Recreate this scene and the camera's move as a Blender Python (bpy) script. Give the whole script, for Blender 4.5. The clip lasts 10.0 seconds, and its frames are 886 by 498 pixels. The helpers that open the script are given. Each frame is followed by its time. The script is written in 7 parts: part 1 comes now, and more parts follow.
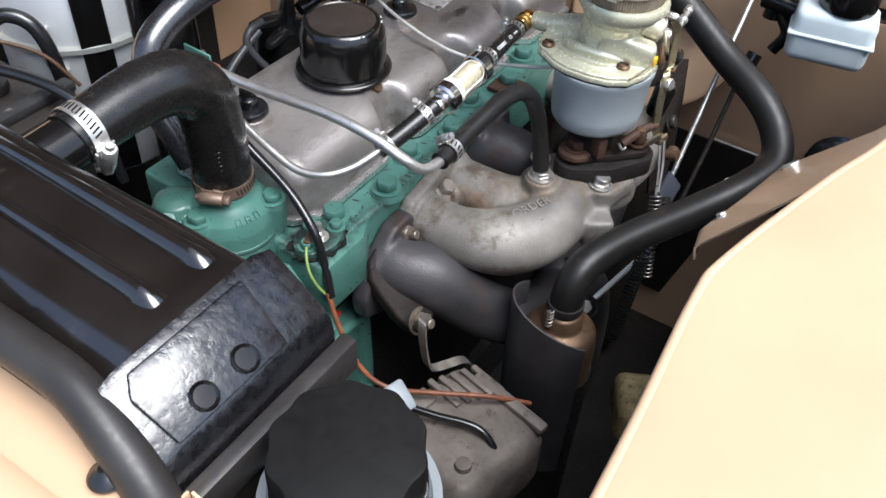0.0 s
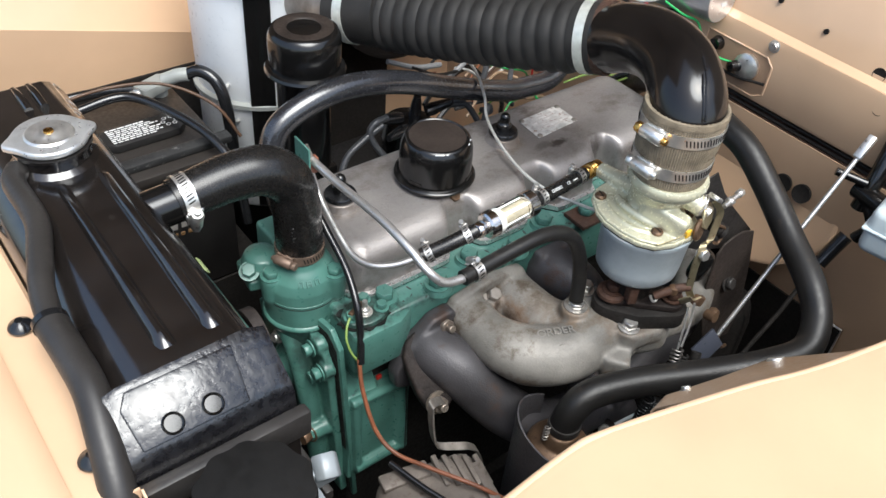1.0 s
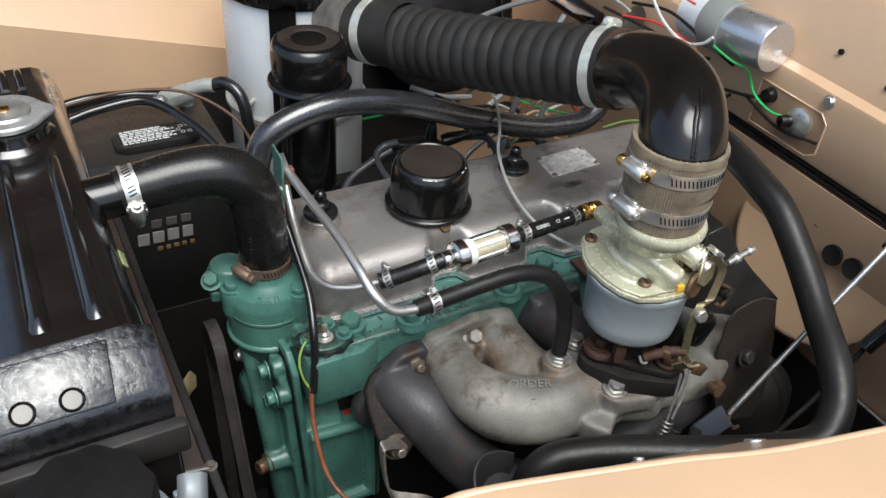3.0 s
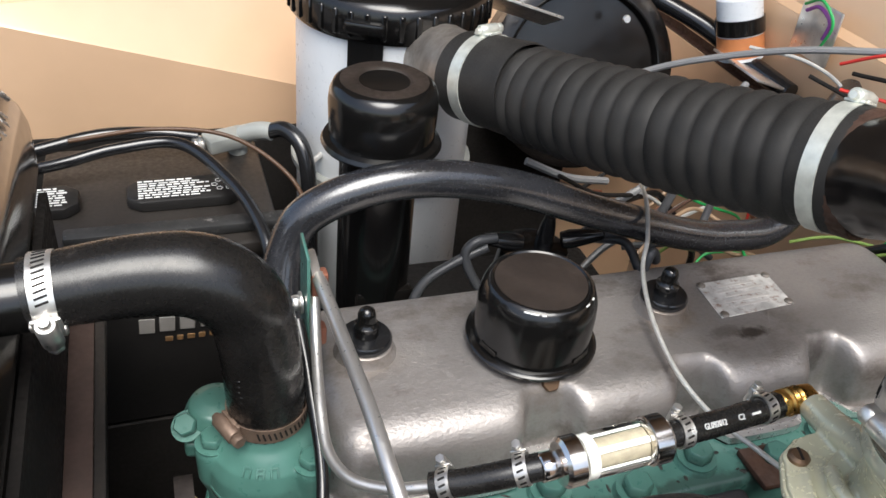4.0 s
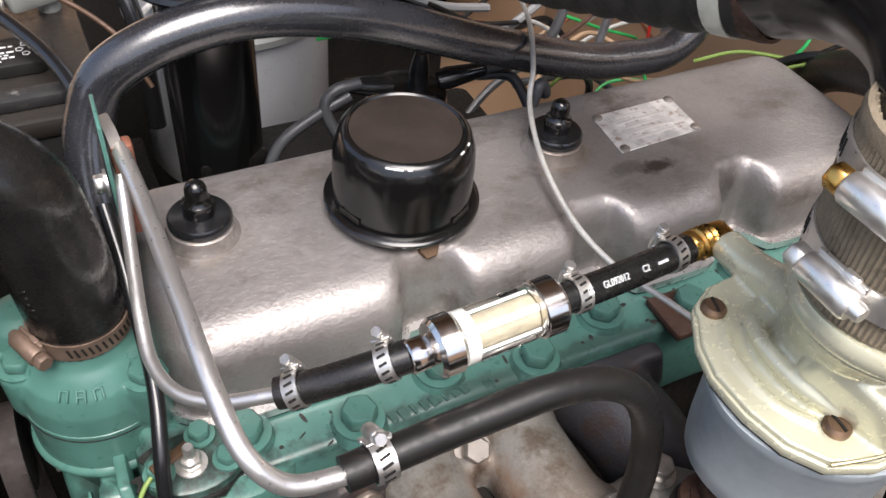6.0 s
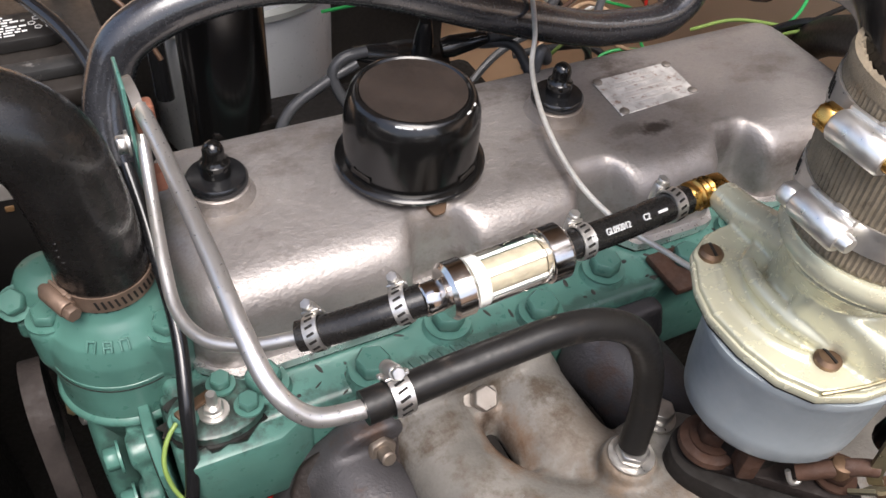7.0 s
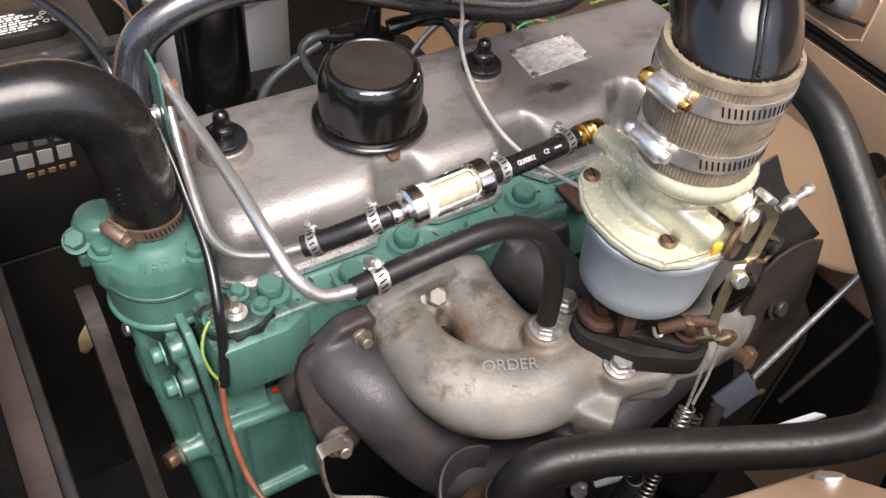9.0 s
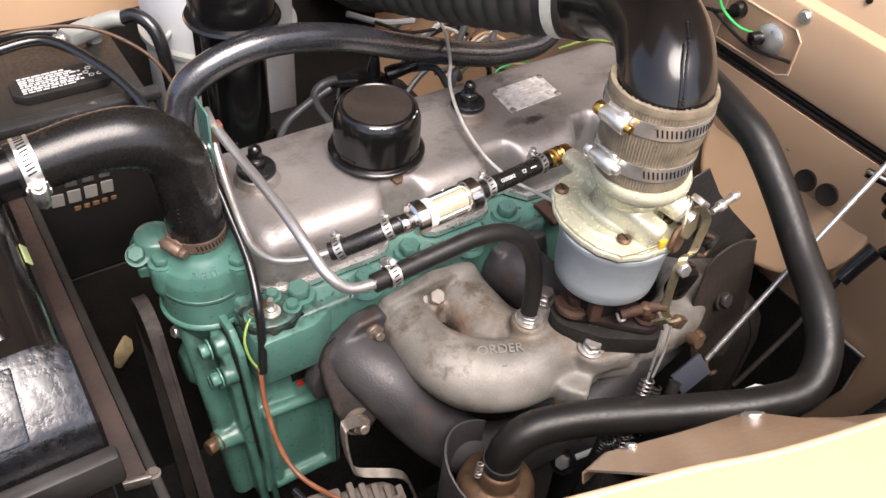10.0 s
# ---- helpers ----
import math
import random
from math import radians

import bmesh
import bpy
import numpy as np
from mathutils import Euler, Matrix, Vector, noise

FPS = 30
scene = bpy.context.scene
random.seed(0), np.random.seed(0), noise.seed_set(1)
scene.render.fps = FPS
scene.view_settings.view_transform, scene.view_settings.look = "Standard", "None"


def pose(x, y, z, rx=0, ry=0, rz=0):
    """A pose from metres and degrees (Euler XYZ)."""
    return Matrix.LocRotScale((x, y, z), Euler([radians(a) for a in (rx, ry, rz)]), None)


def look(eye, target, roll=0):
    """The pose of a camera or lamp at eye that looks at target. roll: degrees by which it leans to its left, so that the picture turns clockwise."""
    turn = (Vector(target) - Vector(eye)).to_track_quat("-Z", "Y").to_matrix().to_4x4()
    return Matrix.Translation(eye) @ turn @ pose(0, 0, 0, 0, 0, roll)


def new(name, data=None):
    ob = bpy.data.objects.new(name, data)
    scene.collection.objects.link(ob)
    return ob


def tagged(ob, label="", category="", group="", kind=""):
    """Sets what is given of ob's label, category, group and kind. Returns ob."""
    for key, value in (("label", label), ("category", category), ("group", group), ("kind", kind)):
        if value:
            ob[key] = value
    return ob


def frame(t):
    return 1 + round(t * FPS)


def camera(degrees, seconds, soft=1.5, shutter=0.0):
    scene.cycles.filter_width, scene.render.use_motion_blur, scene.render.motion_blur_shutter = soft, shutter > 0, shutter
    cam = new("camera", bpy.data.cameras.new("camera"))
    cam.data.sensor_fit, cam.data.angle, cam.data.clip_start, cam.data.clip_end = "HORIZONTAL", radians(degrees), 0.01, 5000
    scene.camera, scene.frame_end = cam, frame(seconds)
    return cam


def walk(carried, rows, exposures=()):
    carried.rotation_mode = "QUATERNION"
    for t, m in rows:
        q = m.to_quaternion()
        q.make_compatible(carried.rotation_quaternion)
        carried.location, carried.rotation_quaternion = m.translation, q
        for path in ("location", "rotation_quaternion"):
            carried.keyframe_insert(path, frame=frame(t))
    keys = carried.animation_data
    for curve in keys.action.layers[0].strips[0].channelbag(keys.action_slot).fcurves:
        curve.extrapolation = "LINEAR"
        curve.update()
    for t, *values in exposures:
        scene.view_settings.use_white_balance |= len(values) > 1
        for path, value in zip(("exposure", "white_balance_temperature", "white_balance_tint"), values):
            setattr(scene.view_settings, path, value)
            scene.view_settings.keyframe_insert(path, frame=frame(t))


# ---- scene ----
cam = camera(55.1, 10.0)
PATH = [
    (0, (-0.4409, -0.4735, 1.3595), (0.803, 0.272, -0.0177), 3.55),
    (0.5, (-0.409, -0.5599, 1.407), (0.6892, 0.4381, 0.0662), 4.84),
    (1, (-0.3846, -0.6121, 1.4875), (0.6083, 0.5165, 0.1682), 5.73),
    (1.5, (-0.3835, -0.7329, 1.542), (0.4566, 0.5534, 0.2615), 2.64),
    (2, (-0.3486, -0.8162, 1.5541), (0.41, 0.5466, 0.3022), 1.81),
    (2.2, (-0.3367, -0.8183, 1.5468), (0.4062, 0.5585, 0.3008), 2.01),
    (3.3, (-0.2082, -0.5827, 1.3839), (0.6215, 0.7639, 0.16), 6.18),
    (3.5, (-0.1797, -0.5413, 1.3578), (0.6034, 0.8574, 0.1618), 6.57),
    (4, (-0.1167, -0.4161, 1.3056), (0.4882, 1.1046, 0.156), 6.50),
    (4.5, (-0.0831, -0.3495, 1.2749), (0.5173, 1.1625, 0.1115), 6.67),
    (5, (-0.066, -0.3389, 1.2524), (0.5957, 1.0572, -0.0178), 6.20),
    (5.5, (-0.0537, -0.3535, 1.2492), (0.6598, 0.9344, -0.1044), 6.06),
    (5.7, (-0.0486, -0.3554, 1.2479), (0.6723, 0.9095, -0.1234), 6.34),
    (6.8, (-0.0706, -0.3817, 1.2474), (0.6499, 0.8459, -0.1575), 5.82),
    (7, (-0.0696, -0.3817, 1.2488), (0.6498, 0.8391, -0.1626), 5.99),
    (7.5, (-0.0771, -0.3832, 1.2488), (0.6285, 0.8256, -0.1799), 5.42),
    (8, (-0.089, -0.4149, 1.2756), (0.6277, 0.7527, -0.1816), 5.40),
    (8.5, (-0.1088, -0.4462, 1.3034), (0.652, 0.6872, -0.1584), 6.51),
    (9, (-0.1437, -0.4888, 1.3452), (0.6668, 0.6141, -0.1131), 7.29),
    (9.5, (-0.1794, -0.5226, 1.3765), (0.6696, 0.5711, -0.0668), 7.31),
    (10, (-0.2159, -0.5715, 1.4169), (0.6563, 0.5706, 0.0259), 6.44),
]
walk(cam, [(t, look(eye, target, roll)) for t, eye, target, roll in PATH], exposures=[(0.0, 0.79, 6050, 7), (0.5, 0.64, 6200, 4), (1.0, 0.68, 6250, 5), (1.5, 0.33, 5850, -14), (2.2, 0.10, 5850, -8), (3.5, 0.48, 6500, 7), (4.5, 0.74, 6450, 6), (5.0, 0.88, 6500, 8), (5.5, 0.87, 6550, 11), (7.0, 0.79, 6650, 12), (8.0, 0.92, 6700, 12), (8.5, 0.94, 6700, 12), (10.0, 1.05, 6950, 15)])

# ---- light ----
world = bpy.data.worlds.new("sky")
scene.world = world
world.use_nodes = True
wn = world.node_tree
sky = wn.nodes.new("ShaderNodeTexSky")
sky.sky_type, sky.sun_disc = "NISHITA", False
SUN_UP, SUN_ROUND = radians(64), radians(192)
sky.sun_elevation, sky.sun_rotation = SUN_UP, SUN_ROUND
sky.air_density, sky.dust_density = 1.0, 4.0
wn.links.new(sky.outputs["Color"], wn.nodes["Background"].inputs["Color"])
wn.nodes["Background"].inputs["Strength"].default_value = 0.17
sun = new("sun", bpy.data.lights.new("sun", "SUN"))
sun.data.energy, sun.data.angle, sun.data.color = 2.5, radians(42), (0.99, 0.99, 1.0)
sun.matrix_world = look((0, 0, 6), (0.11, 0.51, 4.9))
scene.view_settings.exposure = 0.6


# ---- materials ----
def mat(name, col, rough=0.5, metal=0.0, var=0.12, scale=30.0, bump=0.15, fine=220.0, stain=None, amount=0.35, coat=0.0, ranvar=0.0, spec=0.5, stretch=None, rvar=0.25):
    m = bpy.data.materials.new(name)
    m.use_nodes = True
    nt = m.node_tree
    n, l = nt.nodes, nt.links
    b = n["Principled BSDF"]
    tc = n.new("ShaderNodeTexCoord")
    src = tc.outputs["Object"]
    if stretch:
        mp = n.new("ShaderNodeMapping")
        mp.inputs["Scale"].default_value = stretch
        l.new(src, mp.inputs["Vector"])
        src = mp.outputs["Vector"]
    big, small = n.new("ShaderNodeTexNoise"), n.new("ShaderNodeTexNoise")
    for t, s, d in ((big, scale, 4), (small, fine, 3)):
        t.inputs["Scale"].default_value, t.inputs["Detail"].default_value = s, d
        l.new(src, t.inputs["Vector"])
    ramp = n.new("ShaderNodeMapRange")
    ramp.inputs["From Min"].default_value, ramp.inputs["From Max"].default_value = 0.3, 0.7
    ramp.inputs["To Min"].default_value, ramp.inputs["To Max"].default_value = 1 - var, 1 + var
    l.new(big.outputs["Fac"], ramp.inputs["Value"])
    mul = n.new("ShaderNodeMix")
    mul.data_type, mul.blend_type = "RGBA", "MULTIPLY"
    mul.inputs["Factor"].default_value = 1
    mul.inputs["A"].default_value = (*col, 1)
    l.new(ramp.outputs["Result"], mul.inputs["B"])
    out = mul.outputs["Result"]
    if stain:
        st = n.new("ShaderNodeTexNoise")
        st.inputs["Scale"].default_value, st.inputs["Detail"].default_value, st.inputs["Roughness"].default_value = scale * 1.7, 6, 0.7
        off = n.new("ShaderNodeVectorMath")
        off.inputs[1].default_value = (3.7, 1.3, 8.1)
        l.new(src, off.inputs[0])
        l.new(off.outputs["Vector"], st.inputs["Vector"])
        sr = n.new("ShaderNodeMapRange")
        sr.inputs["From Min"].default_value, sr.inputs["From Max"].default_value = 0.72 - 0.35 * amount, 0.80 - 0.25 * amount
        l.new(st.outputs["Fac"], sr.inputs["Value"])
        mx = n.new("ShaderNodeMix")
        mx.data_type = "RGBA"
        mx.inputs["B"].default_value = (*stain, 1)
        l.new(sr.outputs["Result"], mx.inputs["Factor"])
        l.new(out, mx.inputs["A"])
        out = mx.outputs["Result"]
    l.new(out, b.inputs["Base Color"])
    rr = n.new("ShaderNodeMapRange")
    rr.inputs["From Min"].default_value, rr.inputs["From Max"].default_value = 0.3, 0.7
    rr.inputs["To Min"].default_value, rr.inputs["To Max"].default_value = max(0.02, rough * (1 - rvar)), min(1, rough * (1 + rvar))
    l.new(small.outputs["Fac"], rr.inputs["Value"])
    l.new(rr.outputs["Result"], b.inputs["Roughness"])
    b.inputs["Metallic"].default_value = metal
    b.inputs["Specular IOR Level"].default_value = spec
    b.inputs["Coat Weight"].default_value = coat
    b.inputs["Coat Roughness"].default_value = 0.12
    if bump:
        bp = n.new("ShaderNodeBump")
        bp.inputs["Strength"].default_value, bp.inputs["Distance"].default_value = bump, 0.0015
        l.new(small.outputs["Fac"], bp.inputs["Height"])
        l.new(bp.outputs["Normal"], b.inputs["Normal"])
    return m


TAN = mat("tan_body_paint", (0.63, 0.422, 0.266), 0.38, var=0.08, scale=7, bump=0.03, coat=0.5, stain=(0.56, 0.365, 0.225), amount=0.20)
CAST = mat("cast_aluminium_cover", (0.315, 0.293, 0.280), 0.46, 0.65, var=0.26, scale=13, bump=0.20, fine=520, stain=(0.19, 0.165, 0.150), amount=0.56, rvar=0.35, stretch=(0.7, 1, 1))
EDGE = mat("bright_machined_edge", (0.7, 0.69, 0.68), 0.3, 0.9, var=0.1, scale=60)
GREEN = mat("sea_green_engine_enamel", (0.067, 0.168, 0.139), 0.36, var=0.22, scale=26, bump=0.06, fine=140, stain=(0.016, 0.026, 0.022), amount=0.30, coat=0.15, rvar=0.3)
RUST = mat("rusty_steel", (0.062, 0.029, 0.017), 0.75, 0.1, var=0.3, scale=60, bump=0.4, stain=(0.07, 0.04, 0.03), amount=0.6)
SATIN = mat("satin_black_paint", (0.006, 0.0057, 0.0055), 0.17, var=0.15, scale=25, bump=0.0, rvar=0.08, spec=0.6)
GLOSS = mat("gloss_black_paint", (0.0085, 0.0072, 0.0066), 0.20, var=0.3, scale=30, bump=0.03, fine=38, rvar=0.35, spec=0.55)
RADBLACK = mat("brushed_on_black_paint", (0.0105, 0.0088, 0.0080), 0.17, var=0.35, scale=26, bump=0.05, fine=90, coat=0.7, spec=0.8, rvar=0.5, stain=(0.034, 0.029, 0.025), amount=0.28)
RADLUMPY = mat("thickly_brushed_black_paint", (0.0085, 0.0082, 0.0095), 0.30, var=0.25, scale=30, bump=0.42, fine=175, coat=0.4, spec=0.85, rvar=0.5)
# grimy iron, and the near-black of sheets that stand in for shade
DARK = mat("grimy_iron_and_shade", (0.014, 0.012, 0.0105), 0.75, 0.0, var=0.35, scale=20, bump=0.2, spec=0.25)
RUBBER = mat("black_rubber_hose", (0.0115, 0.0108, 0.0102), 0.27, var=0.3, scale=30, bump=0.01, fine=300, stain=(0.026, 0.023, 0.021), amount=0.34, rvar=0.12, spec=0.5)
RUBBER2 = mat("smooth_black_rubber", (0.010, 0.0102, 0.011), 0.20, var=0.15, scale=20, bump=0.012, fine=1500, spec=0.7, rvar=0.06)
AGED = mat("weathered_grey_rubber", (0.0185, 0.0190, 0.0215), 0.23, var=0.25, scale=30, bump=0.05, fine=520, stain=(0.030, 0.031, 0.034), amount=0.3, spec=0.8, coat=0.5, rvar=0.3)
MATTHOSE = mat("matt_black_hose", (0.012, 0.0112, 0.0105), 0.40, var=0.3, scale=30, bump=0.04, fine=420, rvar=0.3, spec=0.35, stain=(0.032, 0.025, 0.020), amount=0.36)
GREYHOSE = mat("dusty_grey_brown_hose", (0.026, 0.0235, 0.0215), 0.42, var=0.25, scale=30, bump=0.03, fine=400, rvar=0.2, stain=(0.045, 0.040, 0.036), amount=0.35)
RIBBED = mat("matt_ribbed_rubber", (0.025, 0.0235, 0.022), 0.58, var=0.25, scale=40, bump=0.03, fine=900, stain=(0.034, 0.030, 0.026), amount=0.25, spec=0.22)
COLLAR = mat("knitted_grey_rubber", (0.205, 0.168, 0.118), 0.8, var=0.30, scale=70, bump=0.5, fine=1300, spec=0.2, stain=(0.085, 0.066, 0.045), amount=0.35)
STEEL = mat("zinc_plated_steel", (0.80, 0.78, 0.74), 0.36, 0.9, var=0.15, scale=90, bump=0.05)
CHROME = mat("polished_chrome", (0.74, 0.70, 0.66), 0.17, 1.0, var=0.05, scale=60, bump=0.0)
PIPE = mat("drawn_steel_tube", (0.66, 0.64, 0.61), 0.36, 0.85, var=0.10, scale=40, bump=0.01, fine=500, stain=(0.52, 0.48, 0.44), amount=0.10)
BRASS = mat("yellow_brass", (0.62, 0.36, 0.10), 0.28, 1.0, var=0.15, scale=80, bump=0.08)
DULLBRASS = mat("tarnished_copper_brass", (0.15, 0.092, 0.055), 0.45, 0.6, var=0.35, scale=40, bump=0.12, stain=(0.07, 0.042, 0.028), amount=0.4)
INTAKE = mat("weathered_cast_alloy", (0.200, 0.188, 0.168), 0.60, 0.2, var=0.45, scale=16, bump=0.28, fine=480, stain=(0.105, 0.082, 0.060), amount=0.58)
IRON = mat("heat_darkened_cast_iron", (0.056, 0.053, 0.056), 0.50, 0.35, var=0.45, scale=14, bump=0.22, fine=560, stain=(0.060, 0.036, 0.026), amount=0.42)
BROWNIRON = mat("rust_browned_iron", (0.0165, 0.0118, 0.0102), 0.68, 0.1, var=0.4, scale=30, bump=0.35, fine=380, stain=(0.034, 0.020, 0.015), amount=0.4, spec=0.3)
SLATE = mat("slate_painted_steel", (0.045, 0.05, 0.066), 0.35, 0.1, var=0.1, scale=30, bump=0.0)
CHROMATE = mat("yellow_chromate_casting", (0.62, 0.60, 0.44), 0.26, 0.35, var=0.14, scale=18, bump=0.0, coat=0.2, rvar=0.1)
BOWL = mat("grey_zinc_bowl", (0.36, 0.405, 0.425), 0.5, 0.2, var=0.12, scale=30, bump=0.05, stain=(0.33, 0.36, 0.38), amount=0.34)
WHITE = mat("white_enamel", (0.72, 0.74, 0.76), 0.32, var=0.05, scale=15, bump=0.04)
GREYP = mat("grey_painted_steel", (0.30, 0.31, 0.29), 0.42, 0.1, var=0.12, scale=15, bump=0.06)
PLASTIC = mat("black_battery_plastic", (0.016, 0.015, 0.0145), 0.38, var=0.15, scale=30, bump=0.05, stain=(0.035, 0.03, 0.026), amount=0.2)
DUSTY = mat("dusty_battery_top", (0.022, 0.0185, 0.0160), 0.45, var=0.25, scale=18, bump=0.03, stain=(0.042, 0.035, 0.030), amount=0.25)
LABEL = mat("white_label_print", (0.7, 0.7, 0.68), 0.6, bump=0)
ORANGE = mat("dull_gold_print", (0.17, 0.095, 0.04), 0.6, bump=0)
RED = mat("red_wire_sheath", (0.55, 0.03, 0.02), 0.4, bump=0)
WGREEN = mat("green_wire_sheath", (0.03, 0.40, 0.10), 0.4, bump=0)
YELLOW = mat("yellow_green_wire_sheath", (0.19, 0.28, 0.07), 0.45, bump=0)
COPPERW = mat("orange_brown_wire_sheath", (0.20, 0.072, 0.036), 0.45, var=0.3, scale=60, bump=0)
WWHITE = mat("white_wire_sheath", (0.6, 0.58, 0.54), 0.45, bump=0)
GREYW = mat("grey_wire_sheath", (0.22, 0.22, 0.22), 0.45, bump=0)
PURPLE = mat("purple_wire_sheath", (0.25, 0.06, 0.30), 0.45, bump=0)
FINS = mat("dusty_cast_alternator", (0.17, 0.145, 0.125), 0.62, 0.3, var=0.25, scale=40, bump=0.25, stain=(0.08, 0.06, 0.048), amount=0.42)
BELTM = mat("worn_drive_belt", (0.032, 0.026, 0.024), 0.75, var=0.3, scale=60, bump=0.3, spec=0.3)
GROUND = mat("oil_stained_concrete", (0.11, 0.10, 0.09), 0.85, var=0.3, scale=5, bump=0.3, stain=(0.03, 0.03, 0.03), amount=0.3)
BLUEWH = mat("milky_plastic_bottle", (0.62, 0.70, 0.72), 0.35, var=0.06, scale=30, bump=0.03)
GOLDPLATE = mat("yellow_zinc_plated_lever", (0.44, 0.38, 0.24), 0.36, 0.85, var=0.2, scale=90, bump=0.1)
PLATE = mat("etched_name_plate", (0.58, 0.565, 0.54), 0.5, 0.3, var=0.28, scale=90, bump=0.05, stain=(0.27, 0.18, 0.14), amount=0.55)
COPPER = mat("copper_sleeve", (0.27, 0.11, 0.07), 0.5, 0.4, var=0.2, scale=80, bump=0.1)
AMBER = mat("pale_filter_element", (0.40, 0.35, 0.26), 0.5, 0.0, var=0.15, scale=200, bump=0.3)
BANDMAT = mat("pale_plated_band", (0.62, 0.63, 0.57), 0.42, 0.5, var=0.15, scale=120, bump=0.04)
FLECK = mat("bare_chip_and_glare", (0.62, 0.60, 0.58), 0.3, 0.8, var=0.3, scale=300, bump=0.2)
CLAMP = mat("dulled_clamp_steel", (0.60, 0.58, 0.55), 0.36, 0.9, var=0.25, scale=120, bump=0.05)
# TAN at half value: puts the recess plate's shade into its colour
TANDIM = mat("dimmed_tan_paint", (0.33, 0.21, 0.13), 0.6, var=0.15, scale=20, bump=0.05)
STRAPG = mat("blue_grey_strap_paint", (0.25, 0.275, 0.29), 0.4, 0.1, var=0.1, scale=20, bump=0.03)
STAYSTEEL = mat("browned_bar_steel", (0.30, 0.27, 0.24), 0.45, 0.7, var=0.25, scale=60, bump=0.05, stain=(0.14, 0.09, 0.06), amount=0.3)
LEADGREY = mat("grey_black_lead_sheath", (0.05, 0.052, 0.056), 0.35, var=0.15, scale=60, bump=0.0)
CABLE = mat("pale_coiled_steel", (0.62, 0.61, 0.57), 0.45, 0.5, var=0.10, scale=200, bump=0.0)
SHEETBLACK = mat("dusty_black_sheet_steel", (0.034, 0.031, 0.029), 0.42, 0.2, var=0.3, scale=25, bump=0.06, stain=(0.05, 0.04, 0.033), amount=0.4)
FAINT = mat("faint_plate_print", (0.50, 0.47, 0.44), 0.6, bump=0)
GRIME = mat("black_oily_chip", (0.022, 0.020, 0.018), 0.45, bump=0)
TANW = mat("dusty_tan_wire_sheath", (0.36, 0.24, 0.15), 0.55, bump=0)
FADED = mat("faded_grey_print", (0.075, 0.070, 0.066), 0.6, bump=0)
# white print greyed, so the shade on the battery front is in its colour
PRINT = mat("dimmed_white_print", (0.24, 0.225, 0.21), 0.6, bump=0)
# cap tops: dust, and the brown they reflect, put into the paint
BROWNTOP = mat("brown_dust_and_reflection", (0.026, 0.0195, 0.0160), 0.48, var=0.3, scale=40, bump=0.02, stain=(0.05, 0.042, 0.036), amount=0.15, spec=0.35)


def spot(m, centre, radii, colour, strength=1.0, ragged=0.8, scale=110.0):
    """A ragged patch of its own shape on a casting, for stains and painted shade, in the place's metres."""
    n, l = m.node_tree.nodes, m.node_tree.links
    b = n["Principled BSDF"]
    before = b.inputs["Base Color"].links[0].from_socket
    tc, mp, ln = n.new("ShaderNodeTexCoord"), n.new("ShaderNodeMapping"), n.new("ShaderNodeVectorMath")
    mp.inputs["Location"].default_value = [-c / r for c, r in zip(centre, radii)]
    mp.inputs["Scale"].default_value = [1 / r for r in radii]
    l.new(tc.outputs["Object"], mp.inputs["Vector"])
    ln.operation = "LENGTH"
    l.new(mp.outputs["Vector"], ln.inputs[0])
    nz = n.new("ShaderNodeTexNoise")
    nz.inputs["Scale"].default_value, nz.inputs["Detail"].default_value, nz.inputs["Roughness"].default_value = scale, 5, 0.65
    l.new(tc.outputs["Object"], nz.inputs["Vector"])
    ad = n.new("ShaderNodeMath")
    ad.operation = "MULTIPLY_ADD"
    ad.inputs[1].default_value = ragged * 2
    l.new(nz.outputs["Fac"], ad.inputs[0])
    l.new(ln.outputs["Value"], ad.inputs[2])
    rg = n.new("ShaderNodeMapRange")
    rg.inputs["From Min"].default_value, rg.inputs["From Max"].default_value = 1.0 + ragged, 0.45 + ragged
    rg.inputs["To Max"].default_value = strength
    l.new(ad.outputs["Value"], rg.inputs["Value"])
    mx = n.new("ShaderNodeMix")
    mx.data_type = "RGBA"
    mx.inputs["B"].default_value = (*colour, 1)
    l.new(rg.outputs["Result"], mx.inputs["Factor"])
    l.new(before, mx.inputs["A"])
    l.new(mx.outputs["Result"], b.inputs["Base Color"])


# cover: smudges and brown rings; the last patch darkens its lower near side
for c, r, col, k, g in (((0.287, -0.041, 0.9125), (0.017, 0.0075, 0.02), (0.055, 0.046, 0.040), 0.95, 0.9), ((0.268, -0.036, 0.9125), (0.020, 0.008, 0.02), (0.11, 0.095, 0.083), 0.6, 0.9), ((0.2315, -0.012, 0.914), (0.027, 0.022, 0.02), (0.20, 0.15, 0.105), 0.5, 0.7), ((0.0005, -0.012, 0.914), (0.027, 0.022, 0.02), (0.20, 0.16, 0.12), 0.35, 0.7), ((0.115, -0.052, 0.900), (0.020, 0.014, 0.02), (0.15, 0.11, 0.075), 0.5, 0.7), ((0.335, -0.055, 0.900), (0.010, 0.016, 0.02), (0.07, 0.055, 0.047), 0.6, 0.9), ((0.20, -0.075, 0.87), (0.22, 0.03, 0.016), (0.14, 0.12, 0.105), 0.5, 0.9)):
    spot(CAST, c, r, col, k, g)
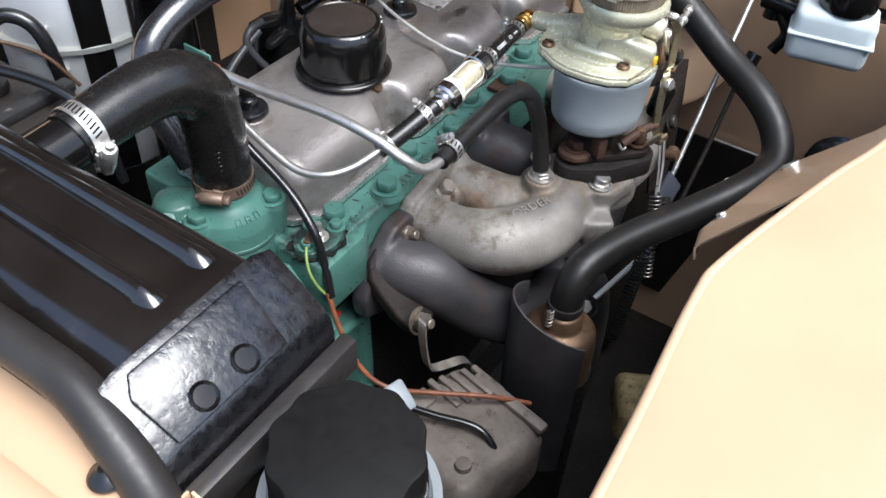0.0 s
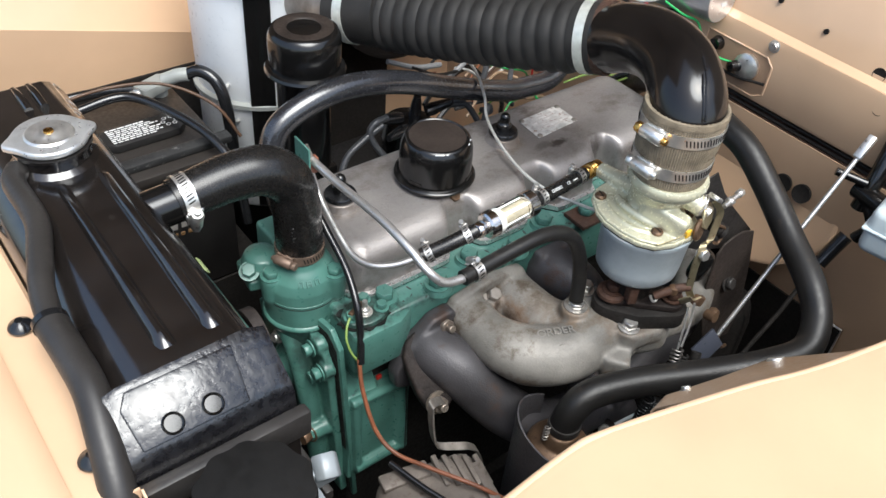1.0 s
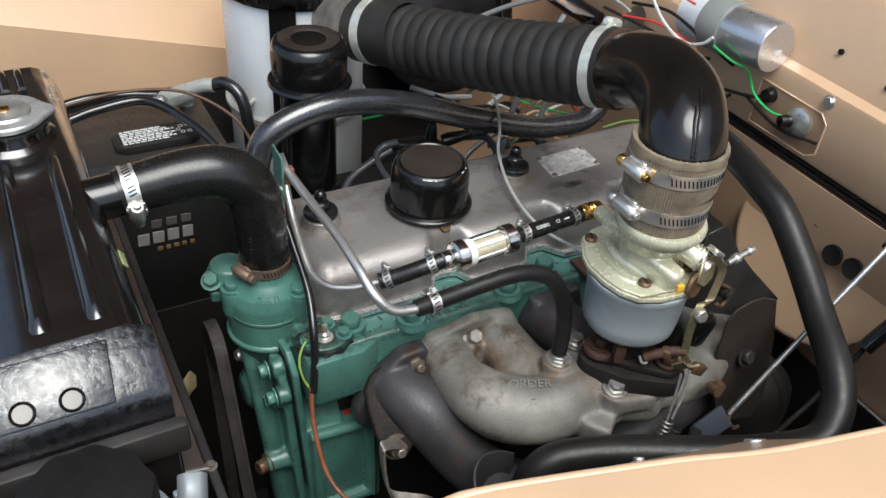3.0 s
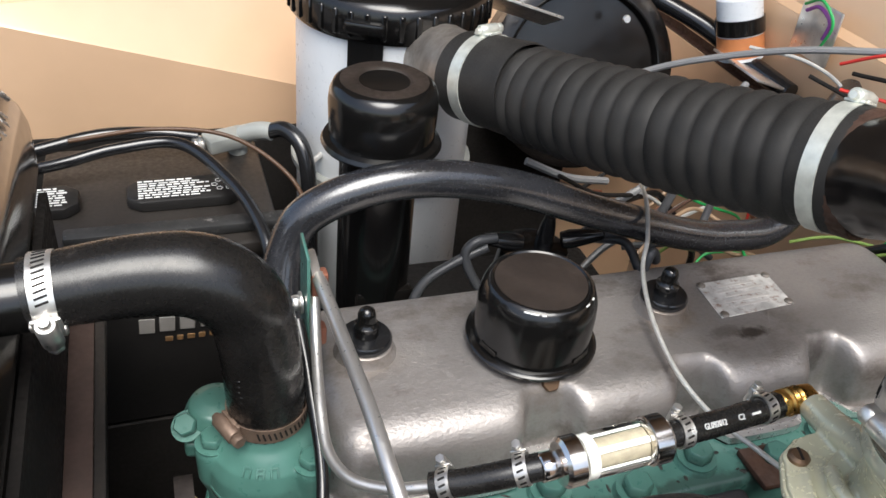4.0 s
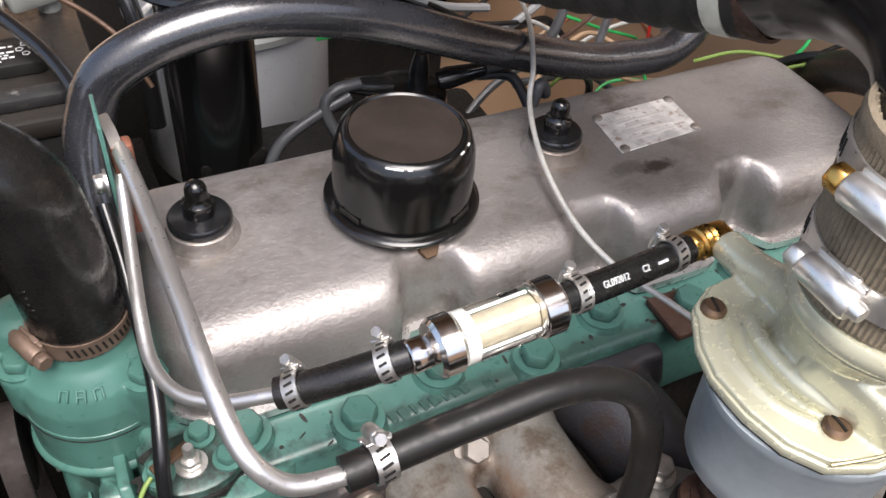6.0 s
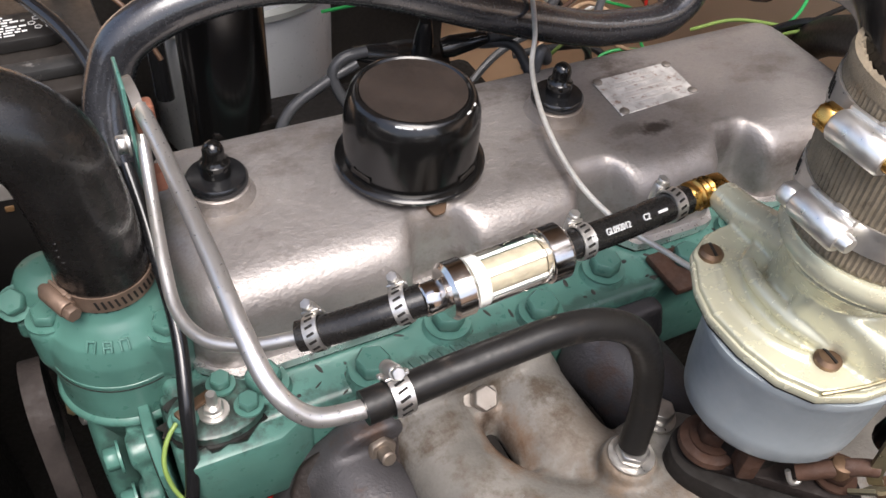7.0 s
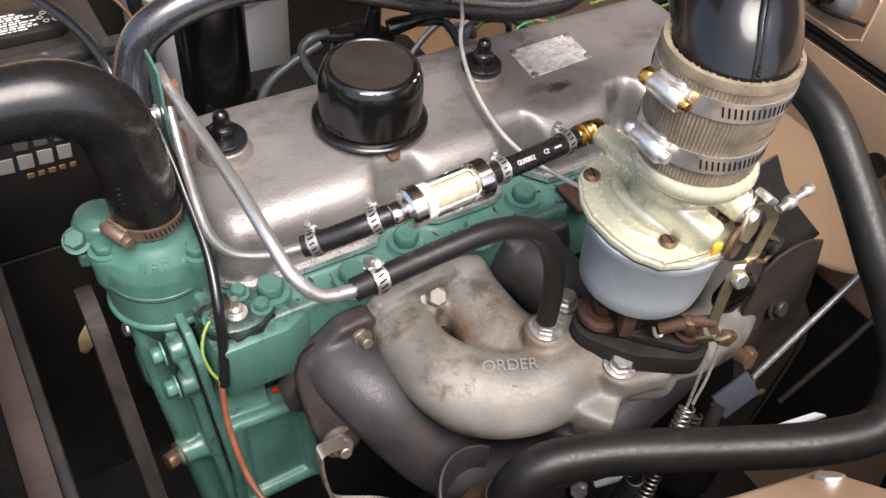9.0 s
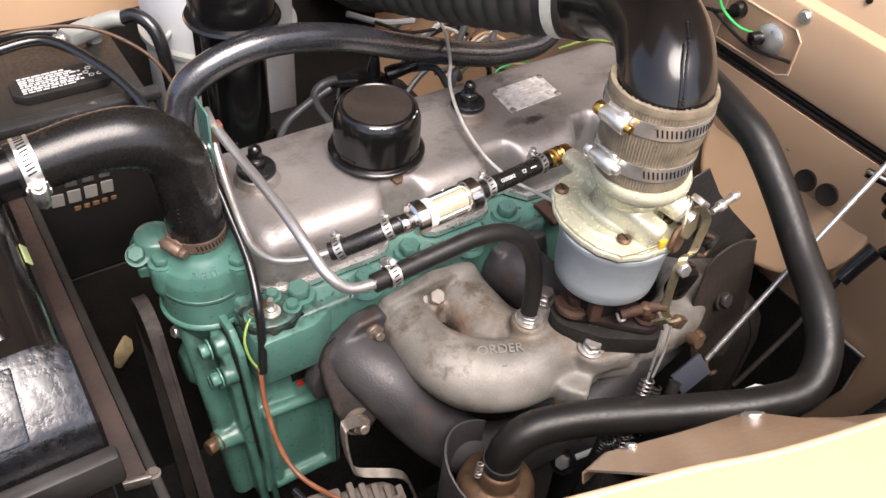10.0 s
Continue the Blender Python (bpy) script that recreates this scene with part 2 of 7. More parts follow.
# rust and stains; the near-black patch paints shade between the runners
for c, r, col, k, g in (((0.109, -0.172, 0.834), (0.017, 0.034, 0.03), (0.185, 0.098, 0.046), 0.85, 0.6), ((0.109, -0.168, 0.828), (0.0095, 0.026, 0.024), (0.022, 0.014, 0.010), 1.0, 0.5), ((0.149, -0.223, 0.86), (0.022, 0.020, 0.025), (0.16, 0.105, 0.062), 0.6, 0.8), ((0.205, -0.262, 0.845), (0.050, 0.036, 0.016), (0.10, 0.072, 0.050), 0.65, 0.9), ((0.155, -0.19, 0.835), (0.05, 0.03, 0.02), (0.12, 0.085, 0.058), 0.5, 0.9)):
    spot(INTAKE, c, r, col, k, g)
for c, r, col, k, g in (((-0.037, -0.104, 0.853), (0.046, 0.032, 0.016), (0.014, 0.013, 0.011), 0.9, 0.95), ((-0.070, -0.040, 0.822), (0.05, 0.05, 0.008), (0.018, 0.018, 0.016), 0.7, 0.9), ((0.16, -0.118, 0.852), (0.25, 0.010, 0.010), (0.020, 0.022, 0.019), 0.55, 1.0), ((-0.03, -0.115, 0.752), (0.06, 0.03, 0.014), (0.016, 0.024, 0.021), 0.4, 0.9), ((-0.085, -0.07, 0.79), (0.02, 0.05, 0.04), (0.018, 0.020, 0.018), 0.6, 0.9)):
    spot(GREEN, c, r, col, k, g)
GLASS = bpy.data.materials.new("clear_glass")
GLASS.use_nodes = True
gb = GLASS.node_tree.nodes["Principled BSDF"]
gb.inputs["Transmission Weight"].default_value, gb.inputs["Roughness"].default_value, gb.inputs["IOR"].default_value = 1.0, 0.02, 1.2
gb.inputs["Base Color"].default_value = (0.95, 0.95, 0.9, 1)

# ---- builders ----
PLACE = {}


def thing(name, at, label, category, group="", kind=""):
    ob = new(name)
    ob.empty_display_size = 0.02
    ob.matrix_basis = Matrix.Translation(at)
    PLACE[ob] = Matrix.Translation(at)
    return tagged(ob, label, category, group, kind)


def finish(me, angle=38):
    me.polygons.foreach_set("use_smooth", [True] * len(me.polygons))
    me.set_sharp_from_angle(angle=radians(angle))


def part(name, bm, material, parent=None, label="", m=None, angle=38):
    """One mesh object under a thing or a part; its bmesh is in the world's metres, or in those of the pose m."""
    if isinstance(bm, bpy.types.Mesh):
        me = bm
    else:
        bmesh.ops.recalc_face_normals(bm, faces=bm.faces)
        me = bpy.data.meshes.new(name)
        bm.to_mesh(me)
        bm.free()
        finish(me, angle)
        me.materials.append(material)
    ob = new(name, me)
    m = m or Matrix()
    if parent is not None:
        ob.parent = parent
        ob.matrix_parent_inverse = PLACE[parent].inverted()
    ob.matrix_basis = m
    PLACE[ob] = m.copy()
    return tagged(ob, label)


def solo(name, bm, material, label, category, group="", kind="", angle=38):
    ob = part(name, bm, material, None, label, None, angle)
    return tagged(ob, label, category, group, kind)


def joined(*bms):
    out = bms[0]
    for b in bms[1:]:
        me = bpy.data.meshes.new("tmp")
        b.to_mesh(me)
        b.free()
        out.from_mesh(me)
        bpy.data.meshes.remove(me)
    return out


def moved(bm, m):
    bmesh.ops.transform(bm, matrix=m, verts=bm.verts)
    return bm


def box(x0, x1, y0, y1, z0, z1, bevel=0.0, seg=2):
    bm = bmesh.new()
    bmesh.ops.create_cube(bm, size=1)
    bmesh.ops.transform(bm, matrix=Matrix.Translation(((x0 + x1) / 2, (y0 + y1) / 2, (z0 + z1) / 2)) @ Matrix.Diagonal((x1 - x0, y1 - y0, z1 - z0, 1)), verts=bm.verts)
    if bevel:
        bmesh.ops.bevel(bm, geom=bm.edges[:], offset=bevel, segments=seg, affect="EDGES", profile=0.5)
    return bm


def block(sx, sy, sz, bevel=0.0, seg=2):
    return box(-sx / 2, sx / 2, -sy / 2, sy / 2, -sz / 2, sz / 2, bevel, seg)


def prism(poly, z0, z1, bevel=0.0, seg=2):
    bm = bmesh.new()
    lo = [bm.verts.new((x, y, z0)) for x, y in poly]
    hi = [bm.verts.new((x, y, z1)) for x, y in poly]
    k = len(poly)
    bm.faces.new(hi)
    bm.faces.new(lo[::-1])
    for i in range(k):
        bm.faces.new((lo[i], lo[(i + 1) % k], hi[(i + 1) % k], hi[i]))
    bm.normal_update()
    if bevel:
        bmesh.ops.bevel(bm, geom=[e for e in bm.edges if len(e.link_faces) == 2 and e.calc_face_angle(0) > 0.5], offset=bevel, segments=seg, affect="EDGES", profile=0.5)
    return bm


def lathe(profile, seg=32, m=None, squash=1.0):
    """Turns (radius, height) pairs round z; ends on the axis are closed."""
    bm = bmesh.new()
    rings = []
    for r, z in profile:
        if r < 1e-6:
            rings.append([bm.verts.new((0, 0, z))])
        else:
            rings.append([bm.verts.new((r * math.cos(2 * math.pi * k / seg), squash * r * math.sin(2 * math.pi * k / seg), z)) for k in range(seg)])
    for a, b in zip(rings, rings[1:]):
        for k in range(seg):
            f = [a[k % len(a)], a[(k + 1) % len(a)], b[(k + 1) % len(b)], b[k % len(b)]]
            f = list(dict.fromkeys(f))
            if len(f) > 2:
                bm.faces.new(f)
    if m is not None:
        moved(bm, m)
    return bm


def spline(pts, n=8):
    p = [Vector(q) for q in pts]
    p = [2 * p[0] - p[1]] + p + [2 * p[-1] - p[-2]]
    out = []
    for i in range(1, len(p) - 2):
        a, b, c, d = p[i - 1:i + 3]
        for k in range(n):
            u = k / n
            out.append(0.5 * (2 * b + (c - a) * u + (2 * a - 5 * b + 4 * c - d) * u * u + (3 * b - a - 3 * c + d) * u ** 3))
    out.append(p[-2])
    return out


def tube(pts, r, seg=14, n=8, smooth=True, caps=True):
    """A round tube along the points; r is a radius or a function of the metres along it (and of the whole length)."""
    path = spline(pts, n) if smooth else [Vector(q) for q in pts]
    run = [0.0]
    for a, b in zip(path, path[1:]):
        run.append(run[-1] + (b - a).length)
    bm = bmesh.new()
    side, rings = None, []
    for i, p in enumerate(path):
        t = (path[min(i + 1, len(path) - 1)] - path[max(i - 1, 0)]).normalized()
        if side is None:
            side = t.orthogonal().normalized()
        side = (side - t * side.dot(t)).normalized()
        up = t.cross(side)
        rad = r(run[i], run[-1]) if callable(r) else r
        rings.append([bm.verts.new(p + rad * (math.cos(2 * math.pi * k / seg) * side + math.sin(2 * math.pi * k / seg) * up)) for k in range(seg)])
    for a, b in zip(rings, rings[1:]):
        for k in range(seg):
            bm.faces.new((a[k], a[(k + 1) % seg], b[(k + 1) % seg], b[k]))
    if caps:
        bm.faces.new(rings[0][::-1])
        bm.faces.new(rings[-1])
    return bm


def strip(pts, across, width, thick=0.002, n=5):
    """A bent flat bar: a path of points, its width along one direction."""
    d = Vector(across).normalized() * width / 2
    path = spline(pts, n)
    bm = bmesh.new()
    rows = [(bm.verts.new(p - d), bm.verts.new(p + d)) for p in path]
    for a, b in zip(rows, rows[1:]):
        bm.faces.new((a[0], a[1], b[1], b[0]))
    bmesh.ops.recalc_face_normals(bm, faces=bm.faces)
    bmesh.ops.solidify(bm, geom=bm.faces[:], thickness=thick)
    return bm


def hull(circles, k=44):
    """Outline round a few circles, in the plane."""
    cx = sum(c[0] for c in circles) / len(circles)
    cy = sum(c[1] for c in circles) / len(circles)
    out = []
    for i in range(k):
        a = 2 * math.pi * i / k
        c, s = math.cos(a), math.sin(a)
        x, y, r = max(circles, key=lambda q: (q[0] - cx) * c + (q[1] - cy) * s + q[2])
        out.append((x + r * c, y + r * s))
    return out


def along(p, way, spin=0.0):
    """The pose at p whose z points along way."""
    z = Vector(way).normalized()
    ref = Vector((1, 0, 0)) if abs(z.x) < 0.8 else Vector((0, 1, 0))
    x = (ref - z * ref.dot(z)).normalized()
    y = z.cross(x)
    m = Matrix((x.to_4d(), y.to_4d(), z.to_4d(), (0, 0, 0, 1))).transposed()
    for k in range(3):
        m[3][k] = 0
    return Matrix.Translation(p) @ m @ Matrix.Rotation(radians(spin), 4, "Z")


def helix(a, b, r, wire, turns, seg=6):
    a, b = Vector(a), Vector(b)
    m = along(a, b - a)
    h = (b - a).length
    pts = [m @ Vector((r * math.cos(2 * math.pi * turns * k / (turns * 10)), r * math.sin(2 * math.pi * turns * k / (turns * 10)), h * k / (turns * 10))) for k in range(turns * 10 + 1)]
    return tube(pts, wire, seg, smooth=False)


MESHES = {}


def shared(key, make, material, angle=38):
    if key not in MESHES:
        bm = make()
        bmesh.ops.recalc_face_normals(bm, faces=bm.faces)
        me = bpy.data.meshes.new(key[0])
        bm.to_mesh(me)
        bm.free()
        finish(me, angle)
        me.materials.append(material)
        MESHES[key] = me
    return MESHES[key]


def hexprofile(r, h):
    return prism([(r * math.cos(math.pi * k / 3), r * math.sin(math.pi * k / 3)) for k in range(6)], 0, h, r * 0.12, 1)


def bolt(parent, p, way, r, h, material, label="", name="bolt", washer=True, spin=10.0):
    """A hexagon head with its washer; p is its seat."""
    def make():
        bm = hexprofile(r, h)
        moved(bm, Matrix.Translation((0, 0, 0.0015 if washer else 0)))
        if washer:
            bm = joined(bm, lathe([(0, 0), (r * 1.35, 0), (r * 1.35, 0.0015), (0, 0.0015)], 20))
        return bm
    return part(name, shared((name, round(r, 4), round(h, 4), material.name, washer), make, material), material, parent, label, along(p, way, spin))


def stud(parent, p, way, r, h, material, length, label="", name="stud_nut"):
    def make():
        bm = joined(hexprofile(r, h), lathe([(0, h), (r * 0.5, h), (r * 0.5, h + length - 0.001), (r * 0.4, h + length), (0, h + length)], 12), lathe([(0, -0.0015), (r * 1.4, -0.0015), (r * 1.4, 0), (0, 0)], 20))
        return bm
    return part(name, shared((name, round(r, 4), round(h, 4), material.name, round(length, 4)), make, material), material, parent, label, along(p, way, 15))


def hose_clamp(p, way, r, width, label, spin=0.0, screw=0.012, material=None, group="hose clamps", slots=True, flip=1, screws=None):
    """A worm-drive clamp: a slotted band, its housing and its screw."""
    material = material or STEEL
    m = along(p, way, spin)
    c = thing("hose_clamp", m.translation, label, "clamp", group)
    w = width / 2
    part("band", lathe([(r, -w), (r + 0.0009, -w), (r + 0.0009, w), (r, w), (r, -w)], 36), material, c, "", m)
    if slots:
        k = max(8, int(2 * math.pi * r / 0.0032))
        bm = bmesh.new()
        for i in range(k):
            a = 2 * math.pi * i / k
            if math.cos(a) < 0.75:
                b = block(0.0005, 0.0012, width * 0.55)
                moved(b, Matrix.Rotation(a, 4, "Z") @ Matrix.Translation((r + 0.0009, 0, 0)) @ Matrix.Rotation(0.25, 4, "X"))
                bm = joined(bm, b)
        part("perforation", bm, DARK, c, "dark worm slots", m)
    s = screw
    turn = m @ Matrix.Translation((r + s * 0.10, 0, 0)) @ Matrix.Rotation(radians(-90 * flip), 4, "X")
    barrel = lathe([(0, -s * 0.78), (s * 0.34, -s * 0.78), (s * 0.40, -s * 0.70), (s * 0.40, s * 0.70), (s * 0.34, s * 0.78), (0, s * 0.78)], 22)
    for v in barrel.verts:
        v.co.y *= 1.05
    part("housing", barrel, material, c, "", turn @ Matrix.Translation((s * 0.22, 0, 0)))
    part("saddle", moved(block(s * 0.16, s * 1.5, width * 1.22, s * 0.06, 2), Matrix.Translation((r + s * 0.08, 0, 0))), material, c, "", m)
    for side in (-1, 1):
        part("tab", moved(block(s * 0.22, s * 0.45, width * 0.14, s * 0.04, 1), Matrix.Translation((r + s * 0.10, s * 0.28 * side, width * 0.62 * side))), material, c, "", m)
    part("screw", joined(lathe([(0, -s * 1.05), (s * 0.20, -s * 1.05), (s * 0.24, -s * 0.95), (s * 0.24, s * 0.9), (0, s * 0.9)], 12), moved(hexprofile(s * 0.36, s * 0.42), Matrix.Translation((0, 0, s * 0.80)))), screws or material, c, "", turn @ Matrix.Translation((s * 0.22, 0, 0)))
    return c


def words(text, size, material, parent, m, label, name="lettering", depth=0.0003):
    cu = bpy.data.curves.new(name, "FONT")
    cu.body, cu.size, cu.extrude, cu.align_x, cu.align_y = text, size, depth, "CENTER", "CENTER"
    tmp = bpy.data.objects.new(name, cu)
    me = bpy.data.meshes.new_from_object(tmp)
    bpy.data.objects.remove(tmp)
    me.materials.clear()
    me.materials.append(material)
    return part(name, me, material, parent, label, m)

# ---- the place: ground, bodywork ----
bm = bmesh.new()
bmesh.ops.create_grid(bm, x_segments=2, y_segments=2, size=150)
solo("ground", bm, GROUND, "oil-stained grey concrete ground under the vehicle", "ground", kind="structure")


def sheet(rows, thick=0.0016):
    """A pressed panel between rows of points, with thickness."""
    bm = bmesh.new()
    grid = [[bm.verts.new(p) for p in row] for row in rows]
    for a, b in zip(grid, grid[1:]):
        for k in range(len(a) - 1):
            bm.faces.new((a[k], a[k + 1], b[k + 1], b[k]))
    bmesh.ops.recalc_face_normals(bm, faces=bm.faces)
    bmesh.ops.solidify(bm, geom=bm.faces[:], thickness=thick)
    return bm


# unseen walls and part roof on the far side and behind the cab, added to block sky and darken reflections
BLOCKER = mat("brown_sky_blocker", (0.22, 0.155, 0.105), 0.8, var=0.2, scale=3, bump=0.2)
solo("wall_far", box(-1.1, 3.0, 2.0, 2.1, 0.0, 2.5), BLOCKER, "plain brown shed wall beyond the far wing", "wall", kind="structure")
solo("wall_rear", box(1.75, 1.85, -2.6, 2.0, 0.0, 2.5), BLOCKER, "plain brown shed wall behind the bulkhead", "wall", kind="structure")
solo("ceiling", joined(box(-1.1, 1.75, 0.40, 2.0, 2.5, 2.6), box(0.30, 1.75, -0.50, 0.40, 2.5, 2.6)), BLOCKER, "plain brown shed roof over the far side of the vehicle", "ceiling", kind="structure")

# front panel over the grille, with its folded strip and rubber buffers
panel = thing("front_panel", (-0.45, 0.0, 0.9), "tan painted steel panel over the grille with a pressed crease", "panel", kind="structure")
part("top_sheet", sheet([[(x, y, z) for y in (min(-0.272, -0.272 + 0.97 * (x + 0.356)), -0.262, 0.10, 0.21)] for x, z in ((-0.62, 0.995), (-0.47, 1.004), (-0.375, 1.008), (-0.366, 1.007), (-0.360, 1.003))]), TAN, panel)
part("folded_strip", sheet([[(x, y, z) for y in (-0.268, 0.0, 0.21)] for x, z in ((-0.3615, 1.002), (-0.356, 1.001), (-0.327, 1.001), (-0.324, 0.998), (-0.324, 0.93))]), TAN, panel)
part("rounded_end", lathe([(0, 0.985), (0.06, 0.985), (0.063, 0.990), (0.063, 1.002), (0.058, 1.007), (0, 1.007)], 28, Matrix.Translation((-0.425, 0.205, 0))), TAN, panel)
part("end_face", sheet([[(-0.323, -0.272, z), (-0.36, -0.2725, z), (-0.425, -0.339, z), (-0.62, -0.528, z)] for z in (0.60, 1.0)]), TAN, panel)
part("brace", sheet([[(-0.323, -0.2745, z), (-0.325, -0.36, z - 0.02), (-0.33, -0.45, z - 0.03)] for z in (0.85, 1.0)]), TAN, panel)
for y in (0.176, 0.037, -0.097, -0.239):
    b = thing("rubber_buffer", (-0.34, y, 1.002), "small black rubber buffer on the tan front panel", "buffer", "buffers on the front panel")
    part("pad", lathe([(0, 0), (0.0088, 0), (0.0094, 0.002), (0.0084, 0.004), (0.005, 0.0062), (0.003, 0.0085), (0, 0.009)], 20, Matrix.Translation((-0.34, y, 1.0025))), RUBBER2, b)
latch = thing("bonnet_catch", (-0.42, 0.03, 1.008), "black steel bonnet catch plate with a round spring socket", "catch")
part("plate", moved(block(0.088, 0.15, 0.004, 0.002), Matrix.Translation((-0.428, 0.03, 1.012)) @ Matrix.Rotation(0.08, 4, "Z")), SATIN, latch)
part("socket", lathe([(0.016, 0.0), (0.033, 0.0), (0.036, 0.003), (0.030, 0.006), (0.022, 0.003), (0.016, -0.006), (0, -0.006)], 28, Matrix.Translation((-0.415, 0.06, 1.014))), SATIN, latch)
for y in (-0.03, 0.0):
    bolt(latch, (-0.40, y, 1.014), (0, 0, 1), 0.005, 0.004, DARK)
lever = tube([(-0.358, 0.199, 1.029), (-0.338, 0.192, 1.022), (-0.318, 0.183, 1.015), (-0.300, 0.172, 1.010)], 0.0055)
solo("catch_lever", joined(lever, lathe([(0, -0.012), (0.013, -0.010), (0.015, 0), (0.013, 0.010), (0, 0.012)], 16, Matrix.Translation((-0.363, 0.200, 1.031)))), SATIN, "black steel catch lever with a round knob beside the radiator", "lever")

# near wing: flat top with a kinked inner edge, folded lip and sloping inner flange
wing = thing("wing_near", (0.1, -0.7, 0.6), "tan painted front wing, flat topped, bleached by daylight", "wing", kind="structure")
EDGE_IN = [(-0.325, -0.440), (-0.20, -0.434), (-0.105, -0.4275), (-0.065, -0.431), (0.04, -0.459), (0.11, -0.481), (0.275, -0.518), (0.62, -0.605)]
part("wing_top", sheet([[(x, y, 1.041) for x, y in EDGE_IN], [(x, y - 0.006, 1.043) for x, y in EDGE_IN], [(x, -0.80, 1.04) for x, y in EDGE_IN], [(x, -1.05, 1.02) for x, y in EDGE_IN], [(x, -1.10, 0.96) for x, y in EDGE_IN], [(x, -1.11, 0.55) for x, y in EDGE_IN]], 0.002), TAN, wing)
part("rolled_edge", tube([(x, y - 0.001, 1.0395) for x, y in EDGE_IN], 0.0032, 10, 6), TAN, wing)
FLTOP = [(0.038, -0.4585, 1.036), (0.055, -0.4635, 1.036), (0.105, -0.4795, 1.036), (0.155, -0.491, 1.036), (0.19, -0.499, 1.036), (0.275, -0.518, 1.036)]
FLLOW = [(0.056, -0.396, 0.936), (0.076, -0.3925, 0.936), (0.1306, -0.4066, 0.937), (0.184, -0.4186, 0.938), (0.196, -0.437, 0.938), (0.222, -0.470, 0.938)]
part("inner_flange", sheet([[tuple(Vector(a).lerp(Vector(b), d)) for a, b in zip(FLTOP, FLLOW)] for d in (0.0, 0.5, 0.97)] + [FLLOW, [(x - 0.001, y + 0.001, z - 0.003) for x, y, z in FLLOW], [(x, y - 0.001, z - 0.014) for x, y, z in FLLOW]]), TAN, wing)
part("lap_seam", tube([tuple(Vector(a).lerp(Vector(b), 0.90) + Vector((0, 0.0003, 0.0006))) for a, b in zip(FLTOP[1:4], FLLOW[1:4])], 0.0009, 8, 6), TANDIM, wing, "dusty lapped seam")
# the shade under the wing is put into this sheet's colour
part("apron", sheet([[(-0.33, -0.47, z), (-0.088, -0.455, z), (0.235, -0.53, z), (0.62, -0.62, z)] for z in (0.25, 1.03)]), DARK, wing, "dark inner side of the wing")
part("front_corner", sheet([[(-0.317, -0.379, 1.035), (-0.37, -0.377, 1.035), (-0.46, -0.373, 1.033)], [(-0.306, -0.437, 1.037), (-0.37, -0.45, 1.036), (-0.46, -0.45, 1.035)], [(-0.310, -0.60, 1.037), (-0.40, -0.60, 1.036), (-0.52, -0.60, 1.03)]]), TAN, wing)
bolt(wing, (0.1755, -0.4275, 0.9475), (0.30, 0.68, 0.66), 0.0085, 0.004, STEEL, "plated bolt in the flange", spin=25)
bolt(wing, (0.0880, -0.4010, 0.9435), (0.30, 0.68, 0.66), 0.0042, 0.003, STEEL, spin=25)

# far wing: inner panel with a falling crease, leaning upper face, flat top
far = thing("wing_far", (0.0, 0.8, 0.6), "tan painted inner wing panel behind the battery, with a pressed crease", "wing", kind="structure")
FX = (-0.75, -0.45, -0.313, -0.20, -0.05, 0.10, 0.30, 0.60)
crease = [0.951 - 0.264 * max(0, x + 0.313) for x in FX]
lean = [max(0.004, (x + 0.313) / 0.289) for x in FX]
part("inner_panel", sheet([[(x, 0.548, 0.25) for x in FX], [(x, 0.55, c - 0.003) for x, c in zip(FX, crease)], [(x, 0.5525, c) for x, c in zip(FX, crease)], [(x, 0.5535 + 0.047 * d, 0.953 + 0.013 * d) for x, d in zip(FX, lean)], [(x, 0.5635 + 0.047 * d, 0.957 + 0.013 * d) for x, d in zip(FX, lean)], [(x, 1.25, 1.03) for x in FX]]), TAN, far)

# bulkhead: toe panel, channel, upper shelf
bulk = thing("bulkhead", (0.62, 0.0, 0.5), "tan painted steel bulkhead with pressed recesses, holes and a dark channel", "bulkhead", kind="structure")
YS = (-0.78, -0.45, -0.30, -0.12, 0.0, 0.2, 0.45, 0.7)
part("toe_panel", sheet([[(0.645, y, 0.21) for y in YS], [(0.60, y, 0.74) for y in YS], [(0.577, y, 0.86) for y in YS], [(0.575, y, 0.903) for y in YS]]), TAN, bulk)
part("channel", sheet([[(0.5755, y, 0.903) for y in YS], [(0.582, y, 0.906) for y in YS], [(0.582, y, 0.918) for y in YS], [(0.5745, y, 0.921) for y in YS]]), RUST, bulk, "dark brown channel")
for z in (0.908, 0.9155):
    part("channel_bead", tube([(0.5765, -0.33, z), (0.5765, -0.1, z), (0.5765, 0.1, z)], 0.0022, 8, 2), DARK, bulk)
part("middle_panel", sheet([[(0.5745, y, 0.9215) for y in YS], [(0.573, y, 0.925) for y in YS], [(0.573, y, 1.004) for y in YS], [(0.5745, y, 1.010) for y in YS]]), TAN, bulk)
part("shelf", sheet([[(0.5745, y, 1.0105) for y in YS], [(0.585, y, 1.017) for y in YS], [(0.607, y, 1.105) for y in YS], [(0.614, y, 1.113) for y in YS], [(0.80, y, 1.125) for y in YS]]), TAN, bulk)
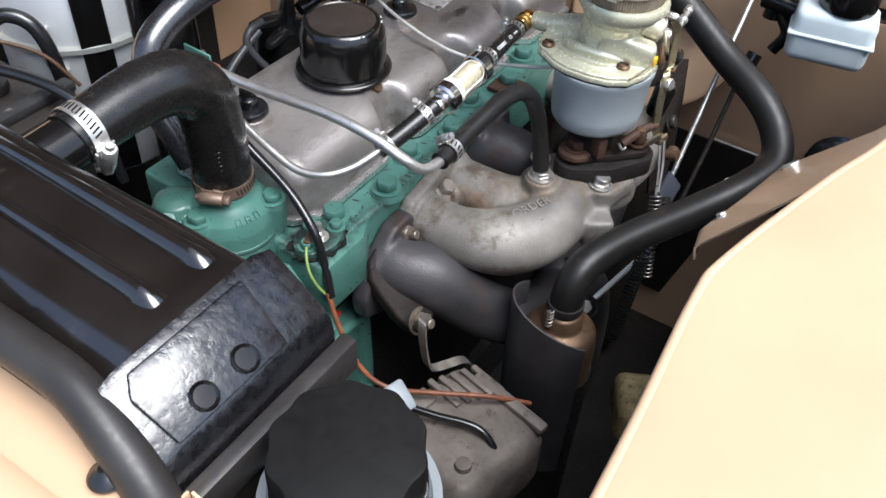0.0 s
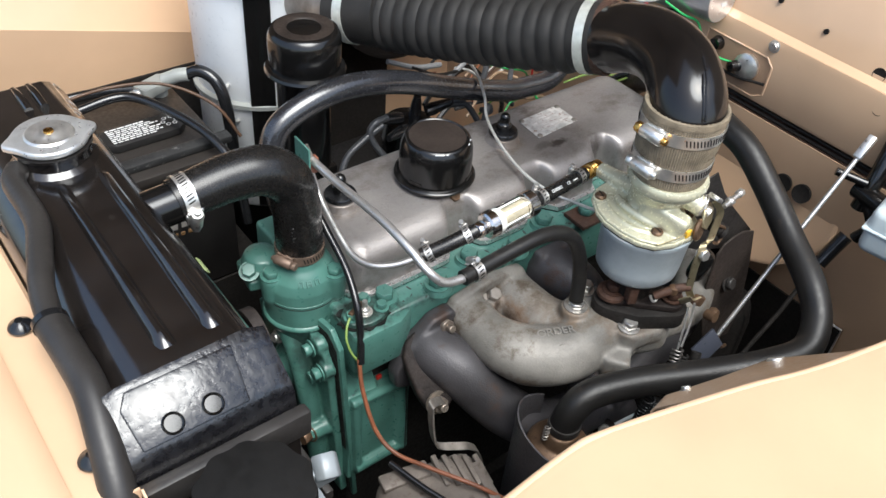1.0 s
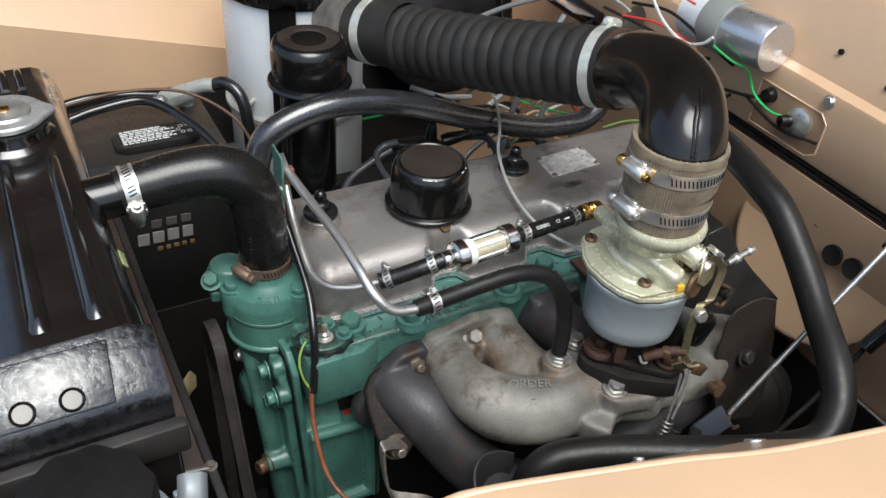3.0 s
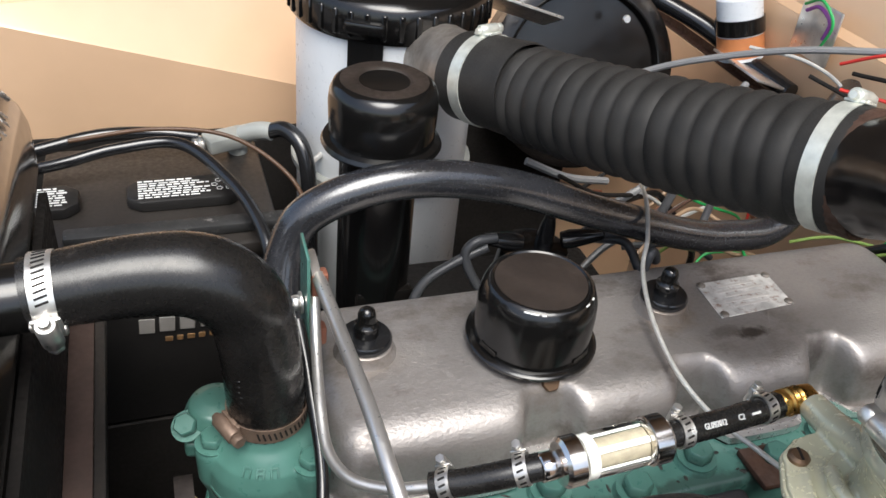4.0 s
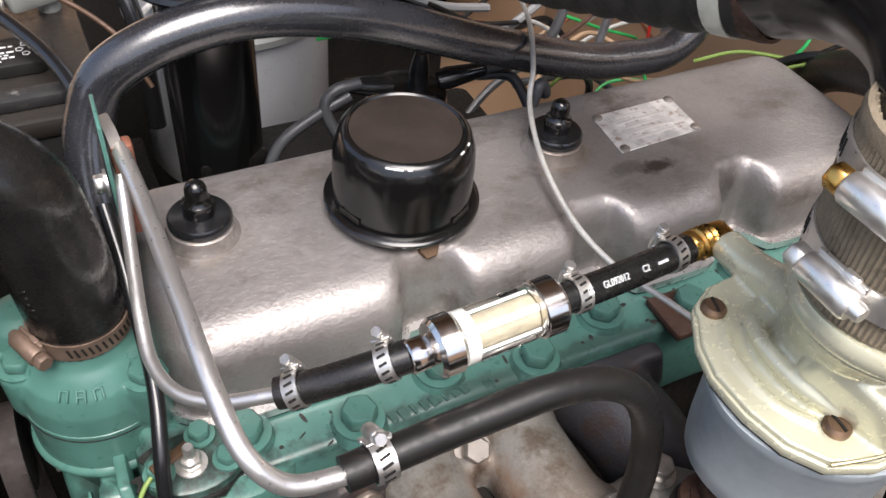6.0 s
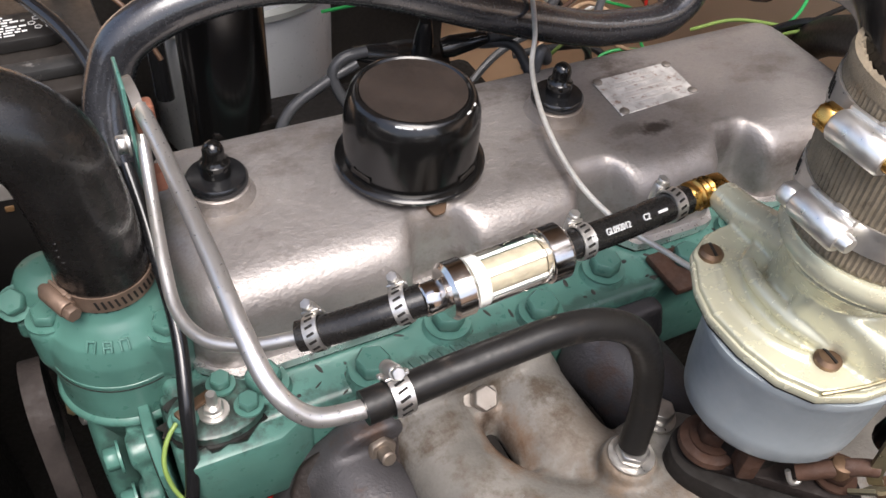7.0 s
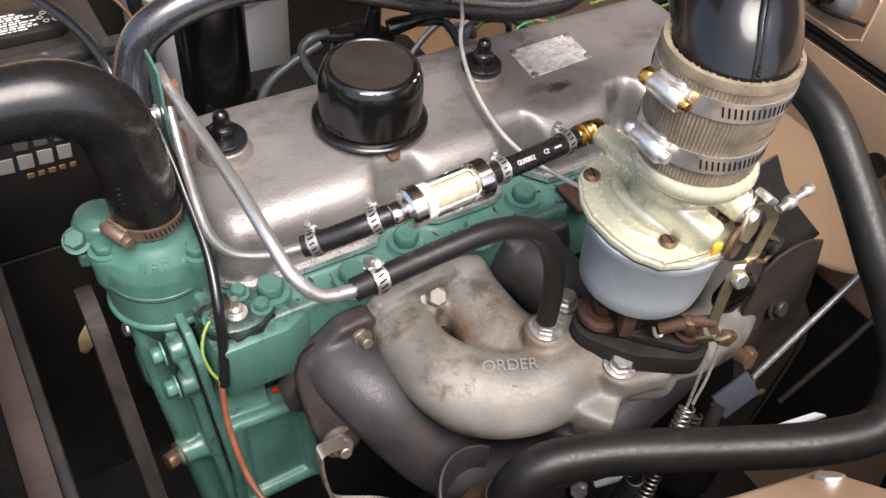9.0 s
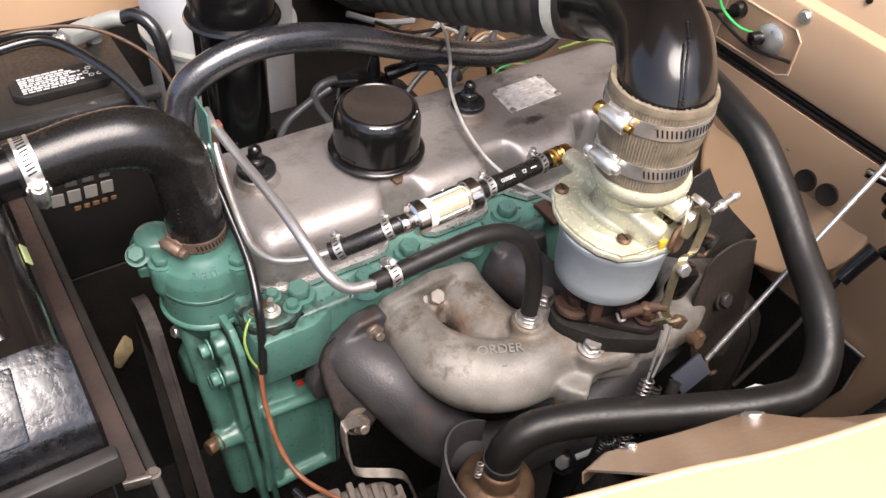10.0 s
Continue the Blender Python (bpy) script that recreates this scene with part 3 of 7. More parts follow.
# round pressing in the toe panel
part("round_pressing", lathe([(0.121, 0.0), (0.120, 0.0020), (0.117, 0.0032), (0.113, 0.0030), (0.108, 0.0020), (0, 0.0020)], 40, along((0.5865, -0.165, 0.815), (-0.985, 0, 0.17))), TAN, bulk)
for name, p, r in (("hole", (0.572, -0.196, 0.836), 0.0115), ("hole", (0.571, -0.226, 0.838), 0.0115), ("hole", (0.583, -0.243, 0.782), 0.008), ("hole", (0.577, -0.160, 0.856), 0.003), ("hole", (0.5862, -0.2475, 1.022), 0.0075), ("hole", (0.5725, -0.269, 0.990), 0.006), ("hole", (0.5725, -0.280, 0.971), 0.003), ("hole", (0.5885, -0.166, 1.04), 0.003), ("hole", (0.5905, -0.095, 1.05), 0.003)):
    part(name, lathe([(0, 0.0), (r, 0.0), (r * 1.12, 0.0005), (r * 1.12, -0.004), (r, -0.004), (0, -0.003)], 20, along(p, (-0.985, 0, 0.17))), DARK, bulk, "dark round hole")
# recessed bay behind the elbow
bay = [(-0.02, 0.985), (-0.115, 0.985), (-0.125, 0.975), (-0.125, 0.935), (-0.112, 0.927), (-0.02, 0.927)]
part("recess", moved(prism(bay, 0, 0.0016, 0.0007, 1), Matrix(((0, 0, -1, 0.5725), (1, 0, 0, 0), (0, 1, 0, 0), (0, 0, 0, 1)))), TANDIM, bulk, "dusty tan recess plate")
part("recess_edge", tube([(0.5712, y, z) for y, z in bay + bay[:1]], 0.0014, 6, smooth=False), TAN, bulk)
bolt(bulk, (0.5725, -0.118, 1.002), (-1, 0, 0.1), 0.006, 0.004, STEEL)
# opening low in the toe panel, its shade drawn as a dark sheet
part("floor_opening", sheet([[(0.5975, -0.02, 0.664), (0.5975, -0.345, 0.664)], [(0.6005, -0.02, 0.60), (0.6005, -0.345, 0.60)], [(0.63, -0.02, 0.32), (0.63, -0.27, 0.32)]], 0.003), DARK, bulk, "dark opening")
part("opening_edge", tube([(0.5965, -0.28, 0.667), (0.5965, -0.346, 0.667), (0.600, -0.346, 0.60), (0.605, -0.33, 0.57)], 0.0018, 8, smooth=False), STEEL, bulk)
# lower side and rear closing plates, some only dark fillers for the bay's shade
solo("inner_valance", box(-0.34, 0.40, 0.478, 0.482, 0.22, 0.835), DARK, "black inner valance panel low behind the air cleaner", "panel", kind="structure")
solo("battery_tray", box(-0.33, 0.02, 0.20, 0.46, 0.66, 0.676, 0.003), DARK, "black steel battery tray", "tray")
shroud = thing("front_shroud", (-0.2, 0.0, 0.40), "black fan shroud with a browned ledge behind the radiator core", "shroud", kind="structure")
part("back_plate", box(-0.205, -0.199, -0.22, 0.17, 0.40, 0.955), DARK, shroud)
LEDGE = mat("brown_dusted_ledge", (0.062, 0.040, 0.033), 0.6, var=0.3, scale=25, bump=0.1, stain=(0.05, 0.034, 0.028), amount=0.4)
part("ledge", box(-0.1988, -0.1805, -0.200, 0.17, 0.846, 0.850, 0.001), LEDGE, shroud, "brown dusted ledge")
part("ledge_rim", box(-0.1803, -0.1725, -0.262, 0.17, 0.838, 0.8505, 0.0015), SHEETBLACK, shroud, "bare grey rim")
part("ledge_end", moved(block(0.030, 0.0045, 0.010, 0.0015), Matrix.Translation((-0.192, -0.203, 0.849)) @ Matrix.Rotation(radians(-12), 4, "Z")), STAYSTEEL, shroud, "scuffed end flange")
bolt(shroud, (-0.1765, -0.204, 0.8505), (0, 0, 1), 0.004, 0.003, STAYSTEEL)
solo("lower_valance", box(-0.33, 0.10, 0.196, 0.199, 0.22, 0.675), DARK, "black panel below the battery", "panel", kind="structure")
solo("starter_motor", lathe([(0, -0.18), (0.05, -0.18), (0.055, -0.17), (0.055, 0.16), (0.04, 0.18), (0, 0.18)], 32, along((0.26, 0.20, 0.66), (1, 0, 0))), DARK, "grimy black starter motor beside the block", "starter motor")
# dark block added where the lower bulkhead lies in black shade
solo("bell_housing", box(0.48, 0.57, -0.25, 0.16, 0.25, 0.68, 0.05, 4), DARK, "grimy dark bell housing and lower bulkhead", "bell housing")
solo("chassis_floor", box(-0.55, 0.66, -0.50, 0.55, 0.20, 0.24), DARK, "grimy dark chassis rails and undertray below the engine", "chassis", kind="structure")

# ---- engine: block, head, rocker cover ----
def casting(name, bm, material, parent, label, voxel=0.0022, rounds=7):
    """Several overlapping solids cast into one smooth piece."""
    ob = part(name, bm, material, parent, label, angle=180)
    r = ob.modifiers.new("union", "REMESH")
    r.mode, r.voxel_size, r.use_smooth_shade = "VOXEL", voxel, True
    sm = ob.modifiers.new("soften", "SMOOTH")
    sm.factor, sm.iterations = 0.5, rounds
    return ob


YZ = Matrix(((1, 0, 0, 0), (0, 0, -1, 0), (0, 1, 0, 0), (0, 0, 0, 1)))
XYZ = Matrix(((0, 0, 1, 0), (1, 0, 0, 0), (0, 1, 0, 0), (0, 0, 0, 1)))
engine = thing("engine_block", (0.2, 0.0, 0.4), "grimy dark engine block under the green cylinder head", "engine")
part("crankcase", box(-0.055, 0.50, -0.095, 0.10, 0.36, 0.775, 0.01), DARK, engine)
part("sump", box(-0.05, 0.45, -0.11, 0.11, 0.26, 0.36, 0.02), DARK, engine)

head = thing("cylinder_head", (0.2, 0.0, 0.775), "sea-green enamelled cylinder head with big hexagon bolts", "cylinder head")
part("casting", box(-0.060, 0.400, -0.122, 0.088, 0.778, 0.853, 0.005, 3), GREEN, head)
part("rear_casting", box(0.4005, 0.475, -0.115, 0.088, 0.778, 0.852, 0.005, 3), DARK, head, "grimy rear end")
part("front_lug", prism([(-0.064, -0.125), (-0.058, -0.134), (-0.010, -0.134), (0.012, -0.123), (0.012, -0.08), (-0.064, -0.08)], 0.795, 0.8515, 0.004), GREEN, head)
for x, y in ((-0.009, -0.100), (0.050, -0.1145), (0.105, -0.100), (0.162, -0.1145), (0.219, -0.099), (0.275, -0.1145), (0.332, -0.100)):
    part("boss", lathe([(0, 0.851), (0.0165, 0.851), (0.0145, 0.8555), (0.0135, 0.857), (0, 0.857)], 24, Matrix.Translation((x, y, 0))), GREEN, head)
    bolt(head, (x, y, 0.857), (0, 0, 1), 0.0105, 0.0095, GREEN, "", "head_bolt", spin=x * 900)
# raised casting marks that cannot be read
for k in range(9):
    part("casting_mark", moved(block(0.0022 + 0.0014 * (k % 3), 0.007, 0.0016, 0.0004, 1), Matrix.Translation((0.062 + 0.0065 * k, -0.1185 + 0.0004 * k, 0.8535)) @ Matrix.Rotation(0.3, 4, "Z")), GREEN, head)
part("rear_bracket", box(0.252, 0.285, -0.135, -0.100, 0.853, 0.859, 0.002), RUST, head, "rust-brown bracket plate")
# chips and oily grime on the green paint
rnd = random.Random(11)
for k in range(90):
    near = k % 2
    x, y = (-0.037 + rnd.gauss(0, 0.022), -0.108 + rnd.gauss(0, 0.012)) if near else (rnd.uniform(-0.03, 0.36), rnd.uniform(-0.1205, -0.094))
    a, w = rnd.uniform(0.0010, 0.0042), rnd.uniform(0.0006, 0.0016)
    if x < -0.055 or y < -0.1205 or y > -0.088:
        continue
    part("paint_chip", lathe([(0.0001, 0.0005), (0.8, 0.0004), (1, 0.0001), (0.0001, 0.0)], 7, Matrix.Translation((x, y, 0.8530)) @ Matrix.Rotation(rnd.uniform(0, 3), 4, "Z") @ Matrix.Diagonal((a, w, 1, 1))), GRIME, head, "dark chip in the paint")
# wet black oil creeping out round the sender plate
ooze = [(-0.037 + 0.0285 * g * math.cos(a), -0.1065 + 0.0215 * g * math.sin(a)) for a, g in [(2 * math.pi * k / 40, rnd.uniform(0.88, 1.16)) for k in range(40)]]
part("oil_seep", prism([(x, max(y, -0.1285)) for x, y in ooze], 0.8522, 0.8537, 0), mat("wet_black_oil", (0.012, 0.012, 0.011), 0.2, bump=0.1), head, "wet black oil round the sender plate")
# water temperature sender plate at the front corner
sender = thing("sender_plate", (-0.035, -0.105, 0.853), "oval green cover plate with a terminal stud on the head", "cover plate")
part("plate", lathe([(0, 0.0), (0.026, 0.0), (0.027, 0.002), (0.026, 0.006), (0.024, 0.007), (0, 0.007)], 28, Matrix.Translation((-0.037, -0.106, 0.852)), squash=0.72), GREEN, sender)
bolt(sender, (-0.055, -0.108, 0.859), (0, 0, 1), 0.006, 0.006, GREEN)
bolt(sender, (-0.021, -0.112, 0.859), (0, 0, 1), 0.006, 0.006, GREEN)
bolt(sender, (-0.031, -0.093, 0.859), (0, 0, 1), 0.006, 0.006, GREEN)
stud(sender, (-0.039, -0.108, 0.860), (0, 0, 1), 0.006, 0.005, STEEL, 0.010, "plated terminal nut")

X0, X1, YF, ZT, ZB = -0.040, 0.478, 0.074, 0.9125, 0.856
SCALLOPS = (0.110, 0.225, 0.338)


def cover_near(x):
    y = -0.088
    for c in SCALLOPS:
        d = abs(x - c) / 0.0180
        y += 0.0225 * (1 / (1 + d ** 7))
    return y


def cover_ring(x, inset):
    """Section of the cover at x: steep sides, rounded shoulders, flat top; inset rounds the ends."""
    yn, yf, zt = cover_near(x) + inset, YF - inset, ZT - inset
    hollow = 0.6 * (cover_near(x) + 0.088)
    out = [(yn, ZB), (yn + 0.001, ZB + 0.012), (yn + 0.0025, ZB + 0.022)]
    for k in range(9):
        a = math.pi / 2 * k / 8
        out.append((yn + 0.0035 + (0.026 - hollow) * (1 - math.cos(a)), zt - 0.023 + 0.023 * math.sin(a)))
    tn, tf = yn + 0.0295 - hollow, yf - 0.016
    for k in range(1, 8):
        out.append((tn + (tf - 0.022 - tn) * k / 8, zt))
    for k in range(9):
        a = math.pi / 2 * (1 - k / 8)
        out.append((tf - 0.022 + 0.022 * math.cos(a) + (yf - tf) * k / 8 * 0.5, zt - 0.024 + 0.024 * math.sin(a)))
    out.append((yf, ZB))
    return [(x, y, z) for y, z in out]


def cover_mesh():
    r = 0.024
    xs = [X0 + r * (1 - math.cos(math.pi / 2 * k / 8)) for k in range(8)]
    xs += [X0 + r + (X1 - X0 - 2 * r) * k / 260 for k in range(261)]
    xs += [X1 - r * (1 - math.cos(math.pi / 2 * k / 8)) for k in range(7, -1, -1)]
    bm = bmesh.new()
    rings = []
    for x in xs:
        d = min(x - X0, X1 - x)
        inset = r - math.sqrt(max(0, r * r - (r - min(d, r)) ** 2))
        rings.append([bm.verts.new(p) for p in cover_ring(x, inset)])
    for a, b in zip(rings, rings[1:]):
        for k in range(len(a) - 1):
            bm.faces.new((a[k], a[k + 1], b[k + 1], b[k]))
    bm.faces.new(rings[0])
    bm.faces.new(rings[-1])
    return bm


cover = thing("rocker_cover", (0.22, 0.0, 0.856), "satin grey cast aluminium rocker cover with scalloped side", "rocker cover")
part("shell", cover_mesh(), CAST, cover, angle=60)


def flange_outline(grow):
    near = [(x, cover_near(x) - grow) for x in [X0 + 0.02 + (X1 - X0 - 0.04) * k / 60 for k in range(61)]]
    return [(X0 - grow, -0.060), (X0 - grow + 0.006, -0.078)] + near + [(X1 + grow, -0.065), (X1 + grow, 0.06), (X1 - 0.02, YF + grow), (X0 + 0.02, YF + grow), (X0 - grow, 0.055)]


part("flange", prism(flange_outline(0.0055), 0.8555, 0.8615, 0), EDGE, cover, "bright machined joint flange")
part("gasket", prism(flange_outline(0.0040), 0.8525, 0.8553, 0), DARK, cover, "dark gasket edge")
# a soft raised boss under each domed nut, and the nut with its rubber washer
for x in (0.0005, 0.2315):
    part("pedestal", lathe([(0.024, -0.006), (0.0215, 0.000), (0.0195, 0.0035), (0.0185, 0.0075), (0.017, 0.0085), (0, 0.0085)], 32, Matrix.Translation((x, 0, 0.9125))), CAST, cover)
    nut = part("domed_nut", joined(lathe([(0, 0), (0.0085, 0), (0.0085, 0.009), (0.0070, 0.0105), (0.0062, 0.0135), (0.0062, 0.017), (0.0052, 0.020), (0.0028, 0.0222), (0, 0.0228)], 20), moved(hexprofile(0.0092, 0.0085), Matrix.Translation((0, 0, 0.0005)))), SATIN, cover, "black domed nut", Matrix.Translation((x, 0, 0.9275)))
    part("washer", lathe([(0, 0.0), (0.0165, 0.0), (0.0178, 0.0015), (0.0178, 0.0045), (0.0165, 0.0062), (0.011, 0.0068), (0, 0.0068)], 28), RUBBER2, nut, "thick rubber washer", Matrix.Translation((x, 0, 0.9210)))
part("side_boss", lathe([(0.013, -0.02), (0.012, 0.002), (0.009, 0.006), (0, 0.006)], 20, along((0.115, -0.046, 0.904), (0, -0.75, 0.66))), CAST, cover)
bolt(cover, (0.115, -0.0515, 0.9075), (0, -0.75, 0.66), 0.0068, 0.006, DULLBRASS, "brown bolt under the breather", spin=5)
# name plate on the cover
plate = part("name_plate", prism([(0.272, -0.0225), (0.341, -0.0185), (0.343, 0.0215), (0.2745, 0.0195)], 0.9128, 0.9137, 0.0003, 1), PLATE, cover, "worn grey name plate with illegible print")
for x, y in ((0.276, -0.0195), (0.338, -0.0155), (0.340, 0.0185), (0.2775, 0.0165)):
    part("screw", lathe([(0, 0), (0.0036, 0), (0.0034, 0.0012), (0.002, 0.0019), (0, 0.002)], 14), STAYSTEEL, plate, "", Matrix.Translation((x, y, 0.9137)))
for k in range(5):
    part("print_bar", moved(block(0.034 + 0.008 * (k % 2), 0.0022, 0.0003), Matrix.Translation((0.307, -0.011 + 0.006 * k, 0.9138)) @ Matrix.Rotation(0.05, 4, "Z")), FAINT, plate)

# breather cap
cap = part("breather_cap", lathe([(0.0, 0.0), (0.030, 0.0), (0.030, 0.005), (0.0410, 0.006), (0.0410, 0.034), (0.0402, 0.044), (0.0372, 0.0525), (0.0350, 0.0548), (0.0330, 0.0552), (0.0318, 0.0540), (0.030, 0.0542), (0, 0.0546)], 48, Matrix.Translation((0.1155, -0.016, 0.9135))), SATIN, cover, "black painted steel breather cap", angle=50)
part("dusty_top", lathe([(0, 0.0549), (0.0300, 0.0546), (0.0316, 0.0545), (0.0316, 0.0541), (0, 0.0541)], 40, Matrix.Translation((0.1155, -0.016, 0.9135))), BROWNTOP, cap, "brown dusted flat top")
part("rim", lathe([(0.041, 0.0055), (0.0455, 0.0045), (0.0462, 0.0055), (0.0462, 0.0070), (0.0450, 0.0082), (0.041, 0.0088)], 48, Matrix.Translation((0.1155, -0.016, 0.9135))), SATIN, cap)
for a in (200, 300):
    part("vent_slot", moved(block(0.001, 0.016, 0.0035, 0.0005, 1), Matrix.Translation((0.1155, -0.016, 0.9265)) @ Matrix.Rotation(radians(a), 4, "Z") @ Matrix.Translation((0.0413, 0, 0))), DARK, cap)
for a, w in ((232, 0.004), (240, 0.006), (250, 0.003), (304, 0.004), (318, 0.003)):
    part("paint_chip", moved(block(0.0012, w, 0.0012, 0.0004, 1), Matrix.Translation((0.1155, -0.016, 0.9668)) @ Matrix.Rotation(radians(a), 4, "Z") @ Matrix.Translation((0.0364, 0, 0))), LABEL, cap, "bare metal chip")

# ---- front of the engine: thermostat housing, timing cover, pump, belt ----
TX, TY = -0.0708, -0.0362
TH = Matrix.Translation((TX, TY, 0.012))
th = thing("thermostat_housing", (-0.075, -0.03, 0.80), "round green thermostat housing with cast ears and bolts", "housing")
ear = [(-0.0485, -0.0665), (-0.1050, -0.0365)]
casting("body", joined(
    lathe([(0, 0.775), (0.030, 0.775), (0.033, 0.795), (0.0385, 0.810), (0.0400, 0.818), (0.0400, 0.850), (0.0392, 0.862), (0.0360, 0.873), (0.0300, 0.8815), (0.0260, 0.886), (0.0225, 0.896), (0, 0.896)], 48, TH),
    *[lathe([(0, 0.835), (0.006, 0.835), (0.0110, 0.850), (0.0118, 0.874), (0.0110, 0.8780), (0, 0.8780)], 20, Matrix.Translation((x, y, 0.009))) for x, y in ear],
    lathe([(0, -0.026), (0.012, -0.022), (0.020, -0.010), (0.021, 0.004), (0.017, 0.013), (0.009, 0.017), (0, 0.018)], 28, Matrix.Translation((-0.100, -0.006, 0.880))),
    tube([(-0.100, -0.006, 0.876), (-0.088, -0.014, 0.872), (-0.076, -0.024, 0.868)], 0.017, 18),
    prism([(-0.123, -0.021), (-0.097, -0.028), (-0.083, 0.002), (-0.096, 0.024), (-0.118, 0.018)], 0.860, 0.873, 0.002),
), GREEN, th, "green cast body", 0.0015, 3)
part("joint_ring", lathe([(0.0395, 0.8135), (0.0422, 0.8146), (0.0427, 0.8165), (0.0419, 0.8184), (0.0395, 0.8200)], 52, TH), GREEN, th)
part("upper_joint", lathe([(0.0390, 0.8462), (0.0403, 0.8468), (0.0405, 0.8480), (0.0403, 0.8492), (0.0390, 0.8500)], 52, TH), GREEN, th)
part("joint_line", lathe([(0.0398, 0.8448), (0.0403, 0.8451), (0.0403, 0.8456), (0.0398, 0.8459)], 48, TH), DARK, th, "dark joint line")
for (x, y), a in zip(ear, (10, 40)):
    bolt(th, (x, y, 0.8868), (0, 0, 1), 0.0085, 0.0068, GREEN, spin=a)
bolt(th, (-0.119, -0.016, 0.884), (-0.3, -0.5, 0.9), 0.0078, 0.007, GREEN)
for k, w in enumerate((0.0045, 0.0040, 0.0048)):
    m = Matrix.Translation((TX, TY, 0.8888)) @ Matrix.Rotation(radians(240 + 14 * k), 4, "Z") @ Matrix.Translation((0.0345, 0, 0)) @ Matrix.Rotation(radians(50), 4, "Y")
    part("casting_mark", joined(*[moved(block(0.0065 if h else 0.0012, w if not h else 0.0012, 0.0013, 0.0003, 1), Matrix.Translation((0.0028 * u, 0.0020 * v, 0))) for h, u, v in ((1, 0, -1), (1, 0, 1), (0, -1, 0), (0, 0.1, 0))][: 3 + k % 2]), GREEN, th, "", m)
part("paint_speck", block(0.003, 0.002, 0.002, 0.0005, 1), RED, th, "red sealant speck", Matrix.Translation((-0.0660, -0.0715, 0.8325)))

front = thing("timing_cover", (-0.085, -0.06, 0.55), "green painted timing cover with bolted flange at the engine front", "engine cover")
SH = Matrix(((1, 0, -0.068, 0.051), (0, 1, 0, 0), (0, 0, 1, 0), (0, 0, 0, 1)))
casting("face", joined(
    moved(prism([(0.05, 0.55), (-0.104, 0.55), (-0.104, 0.798), (-0.090, 0.822), (-0.030, 0.828), (0.02, 0.80), (0.05, 0.77)], -0.080, -0.0705, 0.001), SH @ XYZ),
    moved(tube([(-0.086, -0.020, 0.815), (-0.089, -0.045, 0.806), (-0.091, -0.066, 0.760), (-0.091, -0.074, 0.690), (-0.090, -0.076, 0.56)], 0.0120, 18), SH),
    *[lathe([(0, 0), (0.0105, 0), (0.0095, 0.013), (0, 0.013)], 18, along((-0.074, y, z), (-1, 0, 0))) for y, z in ((-0.086, 0.815), (-0.100, 0.789))],
    lathe([(0, 0), (0.0105, 0), (0.0095, 0.014), (0, 0.014)], 18, along((-0.074, -0.092, 0.777), (-1, 0, 0))),
    lathe([(0, 0), (0.0125, 0), (0.0105, 0.030), (0, 0.030)], 18, along((-0.070, -0.088, 0.678), (-1, 0, 0))),
    lathe([(0, 0), (0.030, 0), (0.028, 0.010), (0.022, 0.020), (0.016, 0.026), (0, 0.027)], 28, along((-0.078, -0.030, 0.735), (-1, 0, 0))),
), GREEN, front, "green cast face", 0.0018, 3)
part("rear_flange", moved(prism([(0.05, 0.545), (-0.115, 0.545), (-0.115, 0.826), (-0.100, 0.846), (0.05, 0.812)], -0.0695, -0.0630, 0.0015), SH @ XYZ), GREEN, front)
part("joint", moved(prism([(0.05, 0.548), (-0.110, 0.548), (-0.110, 0.822), (-0.096, 0.836), (0.05, 0.806)], -0.0704, -0.0696, 0), SH @ XYZ), DARK, front, "dark joint line")
for p in ((-0.0905, -0.086, 0.815), (-0.0885, -0.100, 0.789), (-0.0890, -0.092, 0.777)):
    bolt(front, p, (-1, 0, 0), 0.0072, 0.0075, GREEN, spin=p[1] * 500)
bolt(front, (-0.101, -0.034, 0.793), (-1, -0.2, 0.3), 0.006, 0.006, STEEL, "bare steel bolt")
bolt(front, (-0.098, -0.089, 0.678), (-1, -0.3, 0.1), 0.0085, 0.012, DULLBRASS, "bare brass drain plug")
# squared side housing below the head
side = thing("side_housing", (-0.02, -0.10, 0.58), "square framed green side housing below the cylinder head", "housing")
casting("box_casting", joined(
    prism([(-0.063, -0.07), (-0.063, -0.114), (0.024, -0.114), (0.024, -0.07)], 0.585, 0.730, 0.002),
    moved(prism([(-0.114, 0.728), (-0.085, 0.775), (-0.07, 0.775), (-0.07, 0.72), (-0.114, 0.72)], -0.063, -0.022, 0.001), XYZ),
    tube([(-0.060, -0.116, 0.730), (-0.025, -0.116, 0.727), (0.020, -0.116, 0.722)], 0.0062, 10, smooth=False),
    tube([(-0.054, -0.116, 0.728), (-0.050, -0.116, 0.600)], 0.0060, 10, smooth=False),
    tube([(0.008, -0.116, 0.722), (0.013, -0.116, 0.600)], 0.0085, 10, smooth=False),
    tube([(-0.055, -0.116, 0.606), (0.018, -0.116, 0.606)], 0.0085, 10, smooth=False),
), GREEN, side, "green cast box with a framed panel", 0.0016, 2)
part("split_line", tube([(0.0095, -0.1243, 0.722), (0.0125, -0.1248, 0.66), (0.0140, -0.1245, 0.60)], 0.0008, 6, smooth=False), DARK, side)
part("red_tag", block(0.007, 0.004, 0.006, 0.001), RED, side, "small red sealing tag", Matrix.Translation((-0.013, -0.101, 0.732)))

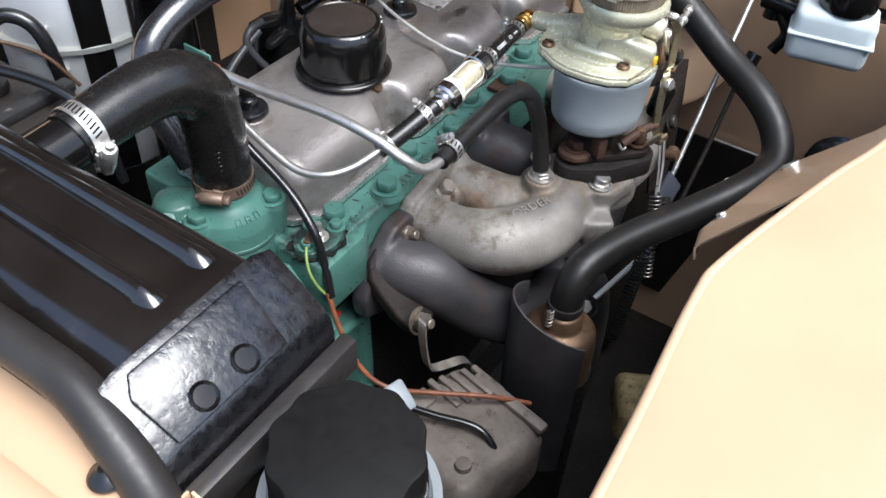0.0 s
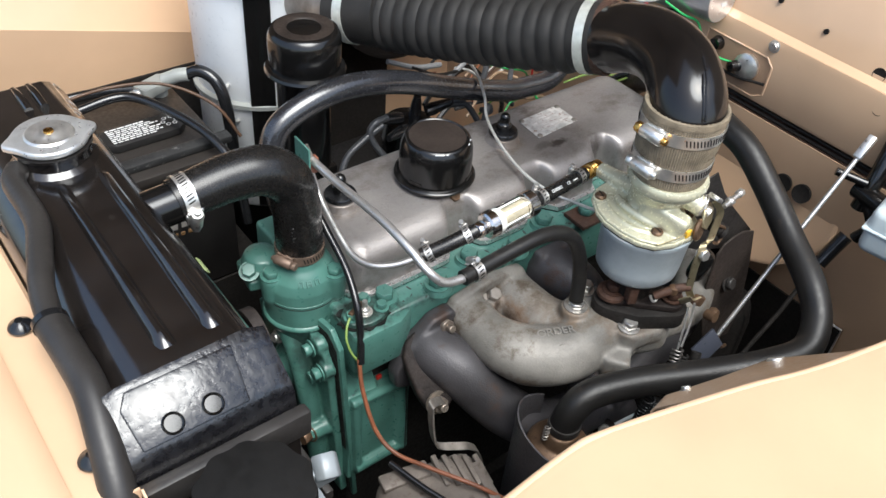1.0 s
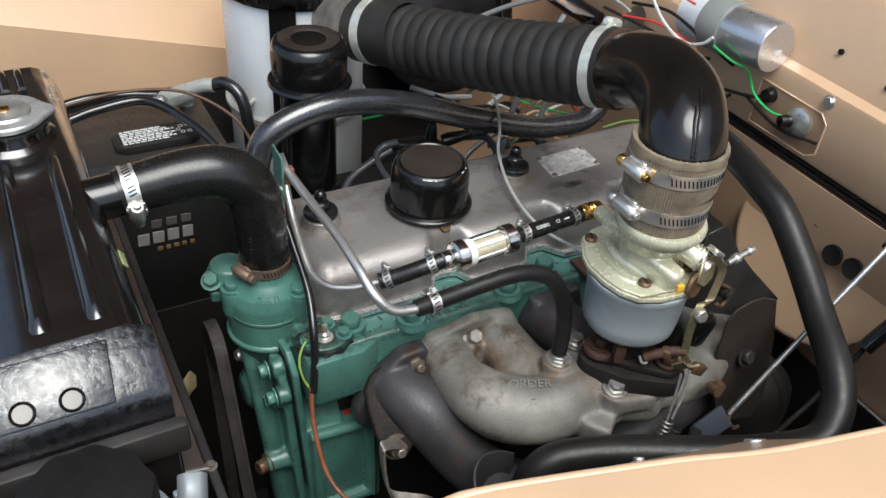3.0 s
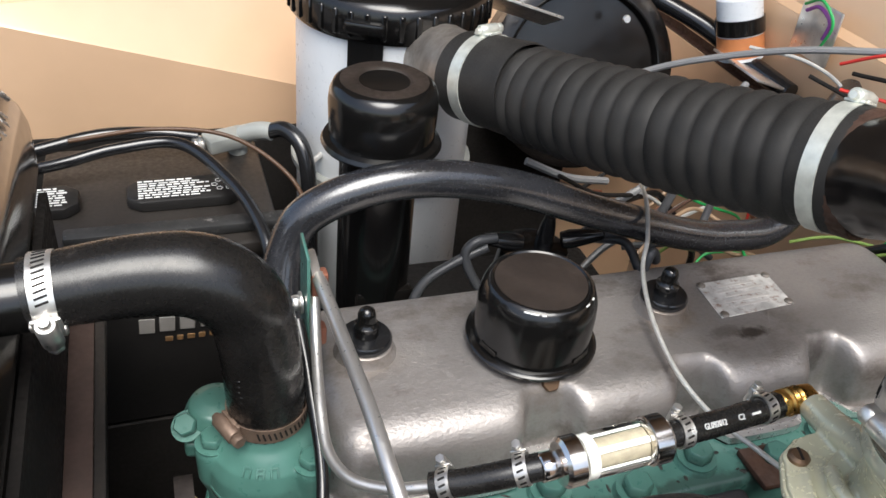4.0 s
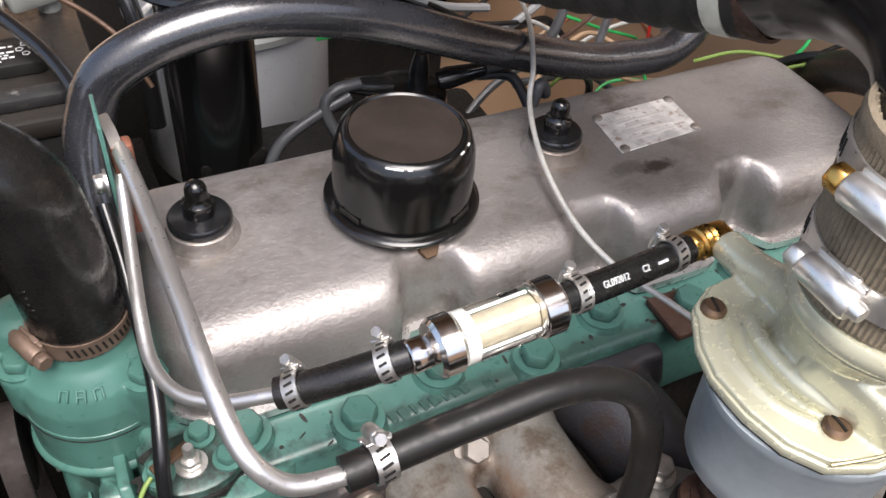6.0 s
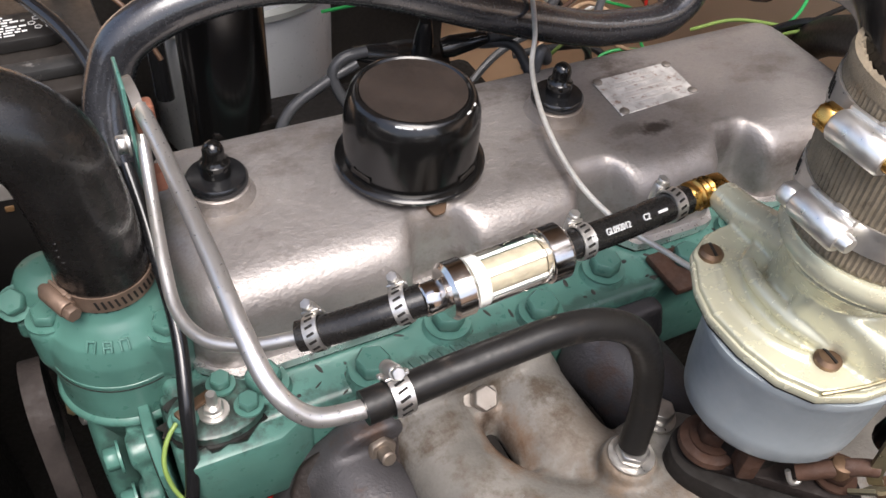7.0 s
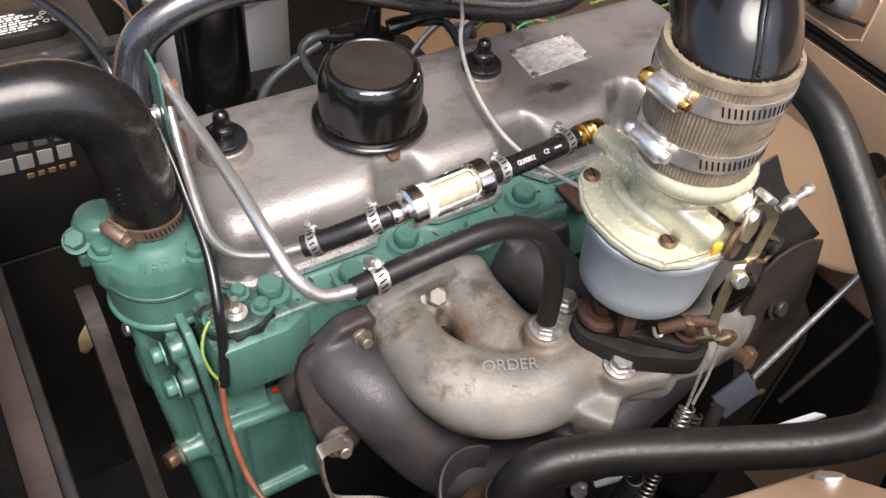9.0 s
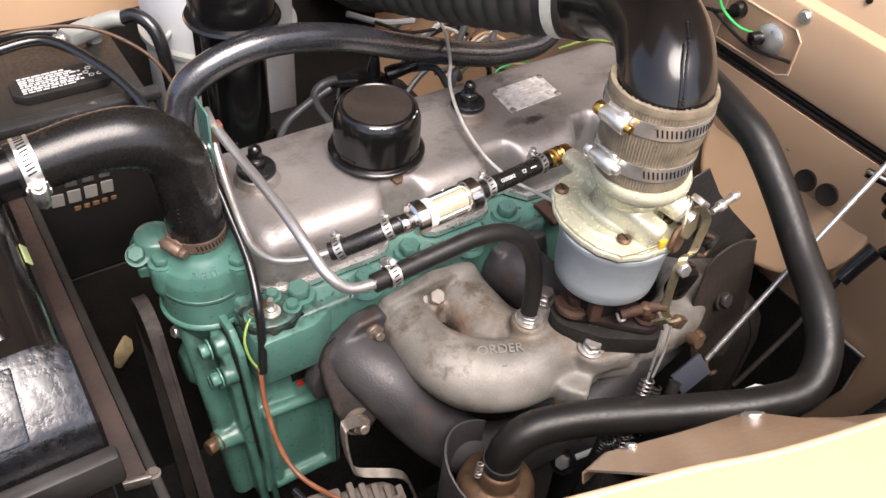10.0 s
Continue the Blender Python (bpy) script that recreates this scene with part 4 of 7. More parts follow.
belt = thing("fan_belt", (-0.13, -0.05, 0.6), "worn dark fan belt running straight down from the pump pulley", "belt")
PUMP, CRANK = (-0.027, 0.805, 0.030), (-0.107, 0.426, 0.075)
BX = -0.126
loop = []
for (cy, cz, r), a0, a1 in ((PUMP, -18, 162), (CRANK, 162, 342)):
    for k in range(19):
        a = radians(a0 + (a1 - a0) * k / 18)
        loop.append((BX, cy + r * math.cos(a), cz + r * math.sin(a)))
part("loop", strip(loop + loop[:1], (1, 0, 0), 0.0125, 0.006, 1), BELTM, belt)
part("frayed_edge", strip([Vector(p) + Vector((0.0042, -0.0012, 0.0004)) for p in loop[17:21]], (1, 0, 0), 0.0030, 0.0012, 1), BELTM, belt, "frayed belt edge")
for name, (cy, cz, r), label in (("pump_pulley", PUMP, "dark steel pump pulley on the engine front"), ("crank_pulley", CRANK, "dark steel crankshaft pulley below the pump")):
    wheel = thing(name, (BX, cy, cz), label, "pulley")
    part("wheel", lathe([(0, -0.006), (r - 0.006, -0.006), (r - 0.0065, -0.005), (r - 0.012, 0.0), (r - 0.0065, 0.005), (r - 0.006, 0.006), (r * 0.5, 0.005), (0, 0.005)], 40, along((BX, cy, cz), (-1, 0, 0))), DARK, wheel)

# ---- radiator ----
rad = thing("radiator", (-0.262, -0.06, 0.40), "black painted radiator with a ribbed top tank", "radiator")


def tank():
    """Top tank: flat crown, sloping shoulders and a near end that falls away."""
    bm = bmesh.new()
    sec = [(-0.322, 0.965), (-0.322, 1.010), (-0.316, 1.020), (-0.302, 1.030), (-0.290, 1.038), (-0.226, 1.038), (-0.218, 1.035), (-0.208, 1.022), (-0.204, 1.008), (-0.204, 0.965)]
    rows = []
    for y, drop in ((0.190, 0.012), (0.186, 0.004), (0.178, 0.0), (0.0, 0.0), (-0.215, 0.0), (-0.2205, 0.0005)):
        rows.append([bm.verts.new((x, y, max(0.965, z - drop))) for x, z in sec])
    for a, b in zip(rows, rows[1:]):
        for k in range(len(a) - 1):
            bm.faces.new((a[k], a[k + 1], b[k + 1], b[k]))
    bm.faces.new(rows[0])
    bm.faces.new(rows[-1])
    return bm


part("top_tank", tank(), RADBLACK, rad, angle=50)
part("end_cap", sheet([[(-0.3235, y, z - 0.004), (-0.312, y, z), (-0.218, y, z + 0.002), (-0.2035, y, z - 0.004)] for y, z in ((-0.2205, 1.0385), (-0.2240, 1.0375), (-0.2420, 1.0250), (-0.2570, 1.0140), (-0.2615, 1.0085), (-0.2635, 0.998), (-0.2640, 0.975))], 0.003), RADLUMPY, rad, "thickly brushed black end cap", angle=50)
cap_tilt = Matrix.Translation((-0.2725, -0.2425, 1.0250)) @ Matrix.Rotation(radians(36), 4, "X")
part("embossed_plate", moved(prism([(-0.036, 0.0205), (0.040, 0.0205), (0.036, -0.0205), (-0.040, -0.0205), (-0.043, 0.010)], 0, 0.0028, 0.0012, 2), cap_tilt), RADLUMPY, rad, "embossed step in the end cap")
for x in (-0.0165, 0.0120):
    part("round_boss", lathe([(0.0065, 0.0), (0.0078, 0.0012), (0.0070, 0.0020), (0.0058, 0.0010), (0, 0.0012)], 22), SATIN, rad, "", cap_tilt @ Matrix.Translation((x, -0.0115, 0.0027)))
part("end_rail", box(-0.324, -0.198, -0.2765, -0.2650, 0.966, 0.992, 0.003), SHEETBLACK, rad, "dusty black end rail")
for x in (-0.2685, -0.2335):
    part("rib", sheet([[(x - 0.0068 * w, y, 1.0375), (x - 0.0056 * w, y, 1.0375 + 0.35 * h), (x - 0.0022 * w, y, 1.0375 + h), (x + 0.0015, y, 1.0378 + h), (x + 0.0055, y, 1.0375 + 0.5 * h), (x + 0.0072, y, 1.0375)] for y, h, w in ((0.010, 0.0005, 0.3), (0.0, 0.0045, 0.5), (-0.05, 0.0055, 0.6), (-0.10, 0.0062, 0.8), (-0.15, 0.0066, 1.0), (-0.192, 0.0068, 1.1), (-0.200, 0.0055, 1.05), (-0.206, 0.0006, 0.9))], 0.0008), RADBLACK, rad, "raised rib with worn highlights", angle=60)
for x in (-0.30, -0.285, -0.252, -0.238):
    part("far_rib", tube([(x, 0.180, 1.034), (x, 0.160, 1.0385), (x, 0.132, 1.0375)], 0.0042, 10, 4), RADBLACK, rad)
part("core", box(-0.312, -0.212, -0.262, 0.185, 0.40, 0.966, 0.004), DARK, rad)
part("side_frame", box(-0.318, -0.206, -0.2745, -0.2630, 0.40, 0.975, 0.004), RADBLACK, rad)
part("outlet", lathe([(0, 0), (0.0185, 0), (0.0185, 0.05), (0, 0.05)], 24, along((-0.222, -0.034, 1.014), (1, 0.02, 0.05))), SATIN, rad)
part("filler_neck", lathe([(0.0, 0.0), (0.034, 0.0), (0.036, 0.004), (0.031, 0.008), (0.030, 0.016), (0.0335, 0.0185), (0.0335, 0.021), (0, 0.021)], 32, Matrix.Translation((-0.2565, 0.050, 1.034))), RADBLACK, rad)
ears = [((0.0315 + 0.0075 * max(0, math.cos(a + 0.07)) ** 30 + 0.0075 * max(0, -math.cos(a + 0.07)) ** 30) * math.cos(a), (0.0315 + 0.0045 * abs(math.cos(a + 0.07)) ** 30) * math.sin(a)) for a in [2 * math.pi * k / 72 for k in range(72)]]
rcap = part("radiator_cap", prism(ears, 0, 0.0065, 0.0025, 3), mat("worn_tinned_cap", (0.66, 0.66, 0.65), 0.34, 0.75, var=0.15, scale=60, bump=0.15, stain=(0.42, 0.41, 0.40), amount=0.35), rad, "worn silver pressure cap with two ears", Matrix.Translation((-0.2565, 0.050, 1.0555)))
part("crown", lathe([(0.021, 0.0), (0.019, 0.0018), (0.012, 0.0010), (0.010, 0.0022), (0, 0.0026)], 32), STEEL, rcap, "", Matrix.Translation((-0.2565, 0.050, 1.0618)))
part("rivet", lathe([(0.0045, 0), (0.004, 0.0018), (0, 0.0024)], 14), BRASS, rcap, "dull gold centre rivet", Matrix.Translation((-0.2565, 0.050, 1.0640)))
# bare chips along the painted edges of the tank; flecks at its far end paint glare
rng = random.Random(5)
for base, spread, way in (((-0.3195, -0.16, 1.0160), (0.0015, 0.055, 0.0010), (-0.8, 0, 0.6)), ((-0.3195, 0.09, 1.0160), (0.0015, 0.09, 0.0010), (-0.8, 0, 0.6)), ((-0.2130, 0.12, 1.0290), (0.0010, 0.06, 0.0010), (0.8, 0, 0.6)), ((-0.3055, 0.14, 1.0290), (0.0020, 0.04, 0.0008), (-0.6, 0, 0.8))):
    for k in range(7):
        q = [c + rng.uniform(-1, 1) * d for c, d in zip(base, spread)]
        n = rng.randint(5, 8)
        shape = [(rng.uniform(0.0008, 0.0024) * math.cos(a), rng.uniform(0.0015, 0.0060) * math.sin(a)) for a in [2 * math.pi * i / n for i in range(n)]]
        part("paint_chip", prism(shape, 0.0002, 0.0007), FLECK, rad, "bare bright chip", along(q, way))
# sticker left on the top tank edge
solo("paint_smear", moved(block(0.006, 0.018, 0.0015, 0.0006), Matrix.Translation((-0.2035, -0.118, 1.014)) @ Matrix.Rotation(radians(55), 4, "Y")), mat("pale_green_smear", (0.30, 0.36, 0.16), 0.5, bump=0.1), "smeared yellow-green paint mark on the radiator edge", "paint mark")

# ---- hoses ----
def hose(name, pts, r, material, label, seg=18, n=8):
    return solo(name, tube(pts, r, seg, n), material, label, "hose", "rubber hoses")


hose("radiator_hose", [(-0.190, -0.0335, 1.0165), (-0.175, -0.033, 1.018), (-0.135, -0.033, 1.021), (-0.103, -0.036, 1.018), (-0.082, -0.039, 1.000), (-0.0745, -0.039, 0.968), (-0.0720, -0.0375, 0.930), (-0.0708, -0.0362, 0.900)], lambda q, w: 0.0196 + 0.0042 * min(1.0, q / (0.42 * w)), RUBBER, "thick black rubber radiator top hose bent down to the housing", 28)
rh = bpy.data.objects["radiator_hose"]
for k in range(8):
    a = radians(226)
    part("moulded_mark", moved(block(0.0009, 0.0062 - 0.0015 * (k % 3), 0.0011, 0.0003, 1), Matrix.Translation((-0.0735 + 0.0003 * k, -0.0385 + 0.0003 * k, 0.955 - 0.0046 * k)) @ Matrix.Rotation(a, 4, "Z") @ Matrix.Translation((0.0239, 0, 0)) @ Matrix.Rotation(0.5, 4, "X")), RUBBER, rh, "raised moulded mark")
hose_clamp((-0.180, -0.033, 1.0175), (1, 0.0, 0.05), 0.0204, 0.012, "bright worm clamp on the radiator hose", spin=205, screw=0.0135)
hose_clamp((-0.0712, -0.0365, 0.911), (0, 0.0, 1), 0.0242, 0.0105, "rusty worm clamp at the hose foot", spin=205, screw=0.0125, material=mat("rusty_clamp_steel", (0.20, 0.14, 0.105), 0.5, 0.5, var=0.3, scale=80, bump=0.3))
hose("heater_hose", [(-0.046, 0.030, 0.880), (-0.047, 0.046, 0.905), (-0.046, 0.062, 0.928), (-0.040, 0.074, 0.950), (-0.024, 0.08, 0.974), (0.015, 0.08, 0.991), (0.066, 0.08, 0.995), (0.131, 0.08, 0.981), (0.215, 0.08, 0.948), (0.30, 0.08, 0.918), (0.345, 0.082, 0.909), (0.392, 0.085, 0.907), (0.43, 0.10, 0.925), (0.475, 0.15, 0.955), (0.57, 0.22, 0.97)], 0.0140, AGED, "long weathered black heater hose arching over the rocker cover", 22)
hh = bpy.data.objects["heater_hose"]
for base, way, count in (((-0.036, 0.0705, 0.9665), (0.028, 0.004, 0.022), 5), ((-0.014, 0.0700, 0.9870), (0.030, 0.001, 0.013), 4)):
    d = Vector(way).normalized()
    for k in range(count):
        part("print_bar", block(0.0026, 0.0042 - 0.001 * (k % 2), 0.0005), PRINT, hh, "faded grey hose print", along(Vector(base) + d * 0.0042 * k, (-0.45, -0.55, 0.70)))
breather = hose("breather_hose", [(0.52, 0.05, 0.87), (0.492, 0.005, 0.915), (0.462, -0.055, 0.950), (0.436, -0.120, 0.965), (0.424, -0.175, 0.962), (0.42, -0.211, 0.953), (0.412, -0.259, 0.925), (0.397, -0.306, 0.900), (0.374, -0.356, 0.882), (0.355, -0.385, 0.862), (0.324, -0.398, 0.846), (0.282, -0.385, 0.8385), (0.230, -0.356, 0.829), (0.159, -0.319, 0.825), (0.112, -0.300, 0.820), (0.090, -0.296, 0.806), (0.084, -0.295, 0.780), (0.084, -0.295, 0.760)], 0.0158, MATTHOSE, "thick black hose sweeping round the engine bay to a copper canister", 24)
part("end_ring", lathe([(0.0156, 0), (0.0172, 0), (0.0174, 0.001), (0.0174, 0.008), (0.0170, 0.009), (0.0156, 0.009)], 32), GREYHOSE, breather, "grey ring at the hose end", Matrix.Translation((0.084, -0.2952, 0.780)))

# ---- fuel line ----
bracket = thing("pipe_bracket", (-0.038, 0.012, 0.90), "thin green bracket plate holding two fuel pipes", "bracket")
part("strip", prism([(-0.0405, -0.008), (-0.0385, -0.008), (-0.0375, 0.022), (-0.0395, 0.022)], 0.885, 1.000, 0.0006, 1), GREEN, bracket)
part("tongue", strip([(-0.0365, 0.004, 0.998), (-0.0345, 0.002, 0.990), (-0.0330, -0.004, 0.980)], (1, 0.3, 0), 0.006, 0.003), STAYSTEEL, bracket, "browned steel tongue")
part("saddle", box(-0.037, -0.026, -0.004, 0.006, 0.966, 0.984, 0.002), COPPER, bracket, "copper pipe saddle")
part("saddle", box(-0.037, -0.027, -0.006, 0.004, 0.928, 0.942, 0.002), COPPER, bracket, "copper pipe saddle")
bolt(bracket, (-0.0410, 0.008, 0.955), (-1, 0, 0), 0.0055, 0.005, STEEL)
pipes = [("fuel_pipe", [(-0.0325, 0.000, 0.981), (-0.0315, -0.012, 0.980), (-0.030, -0.040, 0.979), (-0.029, -0.118, 0.984), (-0.028, -0.160, 0.980), (-0.024, -0.184, 0.969), (-0.012, -0.194, 0.956), (0.008, -0.1955, 0.951), (0.024, -0.1955, 0.951)], 0.0043, "thick plain steel pipe bent towards the inlet hose"),
         ("fuel_pipe", [(-0.034, 0.002, 0.968), (-0.039, -0.030, 0.948), (-0.044, -0.070, 0.936), (-0.045, -0.096, 0.930), (-0.038, -0.118, 0.931), (-0.022, -0.1325, 0.935), (-0.003, -0.1420, 0.942), (0.012, -0.148, 0.948)], 0.0034, "thin plain steel fuel pipe bent towards the filter hose")]
for name, pts, r, label in pipes:
    solo(name, tube(pts, r, 14, 10), PIPE, label, "pipe", "fuel pipes")
hose("fuel_hose", [(0.000, -0.1435, 0.9440), (0.014, -0.149, 0.949), (0.034, -0.1555, 0.957), (0.054, -0.160, 0.9635)], 0.0075, RUBBER, "short black fuel hose between pipe and filter", 18)
hose("fuel_hose", [(0.126, -0.1605, 0.9690), (0.150, -0.160, 0.9695), (0.180, -0.157, 0.9690), (0.206, -0.1535, 0.968)], 0.0075, RUBBER, "short black fuel hose with white print between filter and carburettor", 18)
HOSEDIR = Vector((0.086, 0.008, -0.001)).normalized()
hm = Matrix.Translation((0.1680, -0.1582, 0.9695)) @ Matrix((Vector((*HOSEDIR, 0)), Vector((0.0, 0.75, 0.66, 0)), Vector((0.0, -0.66, 0.75, 0)), Vector((0, 0, 0, 1)))).transposed()
fh = bpy.data.objects["fuel_hose.001"]
for text, dx in (("ES", -0.0290), ("GL092012", -0.0140), ("C2", 0.0040)):
    words(text, 0.0047, LABEL, fh, hm @ Matrix.Translation((dx, 0, 0.0079 - 0.004 * abs(dx))) @ Matrix.Diagonal((0.74, 1, 1, 1)), "white hose print", depth=0.0005)
part("print_bar", moved(block(0.006, 0.0014, 0.0008), hm @ Matrix.Translation((0.0145, 0, 0.0079))), LABEL, fh, "illegible white print")
for p, way in (((0.0075, -0.1466, 0.9468), (18, -7, 9)), ((0.0445, -0.1575, 0.9605), (18, -6, 8)), ((0.137, -0.1605, 0.9692), (1, 0, 0)), ((0.1955, -0.1545, 0.9683), (32, 4, -1))):
    hose_clamp(p, way, 0.0079, 0.0070, "small bright worm clamp on a fuel hose", spin=5, screw=0.0080, material=CLAMP)
filt = thing("fuel_filter", (0.088, -0.162, 0.965), "chrome-ended glass in-line fuel filter with pale element", "fuel filter")
FA, FB = Vector((0.0580, -0.1615, 0.9645)), Vector((0.1300, -0.1605, 0.9690))
fm = along(FA, FB - FA)
L = (FB - FA).length
part("end_cap", lathe([(0, -0.004), (0.0055, -0.004), (0.0055, 0.004), (0.012, 0.005), (0.0138, 0.007), (0.0138, 0.0155), (0.0125, 0.0165), (0, 0.0165)], 32), CHROME, filt, "", fm)
part("hex_end", moved(hexprofile(0.0085, 0.010), Matrix.Translation((0, 0, -0.006))), CHROME, filt, "", fm)
part("end_cap", lathe([(0, L - 0.0165), (0.0125, L - 0.0165), (0.0138, L - 0.0155), (0.0138, L - 0.006), (0.012, L - 0.004), (0.0055, L - 0.003), (0.0055, L + 0.004), (0, L + 0.004)], 32), CHROME, filt, "", fm)
part("hex_end", moved(hexprofile(0.0078, 0.008), Matrix.Translation((0, 0, L - 0.004))), CHROME, filt, "", fm)
gl = part("glass", lathe([(0.0125, 0.0155), (0.0125, L - 0.0155)], 32), GLASS, filt, "clear glass barrel", fm)
gl.visible_shadow = False
part("element", lathe([(0, 0.017), (0.0066, 0.017), (0.0066, L - 0.017), (0, L - 0.017)], 24), AMBER, filt, "pale filter element", fm)
for a in (0, 90, 180, 270):
    part("cage_bar", moved(block(0.0012, 0.003, L - 0.034), Matrix.Rotation(radians(a + 30), 4, "Z") @ Matrix.Translation((0.0076, 0, L / 2))), LABEL, filt, "", fm)
part("cage_ring", lathe([(0.0088, 0.018), (0.0108, 0.018), (0.0108, 0.024), (0.0088, 0.024)], 24), LABEL, filt, "white cage ring", fm)
elbow = thing("brass_elbow", (0.228, -0.150, 0.960), "bright brass fuel elbow screwed into the carburettor", "pipe fitting")
part("barb", lathe([(0, -0.008), (0.0060, -0.008), (0.0060, 0.004), (0.0075, 0.005), (0.0085, 0.006), (0.0075, 0.008), (0.0085, 0.010), (0.0075, 0.012), (0.0085, 0.014), (0, 0.014)], 20), BRASS, elbow, "", along((0.206, -0.1535, 0.968), HOSEDIR))
part("hex", moved(hexprofile(0.0090, 0.006), Matrix.Translation((0, 0, 0.001))), BRASS, elbow, "", along((0.204, -0.1535, 0.968), HOSEDIR))
part("corner", moved(block(0.015, 0.015, 0.014, 0.004, 3), Matrix.Translation((0.2245, -0.1530, 0.968))), BRASS, elbow)
part("nose", lathe([(0, 0), (0.0068, 0), (0.0068, 0.012), (0, 0.012)], 18), BRASS, elbow, "", along((0.2245, -0.1575, 0.968), (-0.1, -1, 0.0)))
# vacuum hose down to the manifold
hose("vacuum_hose", [(0.010, -0.1955, 0.951), (0.030, -0.195, 0.952), (0.053, -0.195, 0.954), (0.079, -0.196, 0.957), (0.106, -0.197, 0.9585), (0.131, -0.199, 0.953), (0.150, -0.202, 0.938), (0.161, -0.206, 0.912), (0.162, -0.212, 0.885), (0.157, -0.218, 0.860)], 0.0077, MATTHOSE, "dark vacuum hose curving down to the inlet manifold", 20)
hose_clamp((0.026, -0.1953, 0.9518), (1, 0.02, 0.04), 0.0085, 0.0090, "small bright worm clamp on the vacuum hose", spin=50, screw=0.0085, material=CLAMP)

# ---- manifolds ----
inlet = thing("inlet_manifold", (0.15, -0.2, 0.80), "weathered cast alloy inlet manifold with curved runners", "manifold")


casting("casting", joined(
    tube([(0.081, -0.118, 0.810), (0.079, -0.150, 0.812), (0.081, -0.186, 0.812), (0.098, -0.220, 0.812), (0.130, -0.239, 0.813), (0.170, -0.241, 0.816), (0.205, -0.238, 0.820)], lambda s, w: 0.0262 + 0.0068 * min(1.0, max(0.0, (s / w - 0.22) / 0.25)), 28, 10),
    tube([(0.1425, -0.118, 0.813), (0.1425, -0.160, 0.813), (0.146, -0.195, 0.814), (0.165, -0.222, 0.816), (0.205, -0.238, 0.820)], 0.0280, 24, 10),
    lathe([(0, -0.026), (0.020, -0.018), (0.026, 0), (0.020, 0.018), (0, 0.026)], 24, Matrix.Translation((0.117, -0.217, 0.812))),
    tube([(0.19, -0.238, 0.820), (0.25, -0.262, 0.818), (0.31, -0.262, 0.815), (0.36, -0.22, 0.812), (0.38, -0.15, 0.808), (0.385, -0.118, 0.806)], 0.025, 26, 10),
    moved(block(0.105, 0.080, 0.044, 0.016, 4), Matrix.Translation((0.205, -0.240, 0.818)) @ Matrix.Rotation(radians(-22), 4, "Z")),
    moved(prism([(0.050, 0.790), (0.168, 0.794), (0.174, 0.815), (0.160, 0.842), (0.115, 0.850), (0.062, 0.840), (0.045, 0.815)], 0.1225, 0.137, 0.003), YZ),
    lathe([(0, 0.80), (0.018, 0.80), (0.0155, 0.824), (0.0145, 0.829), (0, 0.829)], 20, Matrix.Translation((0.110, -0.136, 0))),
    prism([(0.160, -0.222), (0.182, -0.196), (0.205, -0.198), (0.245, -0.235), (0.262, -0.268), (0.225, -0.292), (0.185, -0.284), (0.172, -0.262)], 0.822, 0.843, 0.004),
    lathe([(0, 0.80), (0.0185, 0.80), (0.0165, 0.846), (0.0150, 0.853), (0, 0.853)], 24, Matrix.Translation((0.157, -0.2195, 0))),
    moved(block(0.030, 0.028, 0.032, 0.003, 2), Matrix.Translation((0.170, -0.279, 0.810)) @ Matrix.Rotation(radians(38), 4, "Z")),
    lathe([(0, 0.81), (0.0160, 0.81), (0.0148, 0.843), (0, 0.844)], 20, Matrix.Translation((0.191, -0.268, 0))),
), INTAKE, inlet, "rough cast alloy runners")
bolt(inlet, (0.157, -0.2195, 0.853), (0, 0, 1), 0.0095, 0.006, CLAMP, "plated banjo union", "union", spin=20)
bolt(inlet, (0.109, -0.1405, 0.8295), (0, -0.6, 0.8), 0.0082, 0.009, STAYSTEEL, "browned manifold bolt")
bolt(inlet, (0.190, -0.202, 0.846), (0, -0.1, 1), 0.0078, 0.009, CLAMP, "plated manifold bolt")
bolt(inlet, (0.191, -0.268, 0.844), (0, -0.1, 1), 0.0088, 0.009, CLAMP, "plated manifold bolt", spin=40)
bolt(inlet, (0.073, -0.176, 0.776), (-0.3, -1, 0.1), 0.0075, 0.008, IRON)
# dark block deepens the painted shade between the runners
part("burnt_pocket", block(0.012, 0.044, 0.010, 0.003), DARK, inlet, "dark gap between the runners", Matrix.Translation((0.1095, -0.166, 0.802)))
tm = Matrix.Translation((0.118, -0.2315, 0.8460)) @ Matrix.Rotation(radians(-26), 4, "Z") @ Matrix.Rotation(radians(10), 4, "X") @ Matrix.Translation((0, 0, 0.0008)) @ Matrix.Rotation(radians(-6), 4, "Y")
words("ORDER", 0.0125, INTAKE, inlet, tm, "cast raised lettering", depth=0.0004)
for text, dx, dy in (("6", -0.030, 0.003), ("3", -0.032, -0.010), ("4", -0.016, -0.012), ("2", 0.002, -0.013)):
    words(text, 0.0105, INTAKE, inlet, tm @ Matrix.Translation((dx, dy, -0.0005 - 0.16 * abs(min(0, dy)))) @ Matrix.Rotation(radians(-16 if dy < 0 else 0), 4, "X"), "cast raised figure", depth=0.0008)

